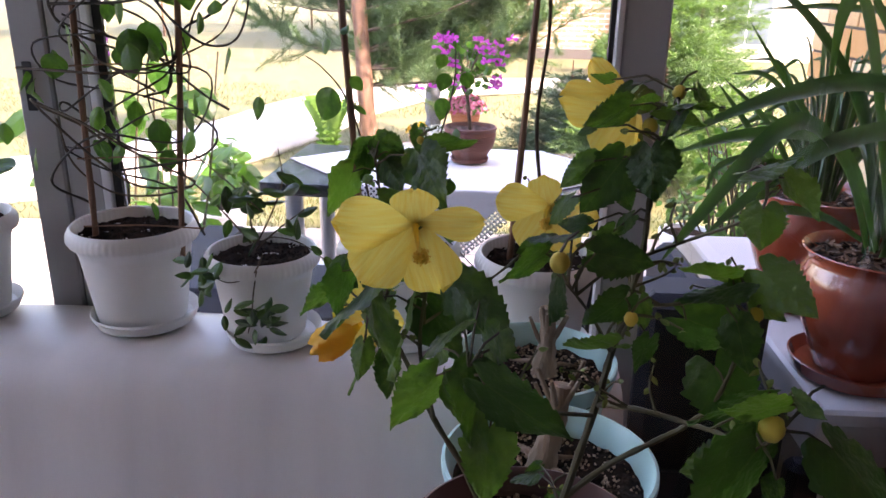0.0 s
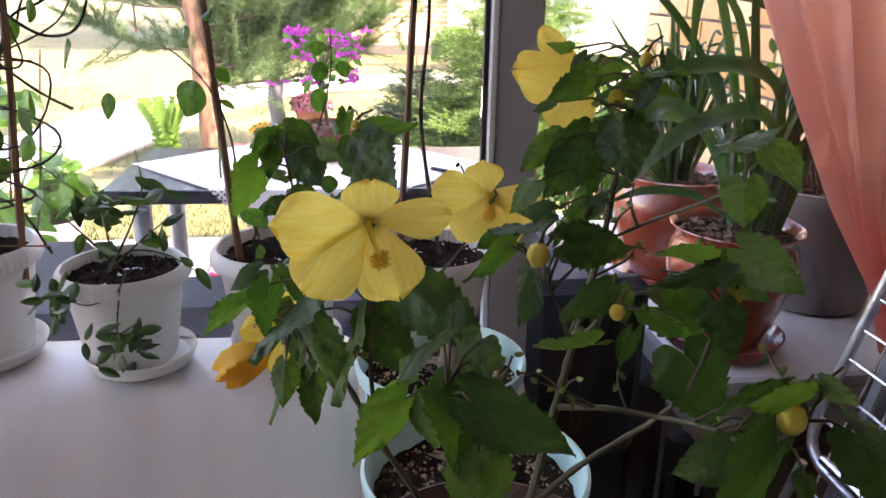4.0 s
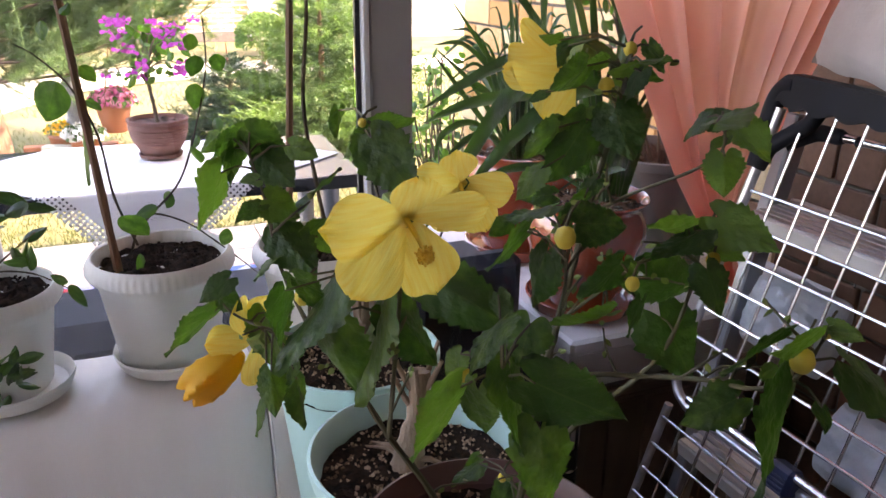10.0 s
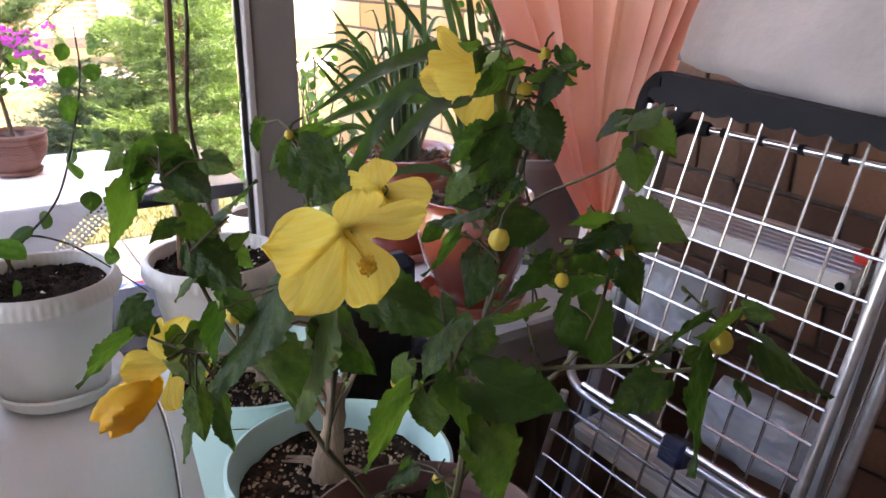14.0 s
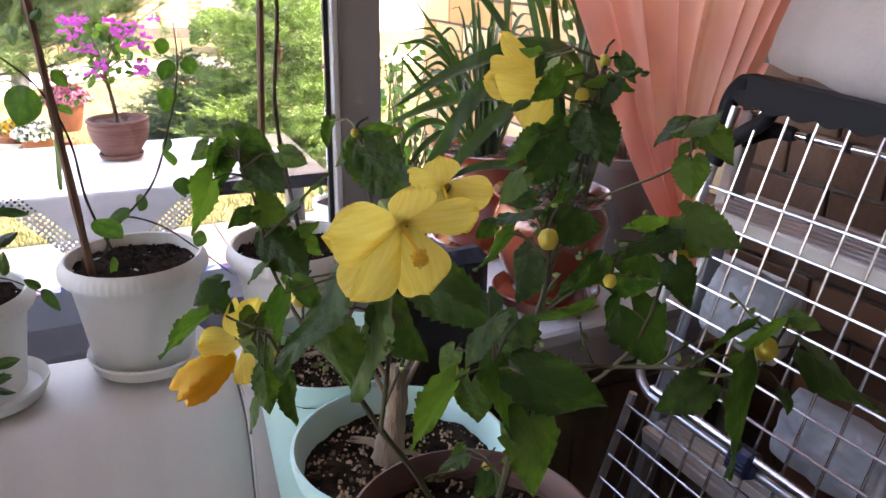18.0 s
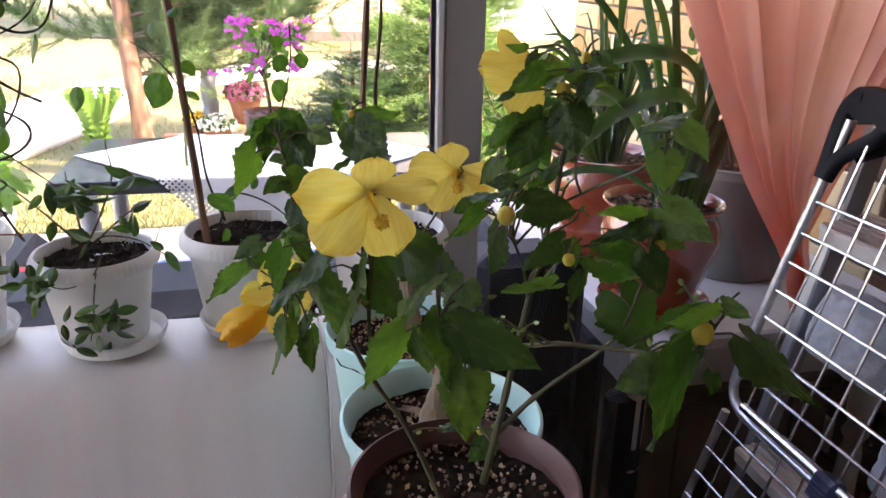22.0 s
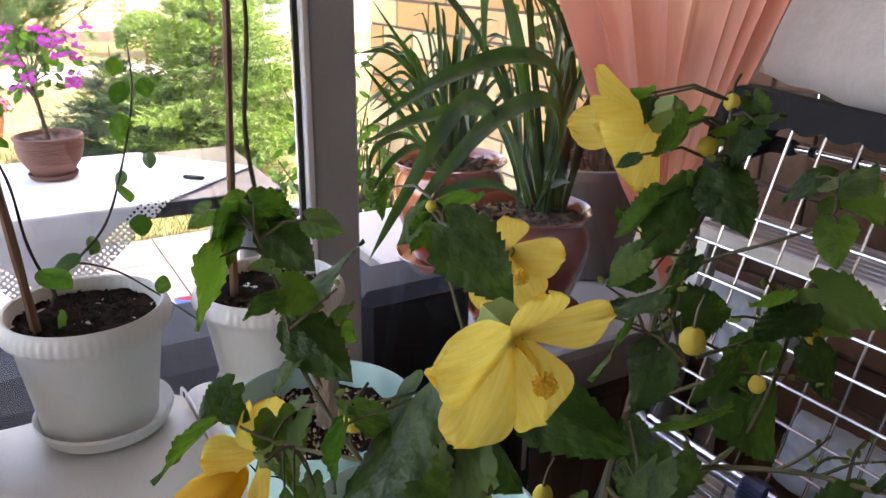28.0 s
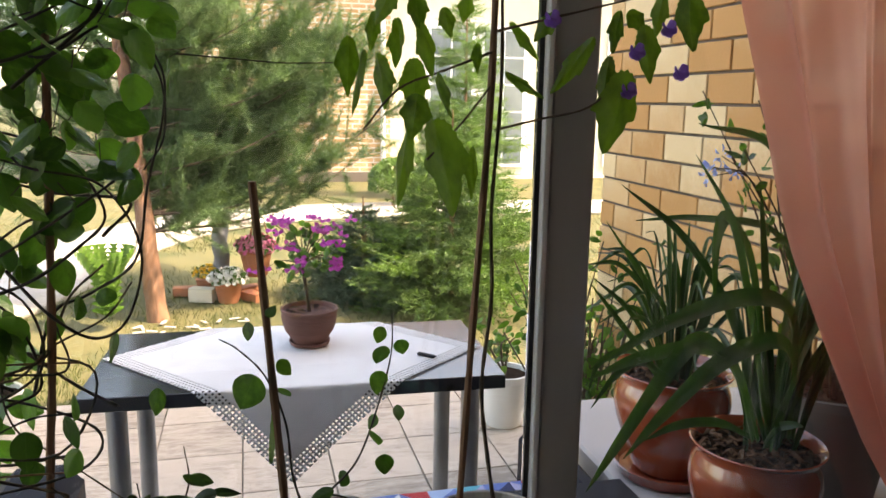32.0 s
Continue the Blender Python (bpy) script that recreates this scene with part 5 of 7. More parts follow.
vine_leaves(plant_b, "oval", [
    ((-0.300, 0.955, 0.990), (-0.321, 0.960, 0.979), 0.011),
    ((-0.327, 0.979, 0.959), (-0.306, 0.978, 0.968), 0.015),
    ((-0.249, 0.958, 0.982), (-0.273, 0.965, 0.983), 0.011),
    ((-0.317, 0.987, 0.981), (-0.313, 0.988, 0.965), 0.016),
    ((-0.249, 0.972, 0.929), (-0.239, 0.966, 0.948), 0.011),
    ((-0.293, 0.947, 0.951), (-0.294, 0.944, 0.968), 0.015),
    ((-0.242, 0.976, 0.988), (-0.256, 0.966, 1.000), 0.014),
    ((-0.283, 0.987, 0.976), (-0.304, 0.980, 0.975), 0.011),
    ((-0.235, 0.959, 0.930), (-0.253, 0.948, 0.937), 0.012),
    ((-0.246, 0.997, 0.942), (-0.229, 1.003, 0.952), 0.015),
    ((-0.285, 0.991, 0.955), (-0.305, 0.994, 0.964), 0.013),
    ((-0.307, 0.949, 0.976), (-0.296, 0.945, 0.992), 0.010),
    ((-0.328, 0.972, 0.942), (-0.331, 0.963, 0.928), 0.013),
    ((-0.290, 0.995, 0.960), (-0.265, 0.991, 0.962), 0.011),
])
vine_leaves(plant_b, "oval", [
    ((-0.282, 0.953, 0.983), (-0.294, 0.944, 0.997), 0.011),
    ((-0.298, 0.977, 0.931), (-0.307, 0.969, 0.918), 0.013),
    ((-0.233, 0.954, 0.993), (-0.213, 0.953, 0.988), 0.011),
    ((-0.253, 0.968, 0.947), (-0.250, 0.961, 0.932), 0.012),
    ((-0.312, 0.967, 0.958), (-0.292, 0.975, 0.952), 0.014),
    ((-0.238, 0.954, 0.924), (-0.237, 0.946, 0.943), 0.015),
    ((-0.321, 0.948, 0.977), (-0.296, 0.942, 0.982), 0.014),
    ((-0.286, 0.952, 0.924), (-0.306, 0.963, 0.930), 0.015),
    ((-0.297, 0.963, 0.981), (-0.323, 0.974, 0.972), 0.011),
    ((-0.290, 0.953, 0.921), (-0.305, 0.963, 0.903), 0.010),
])
vine_leaves(plant_b, "oval", [
    ((-0.228, 0.942, 0.997), (-0.247, 0.947, 0.991), 0.016),
    ((-0.256, 0.970, 1.003), (-0.237, 0.980, 0.992), 0.014),
    ((-0.322, 0.951, 0.992), (-0.320, 0.945, 0.968), 0.015),
    ((-0.207, 0.974, 0.895), (-0.197, 0.978, 0.874), 0.013),
    ((-0.206, 0.952, 0.906), (-0.217, 0.957, 0.912), 0.010),
    ((-0.332, 0.957, 0.979), (-0.346, 0.963, 0.965), 0.010),
])
twig(plant_b, [(-0.265, 0.897, 0.924), (-0.273, 0.897, 0.906), (-0.284, 0.897, 0.894), (-0.313, 0.897, 0.886), (-0.346, 0.897, 0.907)], 0.0011, 0.0006, WOODY)
twig(plant_b, [(-0.274, 0.897, 0.902), (-0.280, 0.897, 0.872), (-0.284, 0.897, 0.842), (-0.290, 0.897, 0.819)], 0.0011, 0.0006, WOODY)
vine_leaves(plant_b, "oval", [
    ((-0.309, 0.876, 0.855), (-0.306, 0.881, 0.867), 0.010),
    ((-0.303, 0.900, 0.847), (-0.284, 0.899, 0.850), 0.010),
    ((-0.300, 0.879, 0.858), (-0.286, 0.886, 0.851), 0.009),
    ((-0.282, 0.908, 0.842), (-0.265, 0.909, 0.839), 0.010),
    ((-0.306, 0.893, 0.812), (-0.291, 0.887, 0.805), 0.011),
    ((-0.265, 0.868, 0.850), (-0.246, 0.865, 0.854), 0.010),
    ((-0.306, 0.897, 0.835), (-0.285, 0.887, 0.837), 0.010),
    ((-0.311, 0.908, 0.810), (-0.298, 0.901, 0.827), 0.011),
    ((-0.312, 0.880, 0.850), (-0.308, 0.869, 0.840), 0.009),
    ((-0.315, 0.918, 0.806), (-0.306, 0.924, 0.791), 0.009),
    ((-0.269, 0.912, 0.824), (-0.251, 0.915, 0.824), 0.010),
    ((-0.258, 0.870, 0.840), (-0.252, 0.866, 0.856), 0.011),
    ((-0.288, 0.893, 0.851), (-0.282, 0.884, 0.841), 0.012),
    ((-0.273, 0.916, 0.806), (-0.283, 0.912, 0.794), 0.011),
])
vine_leaves(plant_b, "oval", [
    ((-0.265, 0.874, 0.838), (-0.255, 0.865, 0.856), 0.010),
    ((-0.282, 0.898, 0.824), (-0.282, 0.890, 0.813), 0.012),
    ((-0.255, 0.875, 0.861), (-0.237, 0.874, 0.865), 0.012),
    ((-0.276, 0.889, 0.856), (-0.259, 0.882, 0.868), 0.009),
    ((-0.260, 0.888, 0.831), (-0.245, 0.896, 0.822), 0.009),
    ((-0.275, 0.875, 0.841), (-0.272, 0.867, 0.859), 0.012),
    ((-0.296, 0.869, 0.865), (-0.278, 0.863, 0.875), 0.008),
    ((-0.259, 0.873, 0.860), (-0.256, 0.884, 0.869), 0.011),
    ((-0.264, 0.884, 0.837), (-0.253, 0.895, 0.843), 0.009),
    ((-0.272, 0.874, 0.850), (-0.261, 0.884, 0.856), 0.011),
])
vine_leaves(plant_b, "oval", [
    ((-0.334, 0.878, 0.902), (-0.320, 0.883, 0.898), 0.008),
    ((-0.336, 0.902, 0.895), (-0.324, 0.901, 0.908), 0.011),
    ((-0.353, 0.881, 0.909), (-0.352, 0.888, 0.922), 0.010),
    ((-0.375, 0.910, 0.872), (-0.365, 0.911, 0.886), 0.009),
    ((-0.336, 0.895, 0.903), (-0.329, 0.889, 0.921), 0.009),
    ((-0.344, 0.870, 0.907), (-0.326, 0.867, 0.912), 0.008),
    ((-0.363, 0.899, 0.888), (-0.345, 0.889, 0.903), 0.010),
    ((-0.350, 0.910, 0.872), (-0.343, 0.903, 0.891), 0.009),
    ((-0.312, 0.882, 0.918), (-0.314, 0.871, 0.907), 0.011),
    ((-0.355, 0.920, 0.871), (-0.349, 0.926, 0.854), 0.012),
    ((-0.363, 0.914, 0.907), (-0.381, 0.917, 0.904), 0.010),
    ((-0.329, 0.872, 0.886), (-0.330, 0.868, 0.903), 0.008),
    ((-0.350, 0.895, 0.894), (-0.363, 0.886, 0.896), 0.011),
    ((-0.347, 0.918, 0.910), (-0.346, 0.914, 0.895), 0.012),
])
vine_leaves(plant_b, "oval", [
    ((-0.340, 0.876, 0.891), (-0.321, 0.867, 0.897), 0.011),
    ((-0.331, 0.900, 0.889), (-0.336, 0.892, 0.877), 0.012),
    ((-0.335, 0.877, 0.883), (-0.342, 0.876, 0.868), 0.012),
    ((-0.322, 0.891, 0.893), (-0.335, 0.884, 0.890), 0.009),
])

# ---- dense upper growth of the climber on two canes ----
rnd_a = random.Random(23)
for k in range(150):
    z = 1.24 + 0.5 * rnd_a.random() ** 0.8
    x = -0.385 + rnd_a.gauss(0, 0.06) + 0.06 * (z - 1.3)
    y = 0.985 + rnd_a.gauss(0, 0.035)
    a = rnd_a.uniform(0, 6.28)
    n = rnd_a.uniform(0.028, 0.054)
    b = Vector((x, y, z))
    put_leaf(plant_a, "oval", b, b + Vector((math.cos(a) * 0.8, rnd_a.uniform(-0.4, 0.4), -0.75 + 0.6 * math.sin(a))).normalized() * n, n * 0.66, spread=0.9)
    c = b + Vector((rnd_a.uniform(-0.02, 0.02), 0.0, rnd_a.uniform(0.005, 0.03)))
    part("leaf_stalk", Geo().tube([c, b], [0.0008, 0.0006], 4), VINE, plant_a)
for k in range(11):
    z, a = 1.08 + 0.055 * k, 1.9 * k
    pts = [(-0.42 + 0.11 * math.cos(a + 0.9 * j) + rnd_a.uniform(-0.015, 0.015), 0.985 + 0.03 * math.sin(a + 0.9 * j), z + 0.035 * j + rnd_a.uniform(-0.02, 0.02)) for j in range(6)]
    twig(plant_a, pts, 0.0019, 0.0012, VINE, 6)
for k in range(7):
    z, a, up = 0.93 + 0.030 * k, 2.3 * k, rnd_a.uniform(0.022, 0.048)
    pts = [(-0.447 + (0.085 + 0.03 * math.sin(k)) * math.cos(a + 1.05 * j) + 0.03 * (z - 1.0), 0.978 + 0.022 * math.sin(a + 1.05 * j), z + up * j + rnd_a.uniform(-0.02, 0.02)) for j in range(7)]
    twig(plant_a, pts, 0.0017, 0.0011, VINE, 6)
for k in range(34):
    z = rnd_a.uniform(1.0, 1.24)
    b = Vector((-0.47 + rnd_a.gauss(0, 0.09), 0.985 + rnd_a.gauss(0, 0.03), z))
    n = rnd_a.uniform(0.022, 0.042)
    put_leaf(plant_a, "oval", b, b + Vector((rnd_a.uniform(-0.6, 0.6), rnd_a.uniform(-0.3, 0.3), -0.8)).normalized() * n, n * 0.7, spread=0.9)

# ---- thin knobbly side shoots of the shrub ----
rnd_s = random.Random(31)
for k in range(46):
    s = rnd_s.choice(SHRUB_STEMS)
    d = Vector((rnd_s.gauss(0.25, 0.8), rnd_s.gauss(0.1, 0.6), rnd_s.uniform(0.1, 1.2))).normalized()
    n = rnd_s.uniform(0.014, 0.034)
    m = s + d * n * 0.5 + Vector((rnd_s.uniform(-0.004, 0.004), rnd_s.uniform(-0.004, 0.004), 0.002))
    e = s + d * n
    if (e - Vector((-0.036, 0.375, 1.125))).length < 0.045 or e.y < 0.30 or (s.x > 0.098 and s.z > 1.105):
        continue
    twig(shrub, [s, m, e], 0.0009, 0.0005, GSTEM, 5, "shoot")
    for j in range(3):
        p = m.lerp(e, j / 2) + Vector([rnd_s.uniform(-0.001, 0.001) for _ in range(3)])
        q = Vector([rnd_s.gauss(0, 1) for _ in range(3)]).normalized() * rnd_s.uniform(0.003, 0.006)
        put_leaf(shrub, "young", p, p + q, 0.003)

# ---- curtain ----
def curtain():
    ob = thing("curtain", (0.8, 1.03, 0.6), "sheer coral curtain drawn aside in soft folds", "curtain")
    zs = (0.70, 0.80, 0.84, 0.93, 1.08, 1.20, 1.26, 1.51, 2.48)
    lefts = (0.765, 0.728, 0.70, 0.637, 0.552, 0.488, 0.462, 0.383, 0.22)
    rights = (0.80, 0.762, 0.750, 0.785, 0.875, 0.95, 0.98, 1.06, 1.13)
    def f(u, v):
        z = 0.70 + 1.78 * v
        a, b = float(np.interp(z, zs, lefts)), float(np.interp(z, zs, rights))
        p = 2 * math.pi * (8.2 * u + 0.30 * math.sin(6.3 * u + 0.7 * z) + 0.12 * math.sin(15 * u + 0.5 * z))
        wide = min(1.0, (b - a) / 0.45)
        fold = math.sin(p) + 0.22 * math.sin(2 * p + 1.2) + 0.22 * math.sin(0.43 * p + 2) + 0.08 * math.sin(2 * math.pi * 27 * u + 1.4 * z)
        amp = 0.023 * (0.6 + 0.4 * math.sin(5 * u + 1)) * (0.55 + 0.45 * wide)
        sway = 0.011 * wide * math.sin(p + 1.3)
        return (a + (b - a) * u + sway * min(1, 8 * u) + 0.004 * math.sin(6 * z + 9 * u), 1.012 + amp * fold + 0.004 * math.sin(4 * z + 20 * u), z)
    part("cloth", Geo().grid(f, 320, 60), CURTAIN, ob)
    part("rod", Geo().tube([(0.1, 1.02, 2.49), (1.14, 1.02, 2.49)], 0.012, 12), STEEL, ob)
curtain()

# ---- airer leaning beside the window ----
NAVY = mat("navy_plastic", (0.01, 0.016, 0.05), (0.025, 0.035, 0.09), 0.4, scale=20, bump=0.05)
REDP = mat("red_plastic", (0.42, 0.02, 0.02), (0.55, 0.04, 0.03), 0.4, scale=20)
def rk(y, z, off=0.0):
    """A place on the leaning plane of the airer, whose grid spreads a little towards the floor."""
    k = 0.879 / (0.729 + 0.115 * z)
    return Vector((k * (0.478 + 0.32 * z) - 0.178 + off, 0.126 + k * (y - 0.126), 1.226 + k * (z - 1.226)))


def airer():
    ob = thing("drying_rack", (0.45, 0.65, 0.02), "chrome wire drying rack with black plastic top, leaning", "drying rack")
    for k in range(13):
        y = 0.804 - 0.0428 * k
        if y > 0.42:
            part("wire", Geo().tube([rk(y, 1.082), rk(y, 0.60), rk(y, 0.30)], 0.0021, 8), CHROME, ob)
    zs = [0.957, 0.915, 0.876, 0.837, 0.80, 0.762, 0.723, 0.644, 0.605, 0.568, 0.532, 0.495, 0.458, 0.42, 0.382]
    for z in zs:
        part("wire", Geo().tube([rk(0.838, z, -0.004), rk(0.49, z, -0.004)], 0.0022, 8), CHROME, ob)
    rail = [rk(0.846, 1.06), rk(0.848, 0.95), rk(0.848, 0.80), rk(0.846, 0.72), rk(0.838, 0.69), rk(0.815, 0.676), rk(0.78, 0.672), rk(0.62, 0.672), rk(0.46, 0.672)]
    part("rail", Geo().tube(curve_points(rail, 5), 0.0072, 12), ALU, ob, "aluminium side rail")
    part("tube", Geo().tube([rk(0.80, 0.69, -0.012), rk(0.46, 0.69, -0.012)], 0.0065, 12), CHROME, ob)
    part("lower_rail", Geo().tube([rk(0.846, 0.655, 0.01), rk(0.846, 0.30, 0.01), rk(0.846, 0.185, 0.01)], 0.0065, 12), ALU, ob)
    part("rail", Geo().tube([rk(0.488, 1.07, 0.004), rk(0.488, 0.30, 0.004), rk(0.488, 0.185, 0.004)], 0.0075, 12), ALU, ob)
    part("rail", Geo().tube([rk(0.462, 1.07, 0.03), rk(0.462, 0.30, 0.03), rk(0.462, 0.185, 0.03)], 0.0085, 12), ALU, ob)
    part("tube", Geo().tube([rk(0.80, 1.033, 0.045), rk(0.50, 1.033, 0.045)], 0.0055, 12), CHROME, ob)
    for y in (0.80, 0.51):
        part("joint", Geo().tube([rk(y + 0.022, 1.033, 0.045), rk(y + 0.012, 1.033, 0.045), rk(y - 0.02, 1.033, 0.045), rk(y - 0.025, 1.033, 0.045)], [0.009, 0.0105, 0.0105, 0.008], 14), PLASTICK, ob)
    for y in (0.755, 0.70, 0.645, 0.59):
        part("collar", Geo().tube([rk(y, 1.033, 0.045), rk(y - 0.007, 1.033, 0.045)], 0.0068, 12), PLASTICK, ob)
    # clamp with grip ribs
    c = rk(0.635, 0.683, -0.01)
    part("clamp", Geo().box(-0.014, 0.014, -0.02, 0.02, -0.022, 0.016, 0.006, Matrix.Translation(c) @ Matrix.Rotation(radians(18), 4, "Y")), NAVY, ob, "navy plastic clamp")
    for k in range(4):
        part("rib", Geo().box(-0.0165, -0.0143, -0.014, 0.014, -0.018 + 0.006 * k, -0.0155 + 0.006 * k, 0.0008, Matrix.Translation(c) @ Matrix.Rotation(radians(18), 4, "Y")), NAVY, ob)
    # black scalloped top with a hand hole at its end
    g = Geo()
    N = 120
    y0, y1 = 0.858, 0.40
    verts = []
    for i in range(N + 1):
        y = y0 + (y1 - y0) * i / N
        zt = 1.103 - 0.012 * max(0, 1 - i / 4) ** 2 - 0.05 * (y0 - y)
        zb = 1.070 - 0.007 * abs(math.sin(math.pi * (y - 0.804) / 0.0428)) - (0.004 if i > 8 else 0)
        for off in (-0.010, 0.012):
            verts += [rk(y, zb, off), rk(y, zt, off)]
    faces = []
    for i in range(N):
        a, b = 4 * i, 4 * i + 4
        faces += [(a, b, b + 1, a + 1), (a + 2, a + 3, b + 3, b + 2), (a + 1, b + 1, b + 3, a + 3), (a, a + 2, b + 2, b)]
    faces += [(0, 1, 3, 2), (4 * N, 4 * N + 2, 4 * N + 3, 4 * N + 1)]
    part("top_bar", g.add(verts, faces), PLASTICK, ob, "black scalloped plastic top", smooth=False)
    # the end of the top folds down into a looped grip
    outer = [rk(0.835, 1.088), rk(0.852, 1.084), rk(0.859, 1.066), rk(0.856, 1.03), rk(0.850, 0.985)]
    part("end_grip", Geo().tube(curve_points(outer, 5), 0.0125, 12), PLASTICK, ob)
    inner = [rk(0.790, 1.072, 0.004), rk(0.800, 1.048, 0.006), rk(0.822, 1.030, 0.006), rk(0.842, 1.010, 0.002), rk(0.848, 0.985)]
    part("end_grip", Geo().tube(curve_points(inner, 5), [0.011] * 16 + [0.012] * 5, 12), PLASTICK, ob)
    part("bracket", Geo().tube(curve_points([rk(0.835, 1.015, 0.02), rk(0.815, 1.03, 0.04), rk(0.80, 1.033, 0.045)], 5), 0.0105, 12), PLASTICK, ob)
airer()


def ladder():
    ob = thing("step_ladder", (0.6, 0.7, 0.0), "folded aluminium step ladder with pale ribbed steps", "ladder")
    for y in (0.935, 0.550):
        m = Matrix.Translation((0.565, y, 0.0)) @ Matrix.Rotation(math.atan(0.205), 4, "Y")
        part("rail", Geo().box(-0.018, 0.018, -0.011, 0.011, 0.0, 1.05, 0.003, m), STEEL, ob)
    for z in (0.905, 0.585, 0.27):
        c = rk(0.705, z, 0.105)
        c.y = 0.7425
        m = Matrix.Translation(c) @ Matrix.Rotation(radians(-8), 4, "Y")
        step = part("step", Geo().box(-0.045, 0.045, -0.178, 0.178, -0.013, 0.013, 0.003, m), STOOLW, ob, "pale ribbed step")
        for k in range(7):
            part("rib", Geo().box(-0.042 + 0.012 * k, -0.036 + 0.012 * k, -0.175, 0.175, 0.0131, 0.0155, 0.0006, m), ALU, step)
        part("clip", Geo().box(-0.012, 0.010, -0.1795, -0.160, 0.0156, 0.030, 0.002, m), REDP, ob, "red plastic clip")
        part("bolt", Geo().tube([m @ Vector((-0.044, -0.168, 0.0)), m @ Vector((-0.050, -0.168, 0.0))], 0.005, 10), PLASTICK, ob)
ladder()


def pillow(name, c, sx, sy, sz, turn, material, label, cat, seed):
    """A soft stuffed or folded cloth."""
    def side(s):
        def f(u, v):
            a, b = 2 * u - 1, 2 * v - 1
            e = max(0, (1 - abs(a) ** 4) * (1 - abs(b) ** 4)) ** 0.5
            w = 0.25 * noise.noise((a * 2.3 + seed, b * 2.1, s)) + 0.12 * noise.noise((a * 6 + seed, b * 6, s))
            return turn @ Vector((s * sx * (e * (1 + w)), a * sy * (1 - 0.04 * b * b), b * sz * (1 - 0.05 * a * a + 0.05 * noise.noise((a * 3, seed, 0))))) + Vector(c)
        return f
    g = Geo().grid(side(-1), 36, 30).grid(side(1), 36, 30)
    return solo(name, g, material, label, cat)
pillow("cushion", (0.762, 0.655, 1.262), 0.04, 0.19, 0.185, Matrix.Rotation(radians(14), 3, "Y") @ Matrix(((1, 0, 0), (0, 1, -0.28), (0, 0.10, 1))), CLOTHW, "off-white crumpled cotton cushion on the drying rack", "cushion", 3)
CLOTHG = mat("grey_blue_cloth", (0.32, 0.345, 0.38), (0.50, 0.52, 0.55), 0.95, scale=8, bump=0.4, bump_scale=150)
pillow("folded_cloth", (0.725, 0.664, 0.615), 0.04, 0.085, 0.055, Matrix.Rotation(radians(20), 3, "Y"), CLOTHG, "grey blue cloth folded on a ladder step", "cloth", 8)
pillow("folded_cloth", (0.735, 0.847, 0.743), 0.045, 0.075, 0.06, Matrix.Rotation(radians(20), 3, "Y"), CLOTHG, "pale grey cloth draped over a ladder rail", "cloth", 12)

# ---- tablecloth with a lace border ----
def tablecloth():
    n, half = 132, 0.335
    ang = radians(45 - 2.5)
    fy = -0.217
    g = Geo()
    def place(i, j):
        a, b = (2 * i / n - 1) * half, (2 * j / n - 1) * half
        x, y = a * math.cos(ang) - b * math.sin(ang), a * math.sin(ang) + b * math.cos(ang)
        y += 0.02
        z = 0.753 + 0.0012 * noise.noise((x * 18, y * 18, 0)) + 0.0012
        if y < fy:
            d = fy - y
            fl = 0.006 * math.sin(x * 22)
            y, z = fy - 0.004 - min(d, 0.006) + fl * min(1, d * 10), z - max(0, d - 0.004)
        elif y > 0.262:
            d = y - 0.262
            y, z = 0.266, z - d
        p = TABLE_M @ Vector((x - 0.002, y, 0))
        return (p.x, p.y, z)
    verts = [place(i, j) for j in range(n + 1) for i in range(n + 1)]
    faces = []
    for j in range(n):
        for i in range(n):
            e = min(i, j, n - 1 - i, n - 1 - j)
            if e < 11 and e not in (9, 10) and ((i % 2 == 1 and j % 2 == 1) or (e == 0 and (i + j) % 3 == 0)):
                continue
            faces.append((j * (n + 1) + i, j * (n + 1) + i + 1, (j + 1) * (n + 1) + i + 1, (j + 1) * (n + 1) + i))
    ob = solo("tablecloth", g.add(verts, faces), LACE, "white linen tablecloth with a crocheted lace border, laid cornerwise", "tablecloth")
    thick(ob, 0.001)
tablecloth()
solo("pocket_knife", Geo().box(-0.026, 0.026, -0.006, 0.006, 0, 0.007, 0.0025, Matrix.Translation((0.234, 2.0, 0.7565)) @ Matrix.Rotation(radians(-45), 4, "Z")), PLASTICK, "small dark folding knife lying on the tablecloth", "knife")

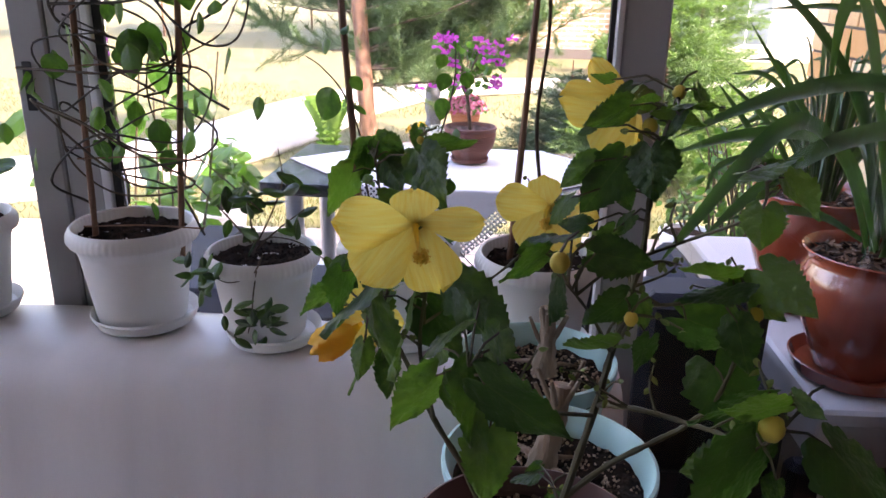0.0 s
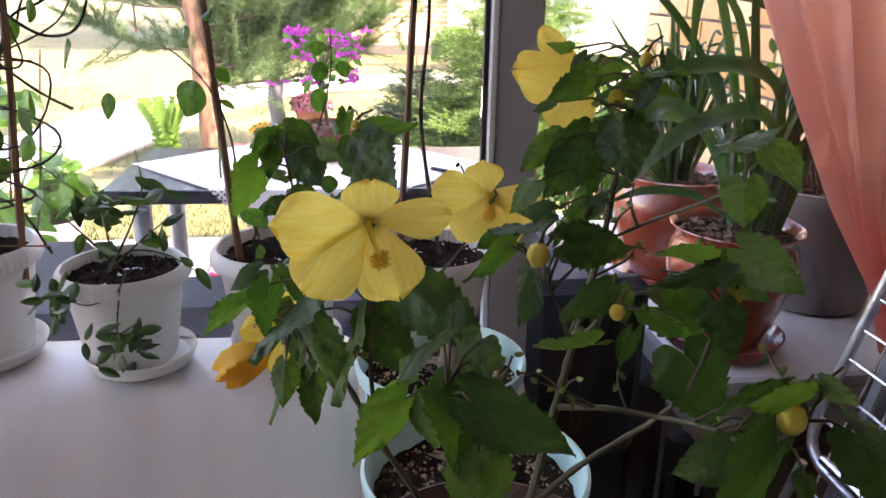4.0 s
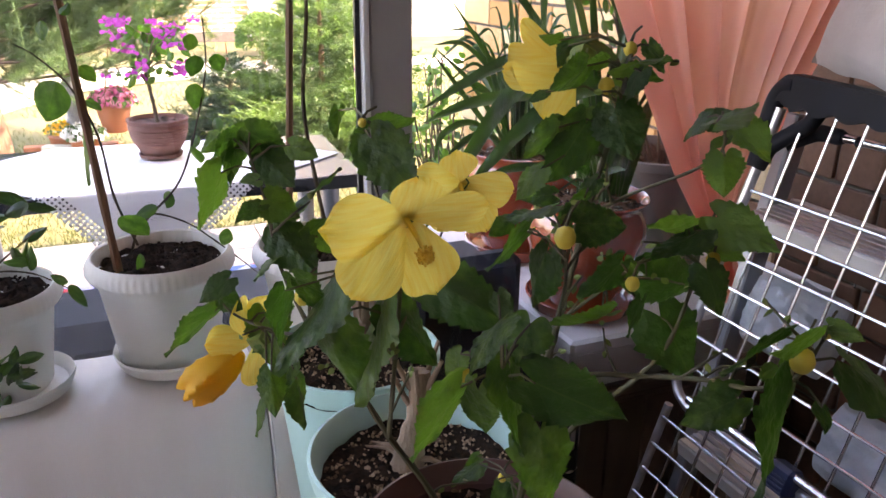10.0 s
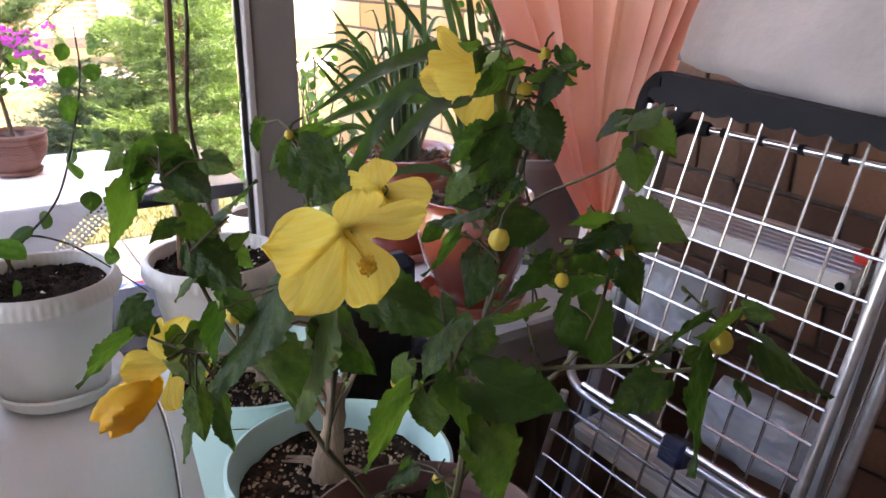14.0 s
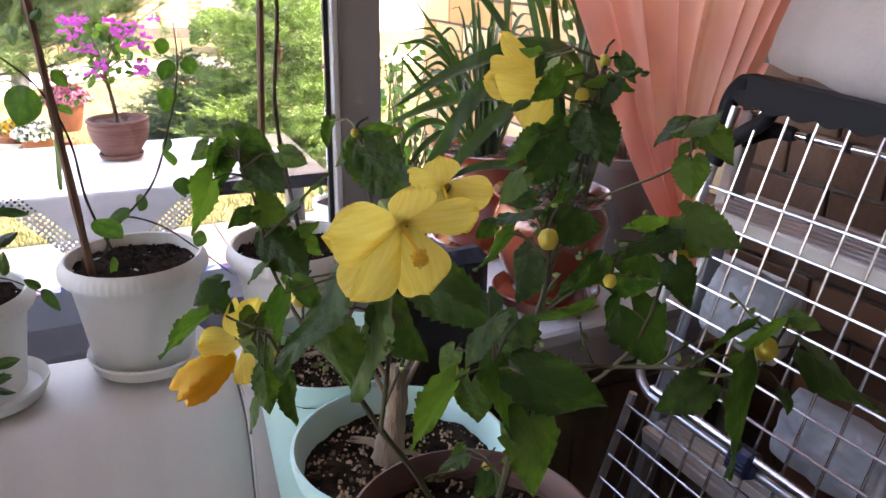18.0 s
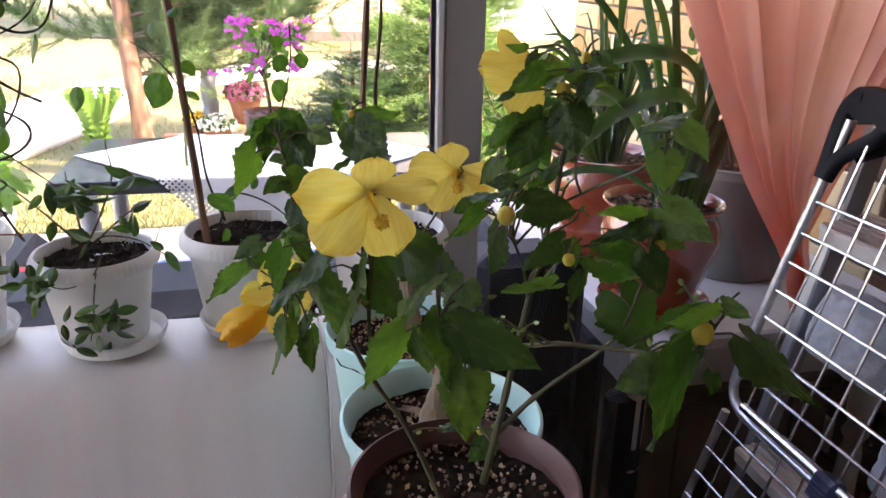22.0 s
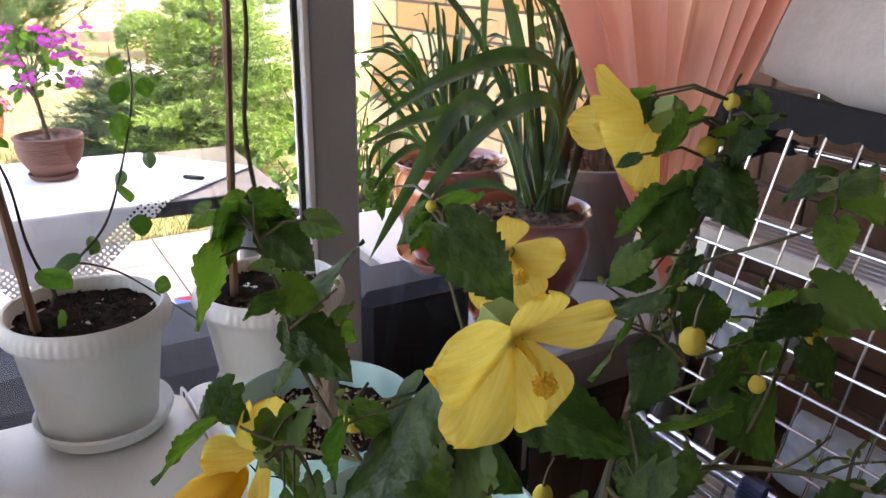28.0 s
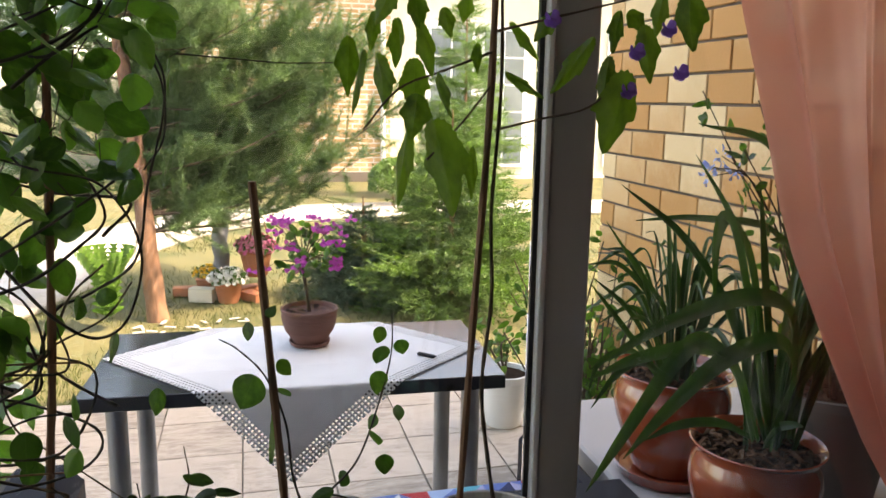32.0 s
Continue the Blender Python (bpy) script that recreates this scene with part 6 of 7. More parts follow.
# ---- patchwork blanket over the outdoor sofa ----
def blanket():
    ob = thing("patchwork_blanket", (-0.1, 1.4, 0.75), "colourful patchwork blanket over the sofa back", "blanket")
    cols = {"blue": (0.12, 0.2, 0.5), "red": (0.6, 0.03, 0.04), "white": (0.72, 0.72, 0.74), "teal": (0.05, 0.42, 0.55), "lilac": (0.45, 0.45, 0.66), "navy": (0.03, 0.04, 0.12), "sky": (0.35, 0.5, 0.75)}
    mats = {k: mat("patch_" + k, tuple(c * 0.85 for c in v), v, 0.95, scale=60, fine=0.3, bump=0.3, bump_scale=250) for k, v in cols.items()}
    rnd = random.Random(8)
    S = 0.048
    for i in range(16):
        for j in range(3):
            x0, y0 = -0.49 + i * S, 1.300 + j * S
            def P(u, v):
                x, y = x0 + u * S, y0 + v * S
                z = 0.7505 + 0.003 * noise.noise((x * 14, y * 14, 2))
                if y > 1.345:
                    z -= (y - 1.345) * 0.9
                return (x, y, z)
            flip = rnd.random() < 0.5
            a, b, c, d = (0, 0), (1, 0), (1, 1), (0, 1)
            tris = ((a, b, c), (a, c, d)) if flip else ((a, b, d), (b, c, d))
            for tri in tris:
                g = Geo().add([P(*q) for q in tri], [(0, 1, 2)])
                thick(part("patch", g, mats[rnd.choice(list(mats))], ob, smooth=False), 0.003)
blanket()

# ---- strap-leaved plants in the glazed pots ----
def strap(owner, points, width, face=(0.25, -0.8, 0.55)):
    """A long channelled leaf along its midrib, its upper side turned more or less towards face."""
    P = curve_points(points, 6)
    n = len(P) - 1
    verts, faces = [], []
    for i, p in enumerate(P):
        s = i / n
        d = (P[min(i + 1, n)] - P[max(i - 1, 0)]).normalized()
        side = d.cross(Vector(face)).normalized()
        up = side.cross(d)
        w = width * 0.40 * (0.55 + 0.45 * min(1, s * 3)) * (1 - max(0, (s - 0.45) / 0.55) ** 2.2) + 0.0006
        for c in (-1, -0.5, 0, 0.5, 1):
            verts.append(p + side * w * c + up * w * (0.38 * c * c - 0.04))
    for i in range(n):
        for k in range(4):
            a = i * 5 + k
            faces.append((a, a + 1, a + 6, a + 5))
    return part("leaf", Geo().add(verts, faces), STRAP, owner)


def strap_clump(owner, c, z, n, reach, tall, width, seed, lean=(0, 0)):
    rnd = random.Random(seed)
    for _ in range(n):
        a = rnd.uniform(0, 2 * math.pi)
        q = rnd.uniform(0.15, 1)
        h = tall * rnd.uniform(0.65, 1.05) * (1.1 - 0.45 * q)
        o = Vector((math.cos(a), math.sin(a), 0)) * reach * q + Vector((*lean, 0)) * q
        b = Vector((c[0], c[1], z)) + Vector((math.cos(a), math.sin(a), 0)) * 0.025
        droop = 0.25 * tall * q * rnd.uniform(0, 1.3)
        o.y = max(o.y, 1.10 - b.y)
        strap(owner, [b, b + o * 0.18 + Vector((0, 0, h * 0.55)), b + o * 0.55 + Vector((0, 0, h * 0.95)), b + o + Vector((0, 0, h - droop))], width * rnd.uniform(0.7, 1.1), (rnd.uniform(-1, 1), -0.6 * rnd.random(), rnd.uniform(0.1, 0.6)))


orchid_a = thing("strap_leaf_plant", (0.611, 1.215, 0.83), "tall plant with long dark strap-shaped leaves", "plant", "strap-leaved plants")
orchid_b = thing("strap_leaf_plant", (0.640, 1.525, 0.84), "leafy clump of green strap-shaped leaves", "plant", "strap-leaved plants")
strap_clump(orchid_a, (0.622, 1.222), 0.825, 20, 0.20, 0.36, 0.015, 4, (0.03, 0.06))
strap_clump(orchid_b, (0.640, 1.525), 0.835, 40, 0.24, 0.34, 0.014, 9, (-0.04, 0))

PLUMB = mat("pale_blue_petal", (0.35, 0.45, 0.8), (0.5, 0.6, 0.9), 0.7, translucent=0.3, glow=(1, 1, 1.2, 1))
plumbago = thing("blue_flowered_shrub", (0.880, 1.385, 0.85), "wiry shrub with small leaves and pale blue flowers", "plant")
def wiry():
    rnd = random.Random(2)
    for k in range(13):
        a, q = rnd.uniform(0, 6.28), rnd.uniform(0.03, 0.16)
        h = rnd.uniform(0.35, 0.6)
        b = Vector((0.88 + 0.04 * math.cos(a), 1.385 + 0.04 * math.sin(a), 0.845))
        e = b + Vector((q * math.cos(a) - 0.07 - 0.10 * rnd.random(), q * math.sin(a), h))
        mid = b.lerp(e, 0.5) + Vector((rnd.uniform(-0.03, 0.03), rnd.uniform(-0.03, 0.03), 0.05))
        twig(plumbago, [b, mid, e], 0.0028, 0.001, WOODY, 6)
        for _ in range(15):
            t = rnd.uniform(0.25, 1)
            p = (b.lerp(mid, t * 2) if t < 0.5 else mid.lerp(e, t * 2 - 1)) + Vector([rnd.uniform(-0.03, 0.03) for _ in range(3)])
            d = Vector([rnd.gauss(0, 1) for _ in range(3)]).normalized() * rnd.uniform(0.02, 0.035)
            put_leaf(plumbago, "oval", p, p + d, 0.014, spread=1.2)
    for c in ((0.607, 1.372, 1.303), (0.579, 1.372, 1.268), (0.635, 1.372, 1.277), (0.593, 1.372, 1.284)):
        twig(plumbago, [(0.738, 1.372, 1.162), (0.663, 1.372, 1.266), c], 0.0014, 0.0008, WOODY, 6)
        for k in range(9):
            d = Vector([rnd.gauss(0, 1) for _ in range(3)]).normalized()
            x = d.orthogonal().normalized()
            piece("petal", VPETAL_B, plumbago, Matrix.Translation(Vector(c) + d * 0.008) @ Matrix((x, d, x.cross(d))).transposed().to_4x4() @ Matrix.Scale(0.013, 4))
VPETAL_B = petal_mesh(31, 0.1, PLUMB)
wiry()

# ---- bougainvillea on the table ----
MAGENTA = mat("magenta_bract", (0.40, 0.03, 0.32), (0.58, 0.09, 0.50), 0.7, scale=40, translucent=0.35, glow=(1.15, 0.9, 1.1, 1))
CLAYP = mat("brown_clay_pot", (0.10, 0.036, 0.025), (0.185, 0.072, 0.050), 0.75, scale=6, bump=0.15)
def bougainvillea():
    c = (-0.044, 2.16)
    pot = thing("bowl_pot", (*c, 0.757), "brown ribbed bowl pot on the tablecloth", "flower pot")
    prof = [(0.040, 0), (0.043, 0.004), (0.056, 0.025)]
    for k in range(7):
        z = 0.03 + 0.0065 * k
        r = 0.057 + 0.0135 * math.sin(math.pi * 0.5 * (k + 1) / 8)
        prof += [(r, z), (r + 0.0026, z + 0.003)]
    prof += [(0.0705, 0.082), (0.074, 0.086), (0.074, 0.092), (0.068, 0.093), (0.064, 0.082)]
    part("pot", Geo().lathe(prof, (*c, 0.763), 48), CLAYP, pot)
    part("saucer", Geo().lathe([(0.04, 0), (0.05, 0.002), (0.054, 0.012), (0.051, 0.012), (0.044, 0.005), (0, 0.005)], (*c, 0.7575), 40), CLAYP, pot)
    part("soil", soil_geo(c, 0.066, 0.845), SOIL, pot, "dry brown soil")
    ob = thing("bougainvillea", (*c, 0.845), "small bougainvillea tree with magenta bracts", "plant")
    twig(ob, [(c[0], c[1], 0.84), (c[0] - 0.006, c[1], 0.90), (c[0] - 0.014, c[1], 0.965), (c[0] - 0.012, c[1], 0.99)], 0.0055, 0.004, WOODY, 9, "trunk")
    rnd = random.Random(6)
    top = Vector((c[0] - 0.014, c[1], 0.972))
    bract = petal_mesh(41, 0.35, MAGENTA)
    for k in range(17):
        a = rnd.uniform(0, 6.28)
        e = top + Vector((math.cos(a) * rnd.uniform(0.05, 0.13) + 0.02, math.sin(a) * 0.08, rnd.uniform(0.0, 0.12)))
        if k == 0:
            e = top + Vector((-0.11, 0, -0.02))
        twig(ob, [top, top.lerp(e, 0.5) + Vector((0, 0, 0.02)), e], 0.002, 0.0008, WOODY, 5, "branch")
        for _ in range(5):
            p = top.lerp(e, rnd.uniform(0.3, 1)) + Vector([rnd.uniform(-0.015, 0.015) for _ in range(3)])
            put_leaf(ob, "oval", p, p + Vector([rnd.uniform(-0.025, 0.025) for _ in range(3)]), 0.016, spread=1)
        for f in range(4 if k % 3 else 2):
            q = e + Vector([rnd.uniform(-0.02, 0.02) for _ in range(3)])
            for j in range(3):
                d = Vector((math.cos(2.1 * j + k), math.sin(2.1 * j + k) * 0.6, rnd.uniform(-0.3, 0.8))).normalized()
                x = d.orthogonal().normalized()
                piece("bract", bract, ob, Matrix.Translation(q) @ Matrix((x, d, x.cross(d))).transposed().to_4x4() @ Matrix.Scale(0.0165, 4))
bougainvillea()

# ---- leafy shrub outside the left pane ----
def leafy(name, at, n, tall, spread, size, seed, label, kind="oval"):
    ob = thing(name, at, label, "plant")
    rnd = random.Random(seed)
    b = Vector(at)
    for k in range(n):
        a = rnd.uniform(0, 6.28)
        e = b + Vector((math.cos(a) * spread * rnd.random(), math.sin(a) * spread * rnd.random(), tall * rnd.uniform(0.6, 1)))
        mid = b.lerp(e, 0.5) + Vector((rnd.uniform(-0.05, 0.05), 0, 0.05))
        twig(ob, [b, mid, e], 0.006, 0.002, WOODY, 6)
        for _ in range(9):
            p = mid.lerp(e, rnd.uniform(-0.3, 1.1)) + Vector([rnd.uniform(-0.05, 0.05) for _ in range(3)])
            d = Vector((rnd.uniform(-1, 1), rnd.uniform(-1, 1), rnd.uniform(-1.2, 0.2))).normalized() * size * rnd.uniform(0.8, 1.3)
            put_leaf(ob, kind, p, p + d, size * 0.55, spread=0.8)
leafy("leafy_shrub", (-0.95, 2.05, 0.0), 10, 1.1, 0.35, 0.10, 3, "leafy green shrub growing beside the terrace window")
leafy("leafy_shrub", (0.84, 2.45, 0.0), 30, 0.80, 0.26, 0.042, 5, "small-leaved shrub at the foot of the brick wall")
leafy("leafy_shrub", (1.00, 2.80, 0.0), 24, 0.95, 0.30, 0.042, 25, "bushy green shrub beside the brick wall")

# ---- strap-leaved plants: single long leaves along their midribs ----
strap(orchid_a, [(0.631, 1.203, 0.838), (0.644, 1.194, 0.986), (0.608, 1.175, 1.082), (0.506, 1.147, 1.112), (0.371, 1.119, 1.089), (0.250, 1.100, 1.038)], 0.0347)
strap(orchid_a, [(0.608, 1.194, 0.845), (0.615, 1.156, 0.983), (0.564, 1.138, 1.046), (0.458, 1.119, 1.026), (0.368, 1.109, 0.959), (0.312, 1.109, 0.898)], 0.0326)
strap(orchid_a, [(0.578, 1.184, 0.862), (0.502, 1.138, 0.998), (0.428, 1.119, 1.061), (0.366, 1.100, 1.030), (0.298, 1.098, 0.932), (0.252, 1.098, 0.860)], 0.0306)
strap(orchid_a, [(0.603, 1.203, 0.851), (0.528, 1.175, 0.992), (0.453, 1.156, 1.037), (0.342, 1.138, 1.035), (0.261, 1.128, 1.012)], 0.0265)
strap(orchid_a, [(0.565, 1.175, 0.877), (0.480, 1.138, 0.924), (0.401, 1.119, 0.936), (0.343, 1.109, 0.923)], 0.0164)
strap(orchid_a, [(0.592, 1.175, 0.865), (0.580, 1.138, 0.906), (0.594, 1.119, 0.918), (0.606, 1.109, 0.919)], 0.0164)
strap(orchid_a, [(0.671, 1.231, 0.821), (0.698, 1.250, 1.003), (0.659, 1.269, 1.175), (0.534, 1.306, 1.205), (0.426, 1.325, 1.202)], 0.0204)
strap(orchid_a, [(0.635, 1.222, 0.830), (0.564, 1.250, 1.050), (0.481, 1.269, 1.179), (0.377, 1.288, 1.265)], 0.0265)
strap(orchid_a, [(0.654, 1.231, 0.823), (0.605, 1.260, 1.121), (0.567, 1.278, 1.213), (0.504, 1.288, 1.311)], 0.0245)
strap(orchid_a, [(0.682, 1.231, 0.820), (0.681, 1.231, 1.106), (0.604, 1.231, 1.316), (0.467, 1.231, 1.362)], 0.0286)
strap(orchid_a, [(0.659, 1.231, 0.822), (0.607, 1.231, 1.109), (0.583, 1.231, 1.272)], 0.0265)
strap(orchid_a, [(0.633, 1.213, 0.833), (0.550, 1.194, 1.102), (0.502, 1.184, 1.220), (0.475, 1.175, 1.196), (0.470, 1.156, 1.081)], 0.0286)
strap(orchid_a, [(0.688, 1.231, 0.819), (0.683, 1.213, 1.054), (0.623, 1.194, 1.171), (0.573, 1.184, 1.192)], 0.0286)
strap(orchid_a, [(0.678, 1.213, 0.819), (0.706, 1.203, 0.979), (0.740, 1.203, 1.129)], 0.0286)
strap(orchid_a, [(0.662, 1.194, 0.830), (0.675, 1.175, 0.953), (0.702, 1.156, 1.069)], 0.0265)
strap(orchid_b, [(0.633, 1.513, 0.830), (0.609, 1.513, 0.974), (0.540, 1.513, 1.069), (0.465, 1.513, 1.172)], 0.0196)
strap(orchid_b, [(0.633, 1.513, 0.830), (0.630, 1.513, 1.019), (0.602, 1.513, 1.145)], 0.0212)
strap(orchid_b, [(0.646, 1.513, 0.830), (0.641, 1.513, 1.041), (0.643, 1.513, 1.166)], 0.0212)
strap(orchid_b, [(0.609, 1.494, 0.839), (0.509, 1.466, 0.993), (0.401, 1.419, 1.085)], 0.018)
strap(orchid_b, [(0.598, 1.475, 0.847), (0.475, 1.419, 0.976), (0.387, 1.400, 1.079)], 0.0196)
strap(orchid_b, [(0.615, 1.494, 0.839), (0.559, 1.494, 1.005), (0.529, 1.494, 1.095)], 0.0196)
strap(orchid_b, [(0.605, 1.466, 0.838), (0.512, 1.419, 0.919), (0.437, 1.381, 0.916), (0.382, 1.363, 0.864)], 0.0163)
strap(orchid_b, [(0.633, 1.513, 0.830), (0.711, 1.532, 0.963), (0.741, 1.550, 1.053)], 0.0196)
strap(orchid_b, [(0.658, 1.532, 0.821), (0.619, 1.550, 0.963), (0.534, 1.569, 1.068), (0.460, 1.569, 1.076)], 0.018)
strap(orchid_b, [(0.593, 1.466, 0.839), (0.488, 1.419, 0.942), (0.407, 1.391, 0.936), (0.384, 1.381, 0.888)], 0.0147)

# ---- garden ----
def brick_tex(name, c1, c2, mortar, w, h):
    m = bpy.data.materials.new(name)
    m.use_nodes = True
    nt = m.node_tree
    t = nt.nodes.new("ShaderNodeTexBrick")
    t.inputs["Color1"].default_value, t.inputs["Color2"].default_value, t.inputs["Mortar"].default_value = (*c1, 1), (*c2, 1), (*mortar, 1)
    t.inputs["Scale"].default_value, t.inputs["Brick Width"].default_value, t.inputs["Row Height"].default_value, t.inputs["Mortar Size"].default_value = 1.0, w, h, 0.012
    tc, mp = nt.nodes.new("ShaderNodeTexCoord"), nt.nodes.new("ShaderNodeMapping")
    mp.inputs["Rotation"].default_value = (radians(90), 0, 0)
    nt.links.new(tc.outputs["Object"], mp.inputs[0])
    nt.links.new(mp.outputs[0], t.inputs["Vector"])
    nt.links.new(t.outputs["Color"], nt.nodes["Principled BSDF"].inputs["Base Color"])
    nt.nodes["Principled BSDF"].inputs["Roughness"].default_value = 0.85
    return m
FARBRICK = brick_tex("far_brick", (0.46, 0.24, 0.12), (0.56, 0.34, 0.18), (0.6, 0.55, 0.48), 0.25, 0.085)
PLASTER = mat("pale_plaster", (0.66, 0.60, 0.46), (0.76, 0.70, 0.56), 0.9, scale=3, bump=0.2)
NEEDLE = mat("pine_needles", (0.042, 0.094, 0.038), (0.130, 0.215, 0.084), 0.6, scale=1.2, translucent=0.3, per_island=True, per_object=0.4, bump=0, glow=(1.5, 1.6, 0.8, 1))
SPRUCE = mat("spruce_needles", (0.034, 0.082, 0.022), (0.140, 0.245, 0.062), 0.6, scale=2, translucent=0.3, per_island=True, per_object=0.4, bump=0, glow=(1.5, 1.7, 0.7, 1))
JUNIPER = mat("bluish_juniper", (0.03, 0.07, 0.045), (0.08, 0.14, 0.09), 0.6, scale=2, translucent=0.2, per_island=True, per_object=0.4, bump=0)
BARK = mat("pine_bark", (0.085, 0.046, 0.030), (0.36, 0.19, 0.115), 0.9, scale=14, stretch=(2, 2, 0.6), bump=1.0, bump_scale=40)
DEADWOOD = mat("grey_brown_twig_bark", (0.055, 0.038, 0.028), (0.13, 0.09, 0.062), 0.9, scale=14, bump=0.5, bump_scale=60)
BLADE = mat("grass_blades", (0.050, 0.076, 0.018), (0.150, 0.158, 0.052), 0.8, scale=2, translucent=0.3, per_island=True, per_object=0.5, bump=0, glow=(1.4, 1.4, 0.7, 1))
BOX = mat("boxwood", (0.03, 0.08, 0.015), (0.08, 0.17, 0.03), 0.6, scale=5, translucent=0.25, per_island=True, per_object=0.4, bump=0)
TERRA = mat("terracotta", (0.34, 0.12, 0.06), (0.46, 0.18, 0.09), 0.8, scale=6, bump=0.2)
GREYM = mat("grey_painted_post", (0.13, 0.14, 0.16), (0.22, 0.23, 0.26), 0.55, scale=9, bump=0.2)
WHITEP = mat("white_petal", (0.8, 0.8, 0.78), (0.86, 0.86, 0.84), 0.7, translucent=0.3, glow=(1, 1, 1, 1))
PINKP = mat("pink_petal", (0.62, 0.12, 0.30), (0.78, 0.32, 0.46), 0.7, per_island=True, per_object=0.8, scale=30)
PANE = mat("dark_window_pane", (0.10, 0.13, 0.14), (0.2, 0.24, 0.25), 0.08, scale=1.5, bump=0)
ROOF = mat("brown_roof", (0.12, 0.06, 0.045), (0.2, 0.1, 0.08), 0.8, scale=5)

def path_ribbon():
    c = curve_points([(-4.2, 3.9, 0), (-2.5, 5.2, 0), (-1.9, 6.6, 0), (-1.55, 8.0, 0), (-0.7, 9.4, 0), (0.9, 10.05, 0), (3.5, 10.1, 0), (9, 9.6, 0)], 8)
    n = len(c) - 1
    verts = []
    for i, p in enumerate(c):
        d = (c[min(i + 1, n)] - c[max(i - 1, 0)]).normalized()
        s = Vector((-d.y, d.x, 0)) * 0.5
        for k in (-1.15, 1.15):
            q = p + s * k
            verts.append((q.x, q.y, -0.004))
    faces = [(2 * i, 2 * i + 2, 2 * i + 3, 2 * i + 1) for i in range(n)]
    ob = solo("garden_path", Geo().add(verts, faces), PAVE, "pale paved garden path curving across the lawn", kind="structure")
    thick(ob, 0.05, -1)
path_ribbon()


def needles(g, p, d, n, length, width, rnd, flat=0.6):
    """A tuft of needles round a twig at p that points along d."""
    for _ in range(n):
        a = (d * flat + Vector([rnd.gauss(0, 0.55) for _ in range(3)])).normalized()
        s = a.cross(Vector([rnd.gauss(0, 1) for _ in range(3)])).normalized() * width
        b = p + d * rnd.uniform(-0.5, 0.5) * length
        g.v += [tuple(b - s), tuple(b + s), tuple(b + a * length * rnd.uniform(0.7, 1.1))]
        k = len(g.v)
        g.f.append((k - 3, k - 2, k - 1))


def pine(at, lean, h, label, seed, first, count, reach, size, per):
    ob = thing("pine_tree", at, label, "tree")
    rnd = random.Random(seed)
    b, l = Vector(at), Vector(lean)
    tr = [b - Vector((0, 0, 0.1)), b + l * 0.12 + Vector((0, 0, h * 0.12)), b + l * 0.35 + Vector((0.02, 0, h * 0.35)), b + l * 0.7 + Vector((0, 0, h * 0.7)), b + l + Vector((0, 0, h))]
    P = curve_points(tr, 7)
    n = len(P) - 1
    part("trunk", Geo().tube(P, [(0.073 - 0.055 * i / n) * (1 + 0.06 * math.sin(i * 1.7)) for i in range(n + 1)], 14), BARK, ob)
    crown = Geo()
    for k in range(count):
        t = first + (1 - first) * (k + rnd.random()) / count
        s = P[min(n, int(t * n))]
        a = rnd.uniform(0, 6.28) if k % 3 == 0 else rnd.gauss(0.25, 0.6)
        if t < 0.52 and math.sin(a) < -0.15:
            a = -a
        r = reach * (1.1 - 0.7 * (t - first) / (1 - first)) * rnd.uniform(0.6, 1.05) * (0.62 + 0.38 * max(0, math.cos(a))) * (0.7 if math.sin(a) < -0.5 else 1)
        d = Vector((math.cos(a), math.sin(a), rnd.uniform(0.12, 0.45)))
        pts = curve_points([s, s + d * r * 0.5 + Vector((0, 0, -0.05 * r)), s + d * r + Vector((0, 0, 0.12 * r))], 6)
        part("limb", Geo().tube(pts, [0.008 * r * (1 - 0.8 * i / (len(pts) - 1)) for i in range(len(pts))], 6), DEADWOOD, ob)
        for _ in range(int(17 * r) + 10):
            q = rnd.uniform(0.08, 1.0)
            p = pts[int(q * (len(pts) - 1))]
            e = (d * 0.9 + Vector((rnd.gauss(0, 0.6), rnd.gauss(0, 0.6), rnd.gauss(0.25, 0.5)))).normalized()
            m = rnd.uniform(0.18, 0.36) * (1.25 - 0.4 * q)
            tip = p + e * m + Vector((0, 0, 0.05))
            crown.tube([p, p + e * m * 0.6, tip], [0.004, 0.003, 0.0015], 3, False)
            for w in range(7):
                x = 0.15 + 0.85 * w / 6
                needles(crown, p.lerp(tip, x), (e + Vector((0, 0, 0.3 * x))).normalized(), per, size, 0.0018, rnd, 0.5)
    part("crown", crown, NEEDLE, ob, "soft grey-green needles", smooth=False)
pine((-0.78, 5.35, -0.05), (-0.40, 0.35, 0), 3.9, "young pine with a reddish leaning trunk", 5, 0.300, 112, 1.78, 0.08, 25)


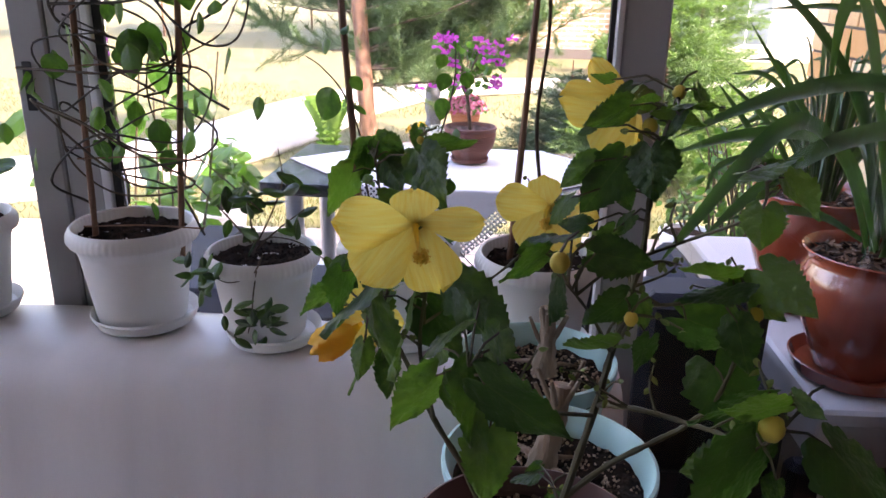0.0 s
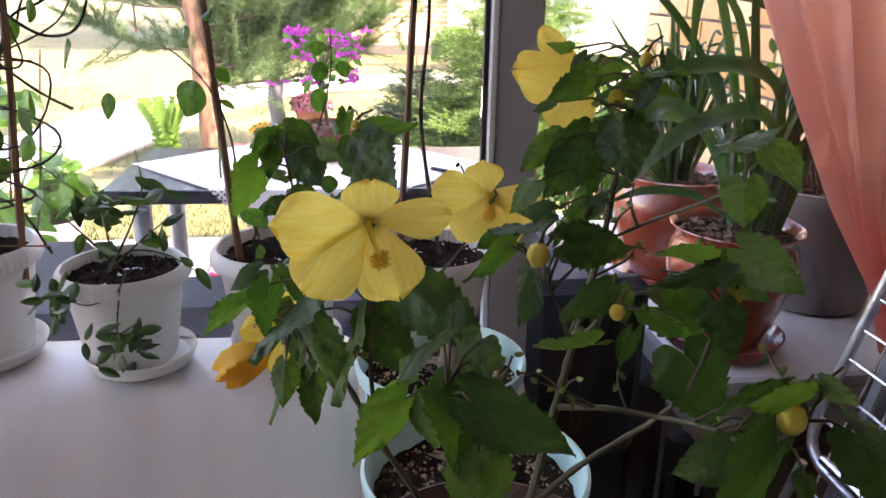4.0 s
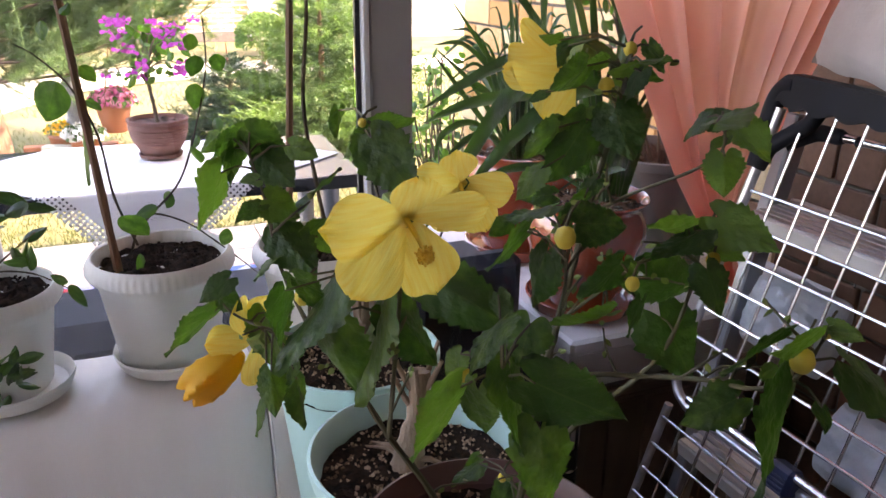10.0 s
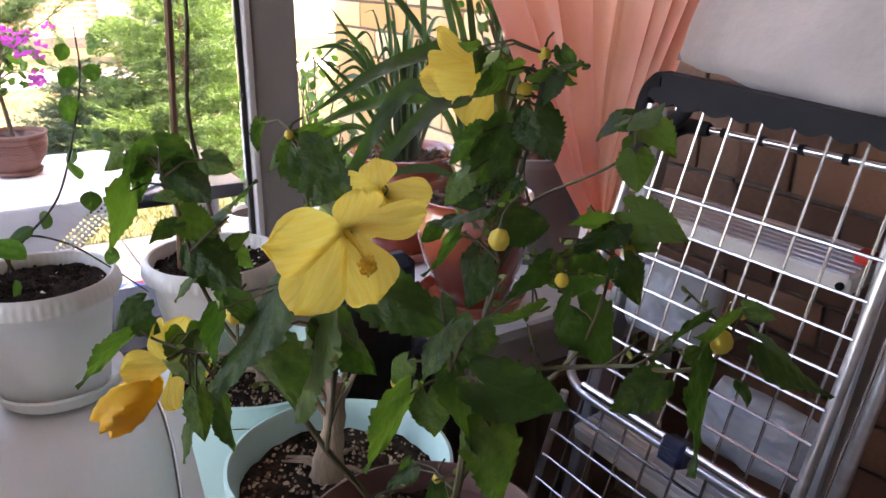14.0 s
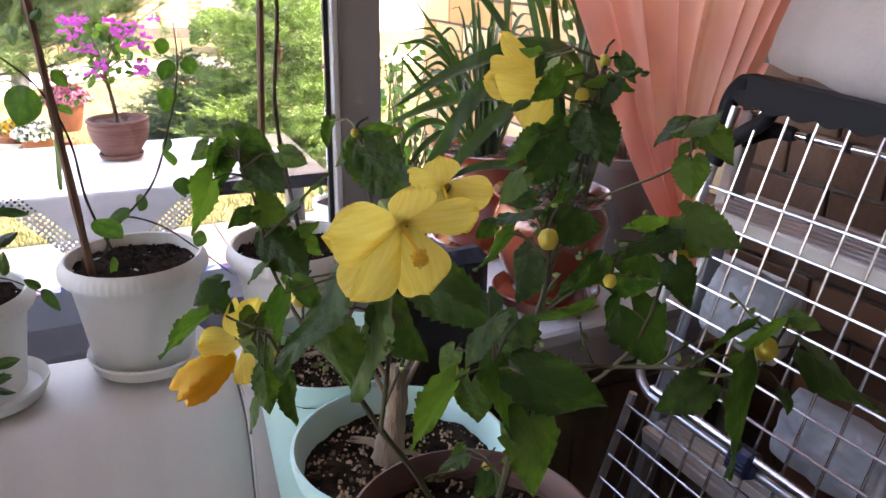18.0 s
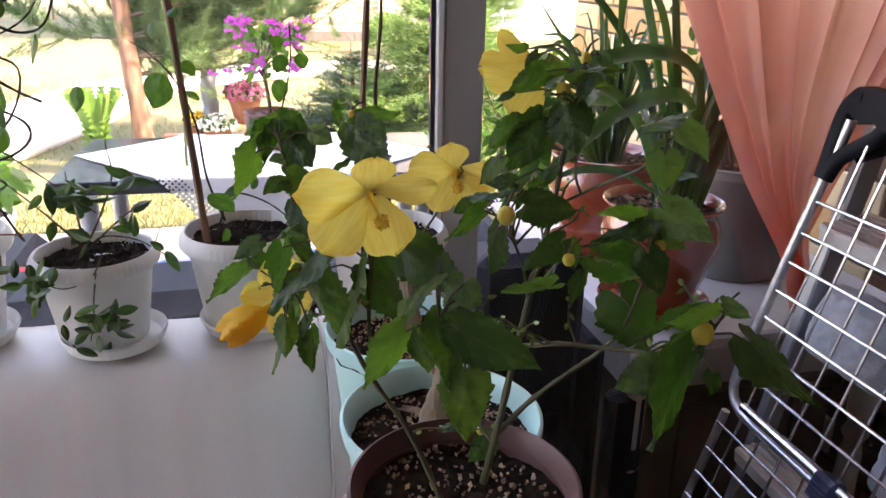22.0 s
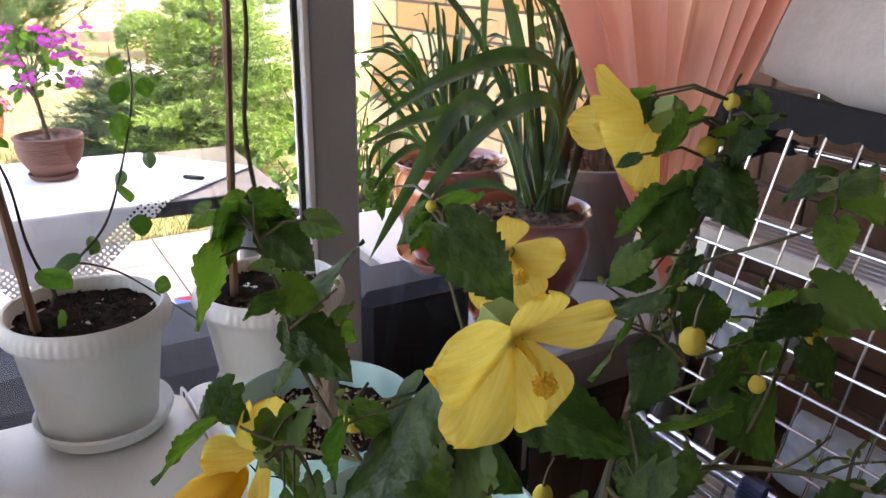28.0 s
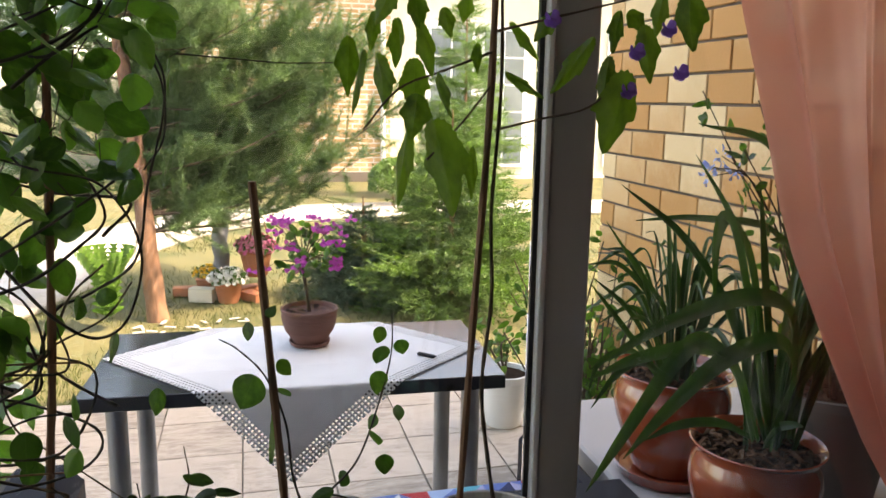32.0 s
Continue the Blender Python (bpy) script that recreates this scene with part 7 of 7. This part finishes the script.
def spruce(at, h, r, label, seed, material, per=5, layers=15, size=0.04):
    ob = thing("spruce", at, label, "tree")
    rnd = random.Random(seed)
    b = Vector(at)
    part("trunk", Geo().tube([b - Vector((0, 0, 0.05)), b + Vector((0.01, 0, h * 0.5)), b + Vector((0, 0, h))], [0.035, 0.02, 0.004], 8), BARK, ob)
    crown = Geo()
    for k in range(layers):
        t = k / layers
        rr = r * (1 - t) ** 0.8
        m = max(4, int(14 * (1 - t) + 5))
        for j in range(m):
            a = 2 * math.pi * (j + rnd.random()) / m
            q = rr * rnd.uniform(0.6, 1.12)
            s = b + Vector((0, 0, h * (0.02 + 0.95 * t) + rnd.uniform(-0.07, 0.07) * h))
            d = Vector((math.cos(a), math.sin(a), rnd.uniform(-0.05, 0.5)))
            crown.tube([s, s + d * q], [0.006, 0.002], 3, False)
            for w in range(int(q / 0.055) + 1):
                p = s + d * (q * (0.25 + 0.8 * w / (q / 0.055 + 1))) - Vector((0, 0, 0.10 * (w * 0.055) ** 2))
                side = Vector((-d.y, d.x, 0))
                for sg in (-1, 1):
                    e = (d * 0.8 + side * sg * rnd.uniform(0.4, 1.0) + Vector((0, 0, rnd.uniform(-0.35, 0.35)))).normalized()
                    ln = min(0.16, q * 0.45) * rnd.uniform(0.6, 1.1)
                    for x in (0.25, 0.5, 0.75, 1.0):
                        needles(crown, p + e * ln * x, e, per, size, 0.0032, rnd, 0.9)
    part("crown", crown, material, ob, smooth=False)
spruce((1.18, 5.35, -0.05), 1.42, 0.80, "dense young spruce with fresh green tips", 3, SPRUCE, layers=20, per=6)
spruce((0.62, 5.75, -0.05), 0.75, 0.55, "low bluish juniper bush", 8, JUNIPER, layers=9)
spruce((3.0, 11.5, -0.05), 3.4, 0.95, "slim spruce before the far house", 12, SPRUCE, layers=22, per=4, size=0.07)


def clump(name, at, r, n, size, material, label, seed, squash=1.0):
    """A rounded bush of many small leaves with an uneven outline."""
    rnd = random.Random(seed)
    ob = thing(name, at, label, "bush")
    g = Geo()
    for _ in range(n):
        d = Vector([rnd.gauss(0, 1) for _ in range(3)]).normalized()
        d.z = abs(d.z) if d.z < -0.3 else d.z
        q = r * (0.8 + 0.2 * rnd.random()) * (1 + 0.12 * noise.noise(d * 2.5))
        p = Vector(at) + Vector((d.x * q, d.y * q, r * squash + d.z * q * squash))
        x = d.orthogonal().normalized() * size
        y = (d + Vector([rnd.gauss(0, 0.5) for _ in range(3)])).normalized() * size * 1.6
        g.add([p - x * 0.5, p + y * 0.5, p + x * 0.5, p - y * 0.5], [(0, 1, 2, 3)])
    part("foliage", g, material, ob, smooth=False)
    part("stems", Geo().tube([Vector(at), Vector(at) + Vector((0, 0, r))], [0.03, 0.015], 6), BARK, ob)
clump("boxwood_ball", (1.70, 10.35, -0.05), 0.34, 3200, 0.03, BOX, "clipped round boxwood ball by the path", 2)
for n, (x, y, r) in enumerate(((-7, 17, 1.9), (-4.2, 19, 2.4), (-10.5, 15, 2.2), (8.5, 15.5, 1.8), (-1.2, 21, 2.6), (-14, 20, 3.0))):
    clump("garden_bush", (x, y, -0.05), r, 2600, 0.16, BOX, "large green bush at the end of the garden", 20 + n, 1.15)

# ---- post with hanging basket, pots and loose bricks ----
def garden_post():
    x, y = -0.40, 5.95
    ob = thing("garden_post", (x, y, -0.05), "grey twisted post with an iron hook", "post")
    verts, faces, n = [], [], 20
    for i in range(49):
        z = -0.05 + 0.78 * i / 48
        for k in range(n):
            a = 2 * math.pi * k / n
            r = 0.055 * (1 + (0.16 * math.cos(3 * a + z * 26) if 6 < i < 38 else 0))
            verts.append((x + r * math.cos(a), y + r * math.sin(a), z))
    for i in range(48):
        for k in range(n):
            a, b = i * n + k, i * n + (k + 1) % n
            faces.append((a, b, b + n, a + n))
    faces.append(tuple(range(48 * n, 49 * n)))
    part("shaft", Geo().add(verts, faces), GREYM, ob)
    part("hook", Geo().tube(curve_points([(x + 0.03, y, 0.70), (x + 0.14, y - 0.02, 0.74), (x + 0.27, y - 0.03, 0.70), (x + 0.30, y - 0.03, 0.64)], 6), 0.010, 8), GREYM, ob)
    part("tap", Geo().tube(curve_points([(x - 0.02, y, 0.62), (x - 0.16, y - 0.02, 0.64), (x - 0.20, y - 0.02, 0.60)], 5), 0.022, 8), GREYM, ob)
    bk = thing("hanging_basket", (x + 0.25, y - 0.03, 0.20), "terracotta hanging pot full of pink flowers", "flower pot")
    cx, cy = x + 0.25, y - 0.03
    part("pot", Geo().lathe([(0.075, 0), (0.085, 0.02), (0.115, 0.17), (0.125, 0.175), (0.125, 0.2), (0.11, 0.2), (0.10, 0.16)], (cx, cy, 0.10), 28), TERRA, bk)
    for k in range(3):
        a = 2.1 * k
        part("cord", Geo().tube([(cx + 0.11 * math.cos(a), cy + 0.11 * math.sin(a), 0.30), (x + 0.27, y - 0.03, 0.69)], 0.004, 5), TERRA, bk)
    return cx, cy


def bloom(owner, c, r, n, size, material, seed, h=0.6):
    g, f = Geo(), Geo()
    rnd = random.Random(seed)
    for k in range(n):
        d = Vector([rnd.gauss(0, 1) for _ in range(3)]).normalized()
        d.z = abs(d.z) * h
        p = Vector(c) + d * r * rnd.uniform(0.75, 1.05)
        t = f if k % 3 else g
        u = (d + Vector([rnd.gauss(0, 0.4) for _ in range(3)])).normalized()
        x = u.orthogonal().normalized()
        y = u.cross(x)
        ring = [p + (x * math.cos(2 * math.pi * j / 5) + y * math.sin(2 * math.pi * j / 5)) * size for j in range(5)]
        t.add([p - u * size * 0.35] + ring, [(0, 1 + j, 1 + (j + 1) % 5) for j in range(5)])
    part("flowers", f, material, owner, kind="stuff", smooth=False)
    part("leaves", g, BOX, owner, kind="stuff", smooth=False)


bx, by = garden_post()
basket = next(o for o in bpy.data.objects if o.name.startswith("hanging_basket"))
bloom(basket, (bx, by, 0.29), 0.16, 420, 0.018, PINKP, 4, 0.75)
pet = thing("flower_pot", (-0.35, 5.74, -0.05), "terracotta pot of white petunias on the lawn", "flower pot")
part("pot", Geo().lathe([(0.065, 0), (0.07, 0.01), (0.098, 0.14), (0.105, 0.148), (0.105, 0.165), (0.09, 0.16)], (-0.35, 5.74, -0.05), 28), TERRA, pet)
bloom(pet, (-0.35, 5.74, 0.11), 0.145, 420, 0.016, WHITEP, 6, 0.6)
yel = thing("flower_pot", (-0.50, 5.95, -0.05), "small pot of yellow flowers behind the petunias", "flower pot")
part("pot", Geo().lathe([(0.06, 0), (0.085, 0.13), (0.09, 0.135), (0.078, 0.13)], (-0.50, 5.95, -0.05), 24), TERRA, yel)
bloom(yel, (-0.50, 5.95, 0.11), 0.11, 180, 0.012, PETALD, 9, 0.7)
for (x, y, a, m_, lab) in ((-0.53, 5.80, 8, PLASTER, "pale loose brick on the lawn"), (-0.66, 6.0, 30, TERRA, "red loose brick on the lawn"), (-0.18, 5.75, -25, TERRA, "red loose brick on the lawn"), (-0.22, 5.95, 60, TERRA, "red loose brick on the lawn")):
    solo("loose_brick", Geo().box(-0.045, 0.045, -0.09, 0.09, 0, 0.065 if m_ is TERRA else 0.10, 0.004, Matrix.Translation((x, y, -0.05)) @ Matrix.Rotation(radians(a + 60), 4, "Z")), m_, lab, "brick", group="loose bricks")
chips = Geo()
crnd = random.Random(3)
for _ in range(26):
    x, y, a = -0.55 + crnd.uniform(-0.35, 0.35), 5.0 + crnd.uniform(-0.3, 0.25), crnd.uniform(0, 180)
    chips.box(-0.035, 0.035, -0.008, 0.008, 0, 0.006, 0, Matrix.Translation((x, y, -0.035)) @ Matrix.Rotation(radians(a), 4, "Z"))
solo("wood_chips", chips, STOOLW, "pale wood chips scattered on the lawn", "wood chips", kind="stuff", smooth=False)

FERNM = mat("fern_green", (0.07, 0.17, 0.025), (0.17, 0.32, 0.06), 0.6, scale=3, translucent=0.35, per_island=True, per_object=0.4, bump=0)
fern = thing("fern", (-1.06, 5.2, -0.05), "upright green fern beside the path", "plant")
def fronds():
    rnd = random.Random(7)
    g = Geo()
    for k in range(24):
        a = rnd.uniform(0, 6.28)
        d = Vector((math.cos(a) * 0.17, math.sin(a) * 0.17, 0))
        P = curve_points([Vector((-1.06, 5.2, -0.05)), Vector((-1.06, 5.2, 0.24)) + d * 0.4, Vector((-1.06, 5.2, 0.42)) + d], 7)
        for i, p in enumerate(P[2:]):
            w = 0.085 * (1 - i / len(P)) + 0.012
            s = Vector((-d.y, d.x, 0)).normalized()
            for sg in (-1, 1):
                g.add([p, p + Vector((0, 0, 0.046)), p + s * sg * w + Vector((0, 0, 0.05))], [(0, 1, 2)])
    part("fronds", g, FERNM, fern, smooth=False)
fronds()

for (x, y, r, h, lab) in ((0.87, 3.22, 0.115, 0.24, "pale grey round planter on the terrace"), (1.02, 2.75, 0.10, 0.2, "pale planter near the brick wall"), (-1.2, 3.40, 0.12, 0.24, "white round planter on the terrace edge")):
    p = thing("planter", (x, y, 0), lab, "planter", "planters on the terrace")
    part("pot", Geo().lathe([(r * 0.66, 0), (r * 0.7, 0.006), (r * 0.93, h * 0.85), (r, h * 0.87), (r, h), (r * 0.9, h), (r * 0.86, h * 0.9)], (x, y, 0), 36), POTW, p)
    part("soil", soil_geo((x, y), r * 0.87, h * 0.92), SOIL, p)
leafy("leafy_shrub", (-1.2, 3.40, 0.22), 7, 0.3, 0.16, 0.11, 15, "broad-leaved plant in the white planter")
leafy("leafy_shrub", (0.87, 3.22, 0.22), 6, 0.22, 0.12, 0.04, 16, "small green plant in the grey planter")

# ---- grass ----
def lawn():
    rnd = random.Random(10)
    g = Geo()
    for _ in range(75000):
        y = 3.62 + 6.0 * rnd.random() ** 1.6
        x = rnd.uniform(-0.5, 0.55) * (y + 1.5) * 1.25
        if noise.noise((x * 0.9, y * 0.9, 5)) < -0.12 + 0.3 * rnd.random() - 0.15:
            continue
        h = rnd.uniform(0.015, 0.055)
        a = rnd.uniform(0, 6.28)
        c, s = math.cos(a) * 0.0034, math.sin(a) * 0.0034
        z = -0.05 + 0.03 * noise.noise((x * 0.5, y * 0.5, 0)) - 0.005
        g.v += [(x - c, y - s, z), (x + c, y + s, z), (x + rnd.uniform(-0.03, 0.03), y + rnd.uniform(-0.02, 0.02), z + h)]
        k = len(g.v)
        g.f.append((k - 3, k - 2, k - 1))
    solo("grass", g, BLADE, "short dry grass of the lawn", "grass", kind="stuff", smooth=False)
lawn()

# ---- house across the garden ----
def far_house():
    ob = thing("house", (2, 14, -0.05), "brick and pale plaster house across the garden", "house")
    part("brick_wall", Geo().box(-1.2, 2.30, 13.9, 18, -0.05, 4.2), FARBRICK, ob, "yellow brick wall")
    part("plinth", Geo().box(-1.22, 2.32, 13.86, 13.9, -0.05, 0.12), MORTAR, ob)
    part("downpipe", Geo().tube([(2.16, 13.84, 0), (2.16, 13.84, 4.1)], 0.045, 10), POTW, ob, "white downpipe")
    part("plaster_wall", Geo().box(2.31, 9.5, 14.1, 18, -0.05, 4.2), PLASTER, ob, "pale plaster wall")
    part("roof", Geo().add([(-1.8, 13.3, 4.15), (10, 13.3, 4.15), (10, 16, 5.6), (-1.8, 16, 5.6), (10, 18.6, 4.15), (-1.8, 18.6, 4.15)], [(0, 1, 2, 3), (3, 2, 4, 5), (0, 3, 5), (1, 4, 2)]), ROOF, ob)
    for x0, x1 in ((3.05, 3.85), (4.05, 4.85), (6.6, 7.5)):
        w = part("window", Geo().box(x0 - 0.07, x1 + 0.07, 14.05, 14.098, 0.18, 2.75), FRAMEW, ob, "white window frame")
        for i in range(2):
            for j in range(5):
                a, c = x0 + (x1 - x0) * i / 2 + 0.02, 0.25 + 0.49 * j
                part("pane", Geo().box(a, a + (x1 - x0) / 2 - 0.04, 14.038, 14.049, c, c + 0.45), PANE, w)
far_house()

# ---- brick wall, piece by piece ----
def brick_wall():
    COURSE, LEN, Y1 = 0.093, 0.222, 2.95
    wall = solo("wall_east", Geo().box(WALL_X + 0.008, 7.0, -6.0, Y1 - 0.004, -0.1, 3.3), MORTAR, "yellow brick side wall with dark mortar joints", kind="structure")
    g = Geo().box(-0.008, 0.012, 0, LEN - 0.009, 0, COURSE - 0.009, 0.002)
    half = Geo().box(-0.008, 0.012, 0, LEN / 2 - 0.009, 0, COURSE - 0.009, 0.002)
    me, mh = g.mesh("brick", BRICK, smooth=False), half.mesh("brick", BRICK, smooth=False)
    # same yellow brick, with the dimness of the room put into its colour
    indoor = mat("shaded_brick", (0.092, 0.041, 0.022), (0.200, 0.094, 0.052), 0.85, scale=3, fine=0.3, per_object=0.6, bump=0.35, bump_scale=90)
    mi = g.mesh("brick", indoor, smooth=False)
    rest_in = Geo()
    rest = Geo()
    rnd = random.Random(5)
    for row in range(32):
        z = row * COURSE
        y = Y1 - (LEN if row % 2 else LEN / 2)
        first = True
        while y > -1.0:
            m = Matrix.Translation((WALL_X + 0.006 + rnd.uniform(-0.0012, 0.0012), y, z))
            near = 0.55 < y and 0.35 < z < 1.95
            use_half = first and row % 2 == 0
            # bricks below y = 1.2 take the copy with painted-in shade
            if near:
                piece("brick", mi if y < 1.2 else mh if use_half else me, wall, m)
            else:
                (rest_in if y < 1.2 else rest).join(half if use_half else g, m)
            first = False
            y -= LEN
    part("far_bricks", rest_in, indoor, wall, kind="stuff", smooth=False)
    part("far_bricks", rest, BRICK, wall, kind="stuff", smooth=False)
brick_wall()

# ---- terrace tiles ----
def terrace():
    ob = thing("pavement", (0, 3, 0), "beige ribbed terrace tiles with grey joints", "", kind="structure")
    S = 0.333
    me = Geo().box(0.003, S - 0.003, 0.003, S - 0.003, -0.011, 0.0, 0.002).mesh("tile", TILE, smooth=False)
    for i in range(-8, 6):
        for j in range(0, 8):
            piece("tile", me, ob, Matrix.Translation((0.09 + i * S, 1.16 + j * S, 0)))
terrace()
